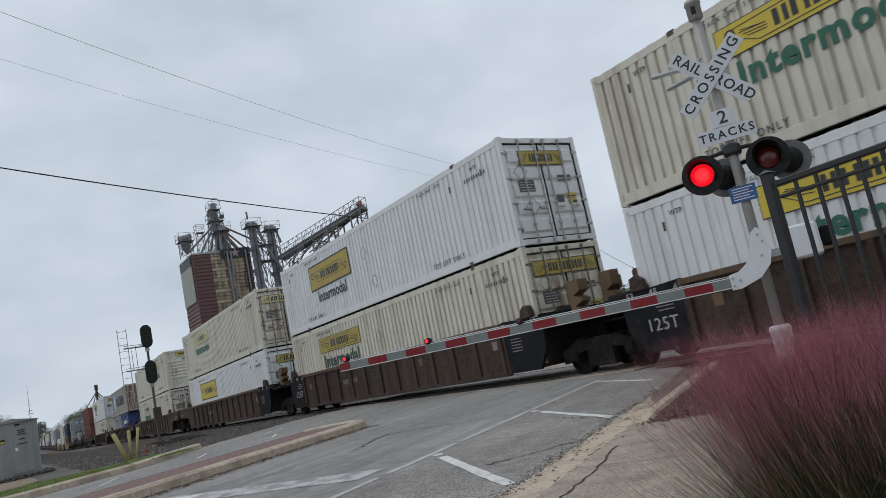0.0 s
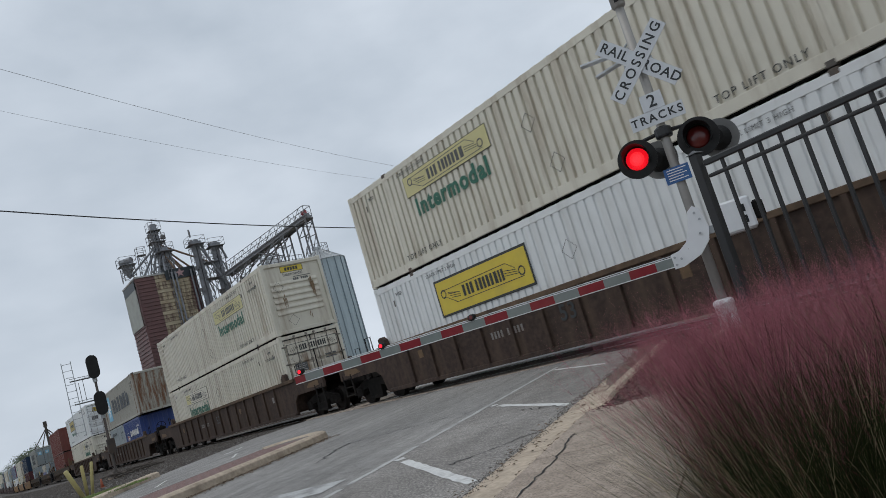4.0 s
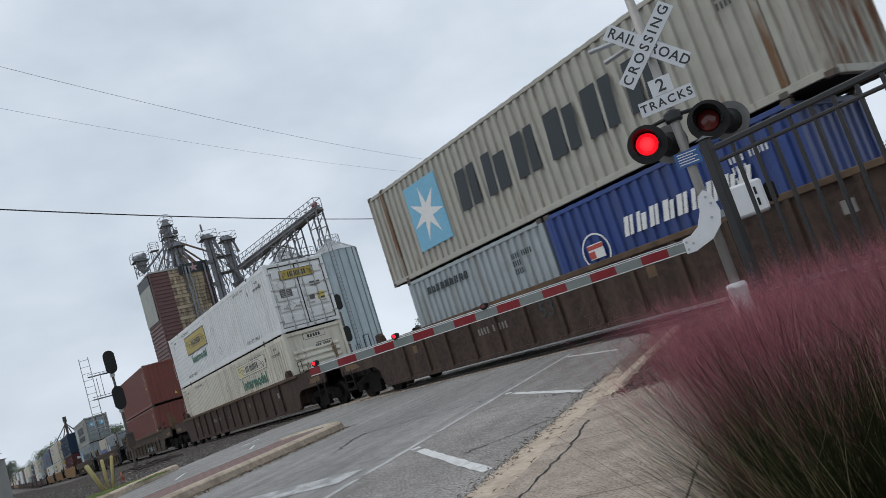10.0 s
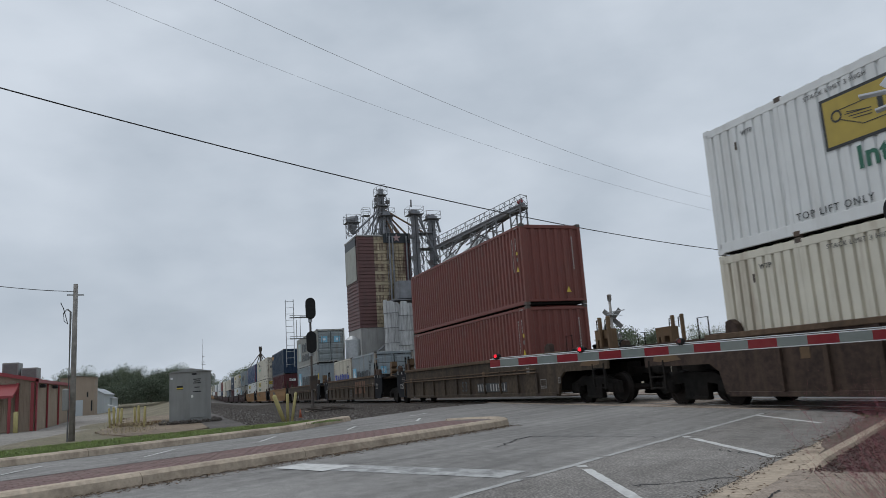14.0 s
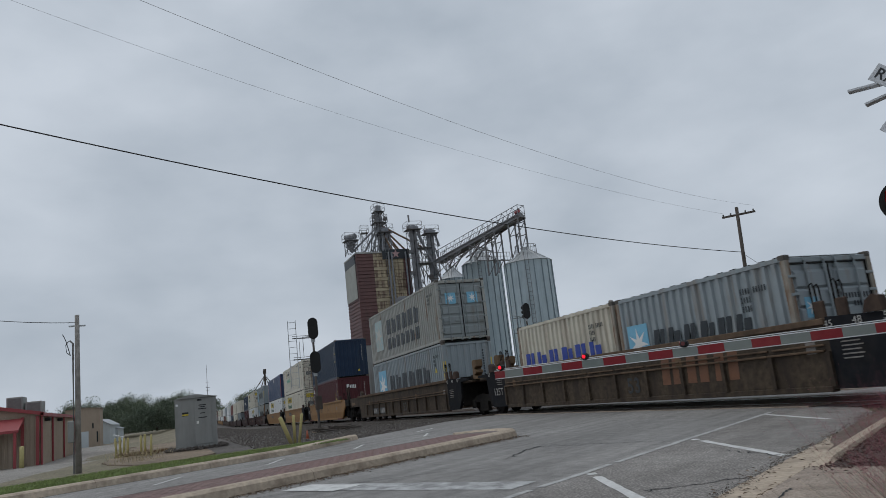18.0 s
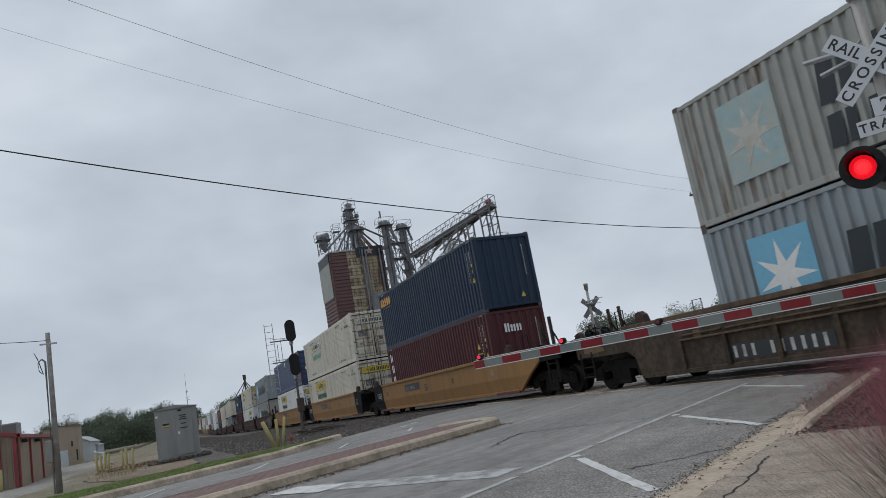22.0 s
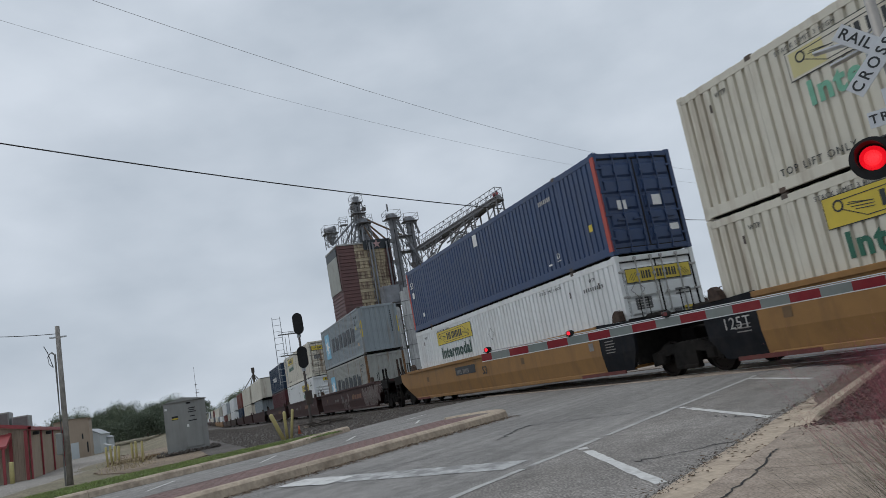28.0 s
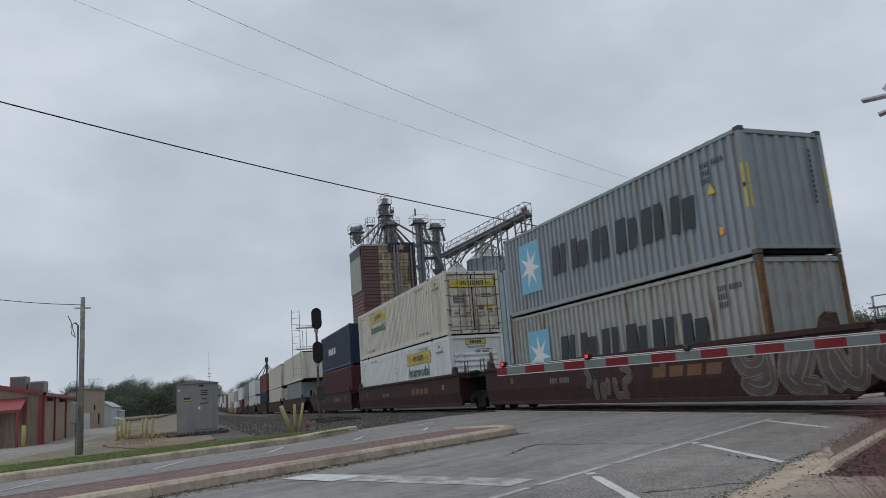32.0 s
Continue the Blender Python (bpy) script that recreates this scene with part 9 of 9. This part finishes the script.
    part("roof_rail", g, M["truss"], b)
    g = Geo()
    a = radians(-30)
    c = Vector(((rad + 0.35) * math.cos(a), (rad + 0.35) * math.sin(a), 0))
    t = Vector((-math.sin(a), math.cos(a), 0)) * 0.22
    g.line([c - t, c - t + Vector((0, 0, eave + 0.8))], 0.03, 4).line([c + t, c + t + Vector((0, 0, eave + 0.8))], 0.03, 4)
    for k in range(int(eave / 0.5)):
        g.line([c - t + Vector((0, 0, 0.5 * k)), c + t + Vector((0, 0, 0.5 * k))], 0.02, 4)
    part("ladder", g, M["truss"], b)
    return b


grain_bin(155.33, 97.0, 2.62, 17.5, 1.5)
grain_bin(151.65, 84.0, 2.75, 14.7, 1.55)
grain_bin(157.75, 104.0, 1.9, 16.9, 1.6)

# inclined conveyor gallery with its truss and legs
cv = thing("conveyor_gallery", "grey inclined conveyor bridge on lattice legs above the bins", "conveyor")
A, B = Vector((-88.6, 34.4, 18.35)), Vector((-74.4, 40.2, 20.85))
d = (B - A)
up = Vector((0, 0, 1))
across = d.cross(up).normalized()
m_deck = Matrix.Translation((A + B) / 2) @ d.to_track_quat("X", "Z").to_matrix().to_4x4()
part("conveyor_trough", Geo().box(-d.length / 2, d.length / 2, -0.62, 0.62, -0.46, -0.30).box(-d.length / 2, d.length / 2, -0.30, 0.25, -0.30, 0.16), M["truss"], cv, m=m_deck)
n = 18
for sd in (-0.62, 0.62):
    o = across * sd
    part("chord", Geo().line([A + o - up * 0.1, B + o - up * 0.1], 0.09, 5), M["truss"], cv)
    part("chord", Geo().line([A + o - up * 0.5, B + o - up * 0.5], 0.09, 5), M["truss"], cv)
    g = Geo().line([A + o + up * 1.05, B + o + up * 1.05], 0.045, 4)
    for k in range(n):
        p, q = A + d * k / n + o, A + d * (k + 1) / n + o
        g.line([p, p + up * 1.05], 0.035, 4)
        g.line([p + up * 1.05, q], 0.03, 4) if k % 2 else g.line([p, q + up * 1.05], 0.03, 4)
    g.line([B + o, B + o + up * 1.05], 0.045, 4)
    part("walkway_rail", g, M["truss"], cv)
    g = Geo()
    for k in range(6):
        p, q = A + d * k / n + o - up * 0.5, A + d * (k + 1) / n + o - up * 0.5
        h0, h1 = 1.5 - 0.2 * k, 1.3 - 0.2 * k
        g.line([p - up * h0, q - up * h1], 0.06, 4).line([p, q - up * h1], 0.05, 4).line([q, q - up * h1], 0.05, 4)
    part("lacing", g, M["truss"], cv, kind="stuff")
part("end_rail", Geo().line([B - across * 0.62 + up * 1.05, B + across * 0.62 + up * 1.05], 0.045, 4), M["truss"], cv)
part("drive_motor", Geo().rod(B + up * 0.45 - d.normalized() * 0.9, B + up * 0.45 - d.normalized() * 0.3, 0.24, 9), M["red_roof"], cv, "red drive motor")


def trestle(f0, f1, foot, levels):
    """Four legs under the gallery with level ties and crossed braces on both sides."""
    for sd in (-0.6, 0.6):
        o = across * sd
        p, q = A + d * f0 + o - up * 0.5, A + d * f1 + o - up * 0.5
        for c in (p, q):
            part("trestle_leg", Geo().line([c, (c.x, c.y, foot)], 0.11, 5), M["truss"], cv)
        g = Geo()
        for a, b in zip(levels, levels[1:]):
            g.line([(p.x, p.y, a), (q.x, q.y, a)], 0.06, 4)
            g.line([(p.x, p.y, b), (q.x, q.y, a)], 0.06, 4)
        part("trestle_brace", g, M["truss"], cv)


trestle(0.885, 0.99, 0.0, (20.0, 18.4, 15.6, 12.4, 9.2, 6.0, 2.8, 0.2))
trestle(0.62, 0.73, 14.4, (19.6, 18.4, 16.2, 14.4))
for sd in (-0.6, 0.6):
    o = across * sd
    for f0, f1, z in ((0.845, 0.31, 17.75), (0.62, 0.42, 17.0), (0.43, 0.60, 17.6), (0.30, 0.17, 16.9)):
        p, q = A + d * f0 + o - up * 0.5, A + d * f1 + o
        part("raking_strut", Geo().line([p, (q.x, q.y, z)], 0.09, 5), M["truss"], cv)
for f in (0.46, 0.40):
    p = A + d * f
    part("feed_spout", Geo().rod(p - up * 0.4, (p.x, p.y, 16.6), 0.11, 7), M["galv"], cv)
walk_pts = [Vector((-85.9, 38.6, 17.6)), Vector((-76.2, 38.9, 15.6))]
g = Geo().line([walk_pts[0], walk_pts[1]], 0.08, 5)
for k in range(13):
    p = walk_pts[0].lerp(walk_pts[1], k / 12)
    g.line([p, p + up * 1.0], 0.03, 4)
g.line([p + up * 1.0 for p in walk_pts], 0.035, 4).line([p + up * 0.5 for p in walk_pts], 0.025, 4)
part("bin_walkway", g, M["truss"], cv, "narrow railed walkway between the bin roofs")

# distant grain leg and radio mast
leg = thing("distant_grain_leg", "small dark grain leg with guy wires far down the line", "grain leg", pose(-170, 21.0, 0))
part("leg", Geo().box(-0.2, 0.2, -0.2, 0.2, 0, 9.8), M["wood_pole"], leg)
part("head", Geo().box(-0.32, 0.32, -0.32, 0.32, 9.5, 10.6), M["wood_pole"], leg)
for sy, z in ((-1, 5.4), (-0.55, 4.6), (0.55, 4.6), (1, 5.4)):
    part("spout", Geo().rod((0, 0, 9.2), (0, sy * 2.9, z), 0.10, 5), M["wood_pole"], leg)
ant = thing("radio_mast", "thin grey radio mast with antennas on the horizon", "radio mast", pose(-260, 13.0, 0))
part("mast", Geo().rod((0, 0, 0), (0, 0, 19), 0.16, 6, 0.04), M["truss"], ant)
for z, w in ((10.3, 0.9), (11.2, 0.75), (13.0, 0.5)):
    part("antenna", Geo().box(-0.12, 0.12, -w * 0.6, w, z, z + 0.14), M["truss"], ant)
mast2 = thing("radio_mast", "thin radio mast beyond the tracks", "radio mast", pose(-190, 196.0, 0))
part("mast", Geo().rod((0, 0, 0), (0, 0, 16), 0.25, 6, 0.05), M["truss"], mast2)

# ---- buildings beside the lot ----
LOT = -0.72
sh = thing("red_trimmed_shop", "tan ribbed metal shop with red trim and red awning", "building")
part("wall_south", corrugated(-71.5, -53.5, LOT - 0.2, 2.52, 0, 0.03, 0.3, pose(0, -7.6, 0), 1), M["tan_wall"], sh)
part("wall_east", corrugated(-26.0, -7.62, LOT - 0.2, 2.52, 0, 0.03, 0.3, pose(-53.5, 0, 0, 0, 0, 90), -1), M["tan_wall"], sh)
part("gable", Geo().add([(-53.5, -26, 2.52), (-53.5, -7.6, 2.52), (-53.5, -16.8, 4.6)], [(0, 1, 2)]), M["tan_wall"], sh)
part("wall_back", Geo().box(-71.5, -71.3, -26, -7.65, LOT - 0.2, 2.5), M["tan_wall"], sh)
part("wall_north", Geo().box(-71.3, -53.6, -26, -25.8, LOT - 0.2, 2.5), M["tan_wall"], sh)
part("roof", Geo().add([(-71.7, -26.2, 2.5), (-53.2, -26.2, 2.5), (-53.2, -7.4, 2.5), (-71.7, -7.4, 2.5), (-71.7, -16.8, 4.66), (-53.2, -16.8, 4.66)], [(3, 2, 5, 4), (0, 4, 5, 1)]), M["red_roof"], sh)
part("eave_trim", Geo().box(-71.7, -53.2, -7.58, -7.38, 2.36, 2.58), M["red_roof"], sh)
part("rake_trim", Geo().add([(-53.45, -7.4, 2.4), (-53.45, -16.8, 4.55), (-53.45, -16.8, 4.78), (-53.45, -7.4, 2.62), (-53.2, -7.4, 2.4), (-53.2, -16.8, 4.55), (-53.2, -16.8, 4.78), (-53.2, -7.4, 2.62)],
                            [(4, 7, 6, 5), (0, 1, 2, 3), (3, 2, 6, 7), (0, 4, 5, 1)]), M["red_roof"], sh)
for x in (-53.6, -58.5, -64.5, -71.2):
    part("red_post", Geo().box(x - 0.1, x + 0.1, -7.58, -7.48, LOT - 0.2, 2.4), M["red_roof"], sh)
for y in (-7.75, -8.6):
    part("red_post", Geo().box(-53.44, -53.34, y - 0.09, y + 0.09, LOT - 0.2, 2.4), M["red_roof"], sh)
part("awning", Geo().add([(-53.4, -24, 2.35), (-53.4, -8.5, 2.35), (-51.3, -8.5, 1.62), (-51.3, -24, 1.62), (-51.3, -8.5, 1.46), (-51.3, -24, 1.46), (-53.4, -8.5, 2.15), (-53.4, -24, 2.15)],
                         [(0, 3, 2, 1), (3, 5, 4, 2), (5, 7, 6, 4), (1, 2, 4, 6), (0, 7, 5, 3)]), M["red_roof"], sh, "sloping red metal awning")
part("awning_post", Geo().box(-51.45, -51.3, -8.75, -8.6, LOT - 0.2, 1.5), M["red_roof"], sh)
bollard(-51.0, -8.25, 1.35, 0.13, (0, 0), LOT)
part("garage_door", Geo().box(-53.4, -53.32, -24, -10, LOT, 1.2), M["dark_glass"], sh)
for x in (-55.0, -61.0):
    part("wall_lamp", Geo().box(x - 0.2, x + 0.2, -7.55, -7.2, 2.05, 2.28, None, 0.04), M["hood"], sh)
for y, w, z0, h in ((-9.35, 0.95, 2.85, 0.95), (-8.25, 0.95, 2.62, 0.8)):
    ac = thing("roof_unit", "grey rooftop air-conditioning unit", "air conditioner", pose(-56.0, y, z0))
    part("casing", Geo().box(-0.8, 0.8, -w / 2, w / 2, -0.2, h, None, 0.03), M["cabinet"], ac)
    part("grille", Geo().box(0.8, 0.82, -w / 2 + 0.08, w / 2 - 0.08, 0.1, h - 0.1), M["grey_pole"], ac)


def gable_house(name, label, x0, x1, y0, y1, eave, ridge, wall, roof, openings=()):
    h = thing(name, label, "building")
    ym = (y0 + y1) / 2
    b = LOT - 0.5
    g = Geo().add([(x0, y0, b), (x1, y0, b), (x1, y1, b), (x0, y1, b), (x0, y0, eave), (x1, y0, eave), (x1, y1, eave), (x0, y1, eave), (x0, ym, ridge), (x1, ym, ridge)],
                  [(0, 1, 5, 4), (2, 3, 7, 6), (1, 2, 6, 9, 5), (3, 0, 4, 8, 7)])
    part("wall", g, M[wall], h)
    part("roof", Geo().add([(x0 - 0.2, y0 - 0.2, eave - 0.06), (x1 + 0.2, y0 - 0.2, eave - 0.06), (x1 + 0.2, ym, ridge + 0.06), (x0 - 0.2, ym, ridge + 0.06), (x1 + 0.2, y1 + 0.2, eave - 0.06), (x0 - 0.2, y1 + 0.2, eave - 0.06)],
                           [(0, 1, 2, 3), (3, 2, 4, 5)]), M[roof], h)
    for nm, ox, oy0, oy1, oz0, oz1 in openings:
        part(nm, Geo().box(ox, ox + 0.06, oy0, oy1, oz0, oz1), M["dark_glass" if nm == "window" else "pale_wall"], h)
    return h


gable_house("tan_warehouse", "tan flat-roofed warehouse behind the shop", -100, -95.6, -11.0, -7.39, 3.72, 3.84, "tan_wall", "tan_wall",
            (("door", -95.58, -9.4, -8.6, -0.7, 1.1), ("window", -95.58, -8.2, -8.05, 1.4, 2.0), ("window", -95.58, -7.75, -7.6, -0.2, 1.0)))
gable_house("pale_shed", "pale metal shed behind the warehouse", -125, -104.0, -9.6, -6.9, 1.7, 2.5, "pale_wall", "galv")
gable_house("small_shed", "small pale lean-to shed", -130, -115.0, -8.2, -6.6, 1.1, 1.4, "pale_wall", "galv")

# ---- trees ----
def tree(x, y, h, r, leaves, mat="leaf", label="broad-leaved tree with an uneven green crown", trunk_h=0.3, seed=0, leaf=0.35):
    rg = random.Random(seed * 77 + 5)
    t = thing("tree", label, "tree", pose(x, y, -0.1))
    g = Geo()
    top = Vector((rg.uniform(-0.3, 0.3), rg.uniform(-0.3, 0.3), h * 0.75))
    g.rod((0, 0, 0), (top.x * 0.5, top.y * 0.5, h * 0.4), h * 0.028, 8, h * 0.02)
    g.rod((top.x * 0.5, top.y * 0.5, h * 0.4), top, h * 0.02, 7, h * 0.006)
    tips = []
    for k in range(11):
        z = h * rg.uniform(trunk_h, 0.75)
        a = rg.uniform(0, 6.28)
        q = Vector((math.cos(a), math.sin(a), rg.uniform(0.15, 0.8))) * r * rg.uniform(0.55, 0.95)
        b = Vector((top.x * z / h, top.y * z / h, z))
        g.rod(b, b + q, h * 0.011, 5, h * 0.003)
        tips += [b + q * f for f in (0.55, 0.8, 1.0)]
    tips += [top, top * 0.9]
    part("trunk", g, M["bark"], t)
    c = Geo()
    per = max(1, leaves // len(tips))
    for p in tips:
        rad = r * rg.uniform(0.25, 0.48)
        for k in range(per):
            v = Vector((rg.gauss(0, 1), rg.gauss(0, 1), rg.gauss(0, 0.8))).normalized() * rad * rg.random() ** 0.4
            s = leaf * rg.uniform(0.6, 1.3)
            m = Matrix.Translation(p + v) @ pose(0, 0, 0, rg.uniform(0, 360), rg.uniform(0, 360), rg.uniform(0, 360))
            c.add([(-s, 0, 0), (0, -s * 0.5, 0.12 * s), (s, 0, 0), (0, s * 0.5, 0.12 * s)], [(0, 1, 2, 3)], m)
    part("crown", c, M[mat], t)
    return t


sd = 0
for az, d, h, r in ((185.8, 150, 7.2, 4.5), (184.6, 160, 7.0, 4.5), (183.5, 155, 6.0, 4.0), (182.6, 145, 5.4, 4.2), (181.7, 150, 5.6, 4.4), (180.7, 140, 5.3, 4.2), (179.8, 150, 5.8, 4.5),
                     (178.9, 160, 5.4, 4.4), (177.6, 170, 5.6, 4.0), (176.0, 430, 8.5, 6.5), (187.0, 170, 6.5, 4.5), (184.0, 190, 7.5, 5), (182.0, 185, 7.0, 5), (180.3, 190, 7.0, 5)):
    sd += 1
    tree(d * math.cos(radians(az)), d * math.sin(radians(az)), h * 0.9, r * 0.9, 9000, "leaf" if sd % 3 else "leaf_dark", "green tree in the far row beyond the lot", 0.12, sd, 0.13)
for az, d, h, r in ((172.3, 240, 8.5, 5.0), (170.5, 260, 8, 5), (174.2, 230, 6.5, 4.5), (145.0, 92, 6.6, 3.0), (142.8, 98, 5.6, 2.6), (139.2, 110, 5.5, 3.4), (132.6, 75, 5.3, 2.4), (130.2, 80, 5.8, 2.6), (126.4, 70, 5.7, 2.6), (124.3, 66, 5.4, 2.4),
                     (128.2, 84, 4.8, 3.0), (117.5, 75, 5.8, 3.0), (113.0, 70, 5.4, 3.0), (120.5, 80, 5.0, 3.0), (109.5, 72, 5.6, 3.0), (135.4, 90, 4.6, 3.0), (105.5, 75, 5.5, 3.0)):
    sd += 1
    tree(d * math.cos(radians(az)), d * math.sin(radians(az)), h, r, 5000, "leaf", "green street tree beyond the tracks", 0.35, sd, 0.10 if d < 120 else 0.2)
g = Geo()
for i in range(26000):
    a = radians(rng.uniform(177.4, 187.5))
    d = rng.uniform(135, 175)
    p = Vector((d * math.cos(a), d * math.sin(a), rng.uniform(0, 3.2)))
    s = rng.uniform(0.12, 0.24)
    g.add([(-s, 0, 0), (0, -s * 0.5, 0.1), (s, 0, 0), (0, s * 0.5, 0.1)], [(0, 1, 2, 3)], Matrix.Translation(p) @ pose(0, 0, 0, rng.uniform(0, 360), rng.uniform(0, 360), rng.uniform(0, 360)))
tagged(part("undergrowth", g, M["leaf_dark"]), "dense dark green undergrowth below the far trees", "bushes", kind="stuff")
g = Geo()
for i in range(420):
    p = Vector((-24.2 + rng.gauss(0, 0.25), -0.9 + rng.gauss(0, 0.4), rng.uniform(0, 0.3)))
    q = p + Vector((rng.uniform(-0.08, 0.08), rng.uniform(-0.08, 0.08), rng.uniform(0.05, 0.2)))
    g.add([tuple(p), tuple(p + Vector((0.012, 0.012, 0))), tuple(q)], [(0, 1, 2)])
tagged(part("weeds", g, M["straw"]), "dry weeds by the lot kerb", "weeds", kind="stuff")


# ---- pink ornamental grass ----
def muhly(x, y, h, blades, plumes, seed, haze=18, lean0=0.5, lean_max=1.25, dry_share=0.45, plume_max=1.25):
    """A clump whose blades and flower stems fan out of one foot, the stems ending in an airy haze."""
    rg = random.Random(seed)
    t = thing("ornamental_grass", "clump of pink-plumed ornamental grass with green and straw blades", "ornamental grass", pose(x, y, 0.0), "pink grass clumps")
    green, straw, stems, plume = Geo(), Geo(), Geo(), Geo()

    def stalk(g, a, lean, length, w, droop, k):
        pts = []
        p = Vector((rg.gauss(0, 0.085), rg.gauss(0, 0.085), 0.0))
        o = Vector((math.cos(a), math.sin(a), 0))
        side = Vector((-o.y, o.x, 0))
        for i in range(k + 1):
            bend = min(1.62, lean + droop * (i / k) ** 1.5)
            pts.append(p.copy())
            p += (o * math.sin(bend) + Vector((0, 0, math.cos(bend)))) * length / k
        vs, fs = [], []
        for i, q in enumerate(pts):
            ww = w * (1 - 0.8 * i / k)
            vs += [tuple(q - side * ww), tuple(q + side * ww)]
        for i in range(k):
            fs.append((2 * i, 2 * i + 1, 2 * i + 3, 2 * i + 2))
        g.add(vs, fs)
        return pts

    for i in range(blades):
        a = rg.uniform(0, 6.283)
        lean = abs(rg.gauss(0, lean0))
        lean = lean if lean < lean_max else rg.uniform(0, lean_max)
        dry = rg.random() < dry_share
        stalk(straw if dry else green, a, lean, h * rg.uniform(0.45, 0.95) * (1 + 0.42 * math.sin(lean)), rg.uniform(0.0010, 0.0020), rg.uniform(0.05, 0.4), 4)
    for i in range(plumes):
        a = rg.uniform(0, 6.283)
        lean = abs(rg.gauss(0.0, lean0 * 1.2))
        lean = (lean if lean < plume_max else rg.uniform(0, plume_max)) * (0.80 + 0.20 * math.cos(a - 1.0))
        pts = stalk(stems, a, lean, h * rg.uniform(0.78, 1.02) * (1 + 0.42 * math.sin(lean)), 0.0010, rg.uniform(0.0, 0.22), 5)
        for k in range(haze):
            f = (1 - rg.random() ** 1.3 * 0.36) * (len(pts) - 1)
            j = min(int(f), len(pts) - 2)
            p = pts[j].lerp(pts[j + 1], f - j)
            d = (pts[j + 1] - pts[j]).normalized()
            q = p + d * rg.uniform(0.01, 0.07) + Vector((rg.gauss(0, 0.045), rg.gauss(0, 0.045), rg.gauss(0, 0.045)))
            w = rg.uniform(0.00016, 0.00030)
            plume.add([tuple(p), tuple(p + Vector((w, w, 0))), tuple(q)], [(0, 1, 2)])
            r = rg.uniform(0.0007, 0.0015)
            plume.add([(q.x - r, q.y, q.z), (q.x, q.y + r, q.z + r), (q.x + r * 0.6, q.y - r, q.z + r * 1.6)], [(0, 1, 2)])
    part("green_blades", green, M["blade"], t, "dense green blades coloured dark for the clump's inner shade", kind="stuff")
    part("straw_blades", straw, M["straw"], t, "dry straw-coloured blades", kind="stuff")
    part("stems", stems, M["stem"], t, "thin brown-red flower stems", kind="stuff")
    part("plumes", plume, M["plume"], t, "airy pink flower plumes", kind="stuff")
    return t


muhly(-1.39, 2.26, 0.83, 5200, 950, 11, 90, 0.50, 1.2, 0.34, 0.85)
muhly(-0.92, 2.42, 0.86, 5200, 800, 12, 64, 0.5)
# Front clump: crowded dark-coloured blades, few straw ones, stand in for deep shade.
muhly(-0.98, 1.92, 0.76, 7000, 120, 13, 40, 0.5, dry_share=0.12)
muhly(-0.35, 2.70, 0.92, 3000, 480, 14, 44, 0.44, dry_share=0.25)
muhly(-0.95, 3.10, 0.50, 700, 420, 15, 60, 0.36, 0.6, plume_max=0.5)
muhly(0.55, 3.1, 0.95, 2200, 420, 16, 30, 0.42)


def spin():
    """Wheels turn while they pass near the crossing."""
    step = 80.0
    r = 0.42
    for (w, k), x in SPIN:
        if x > -12 or x < -262:
            continue
        rows, turned, t0 = [(0.0, pose(k, 0, 0.42))], 0.0, None
        t = 0.0
        a = 0.0
        while t < 32.0:
            here = x + train_x(t)
            if -26 < here < -5:
                a += step
                rows.append((round(t + step / 57.2958 * r / 7.72, 4), pose(k, 0, 0.42, 0, a, 0)))
            t += step / 57.2958 * r / 7.72
        rows = [q for i, q in enumerate(rows) if i == 0 or q[0] < 31.9]
        if len(rows) > 1:
            walk(w, [rows[0], (rows[1][0] - 0.08, rows[0][1])] + rows[1:] + [(32.0, rows[-1][1])])


def motions():
    """The train rolls past at a nearly steady pace."""
    times = [float(k) for k in range(33)]
    for ob, px, py, pz in ROLLING:
        rows = []
        for t in times:
            x = px + train_x(t)
            dy, dz, turn_z = bend(x)
            rows.append((t, pose(x, py + dy, pz + dz, 0, -0.659 * (1.0 if -220 < x < -35 else max(0.0, (-15 - x) / 20) if -35 <= x < -15 else 0.0), turn_z)))
        walk(ob, rows)
    spin()


motions()
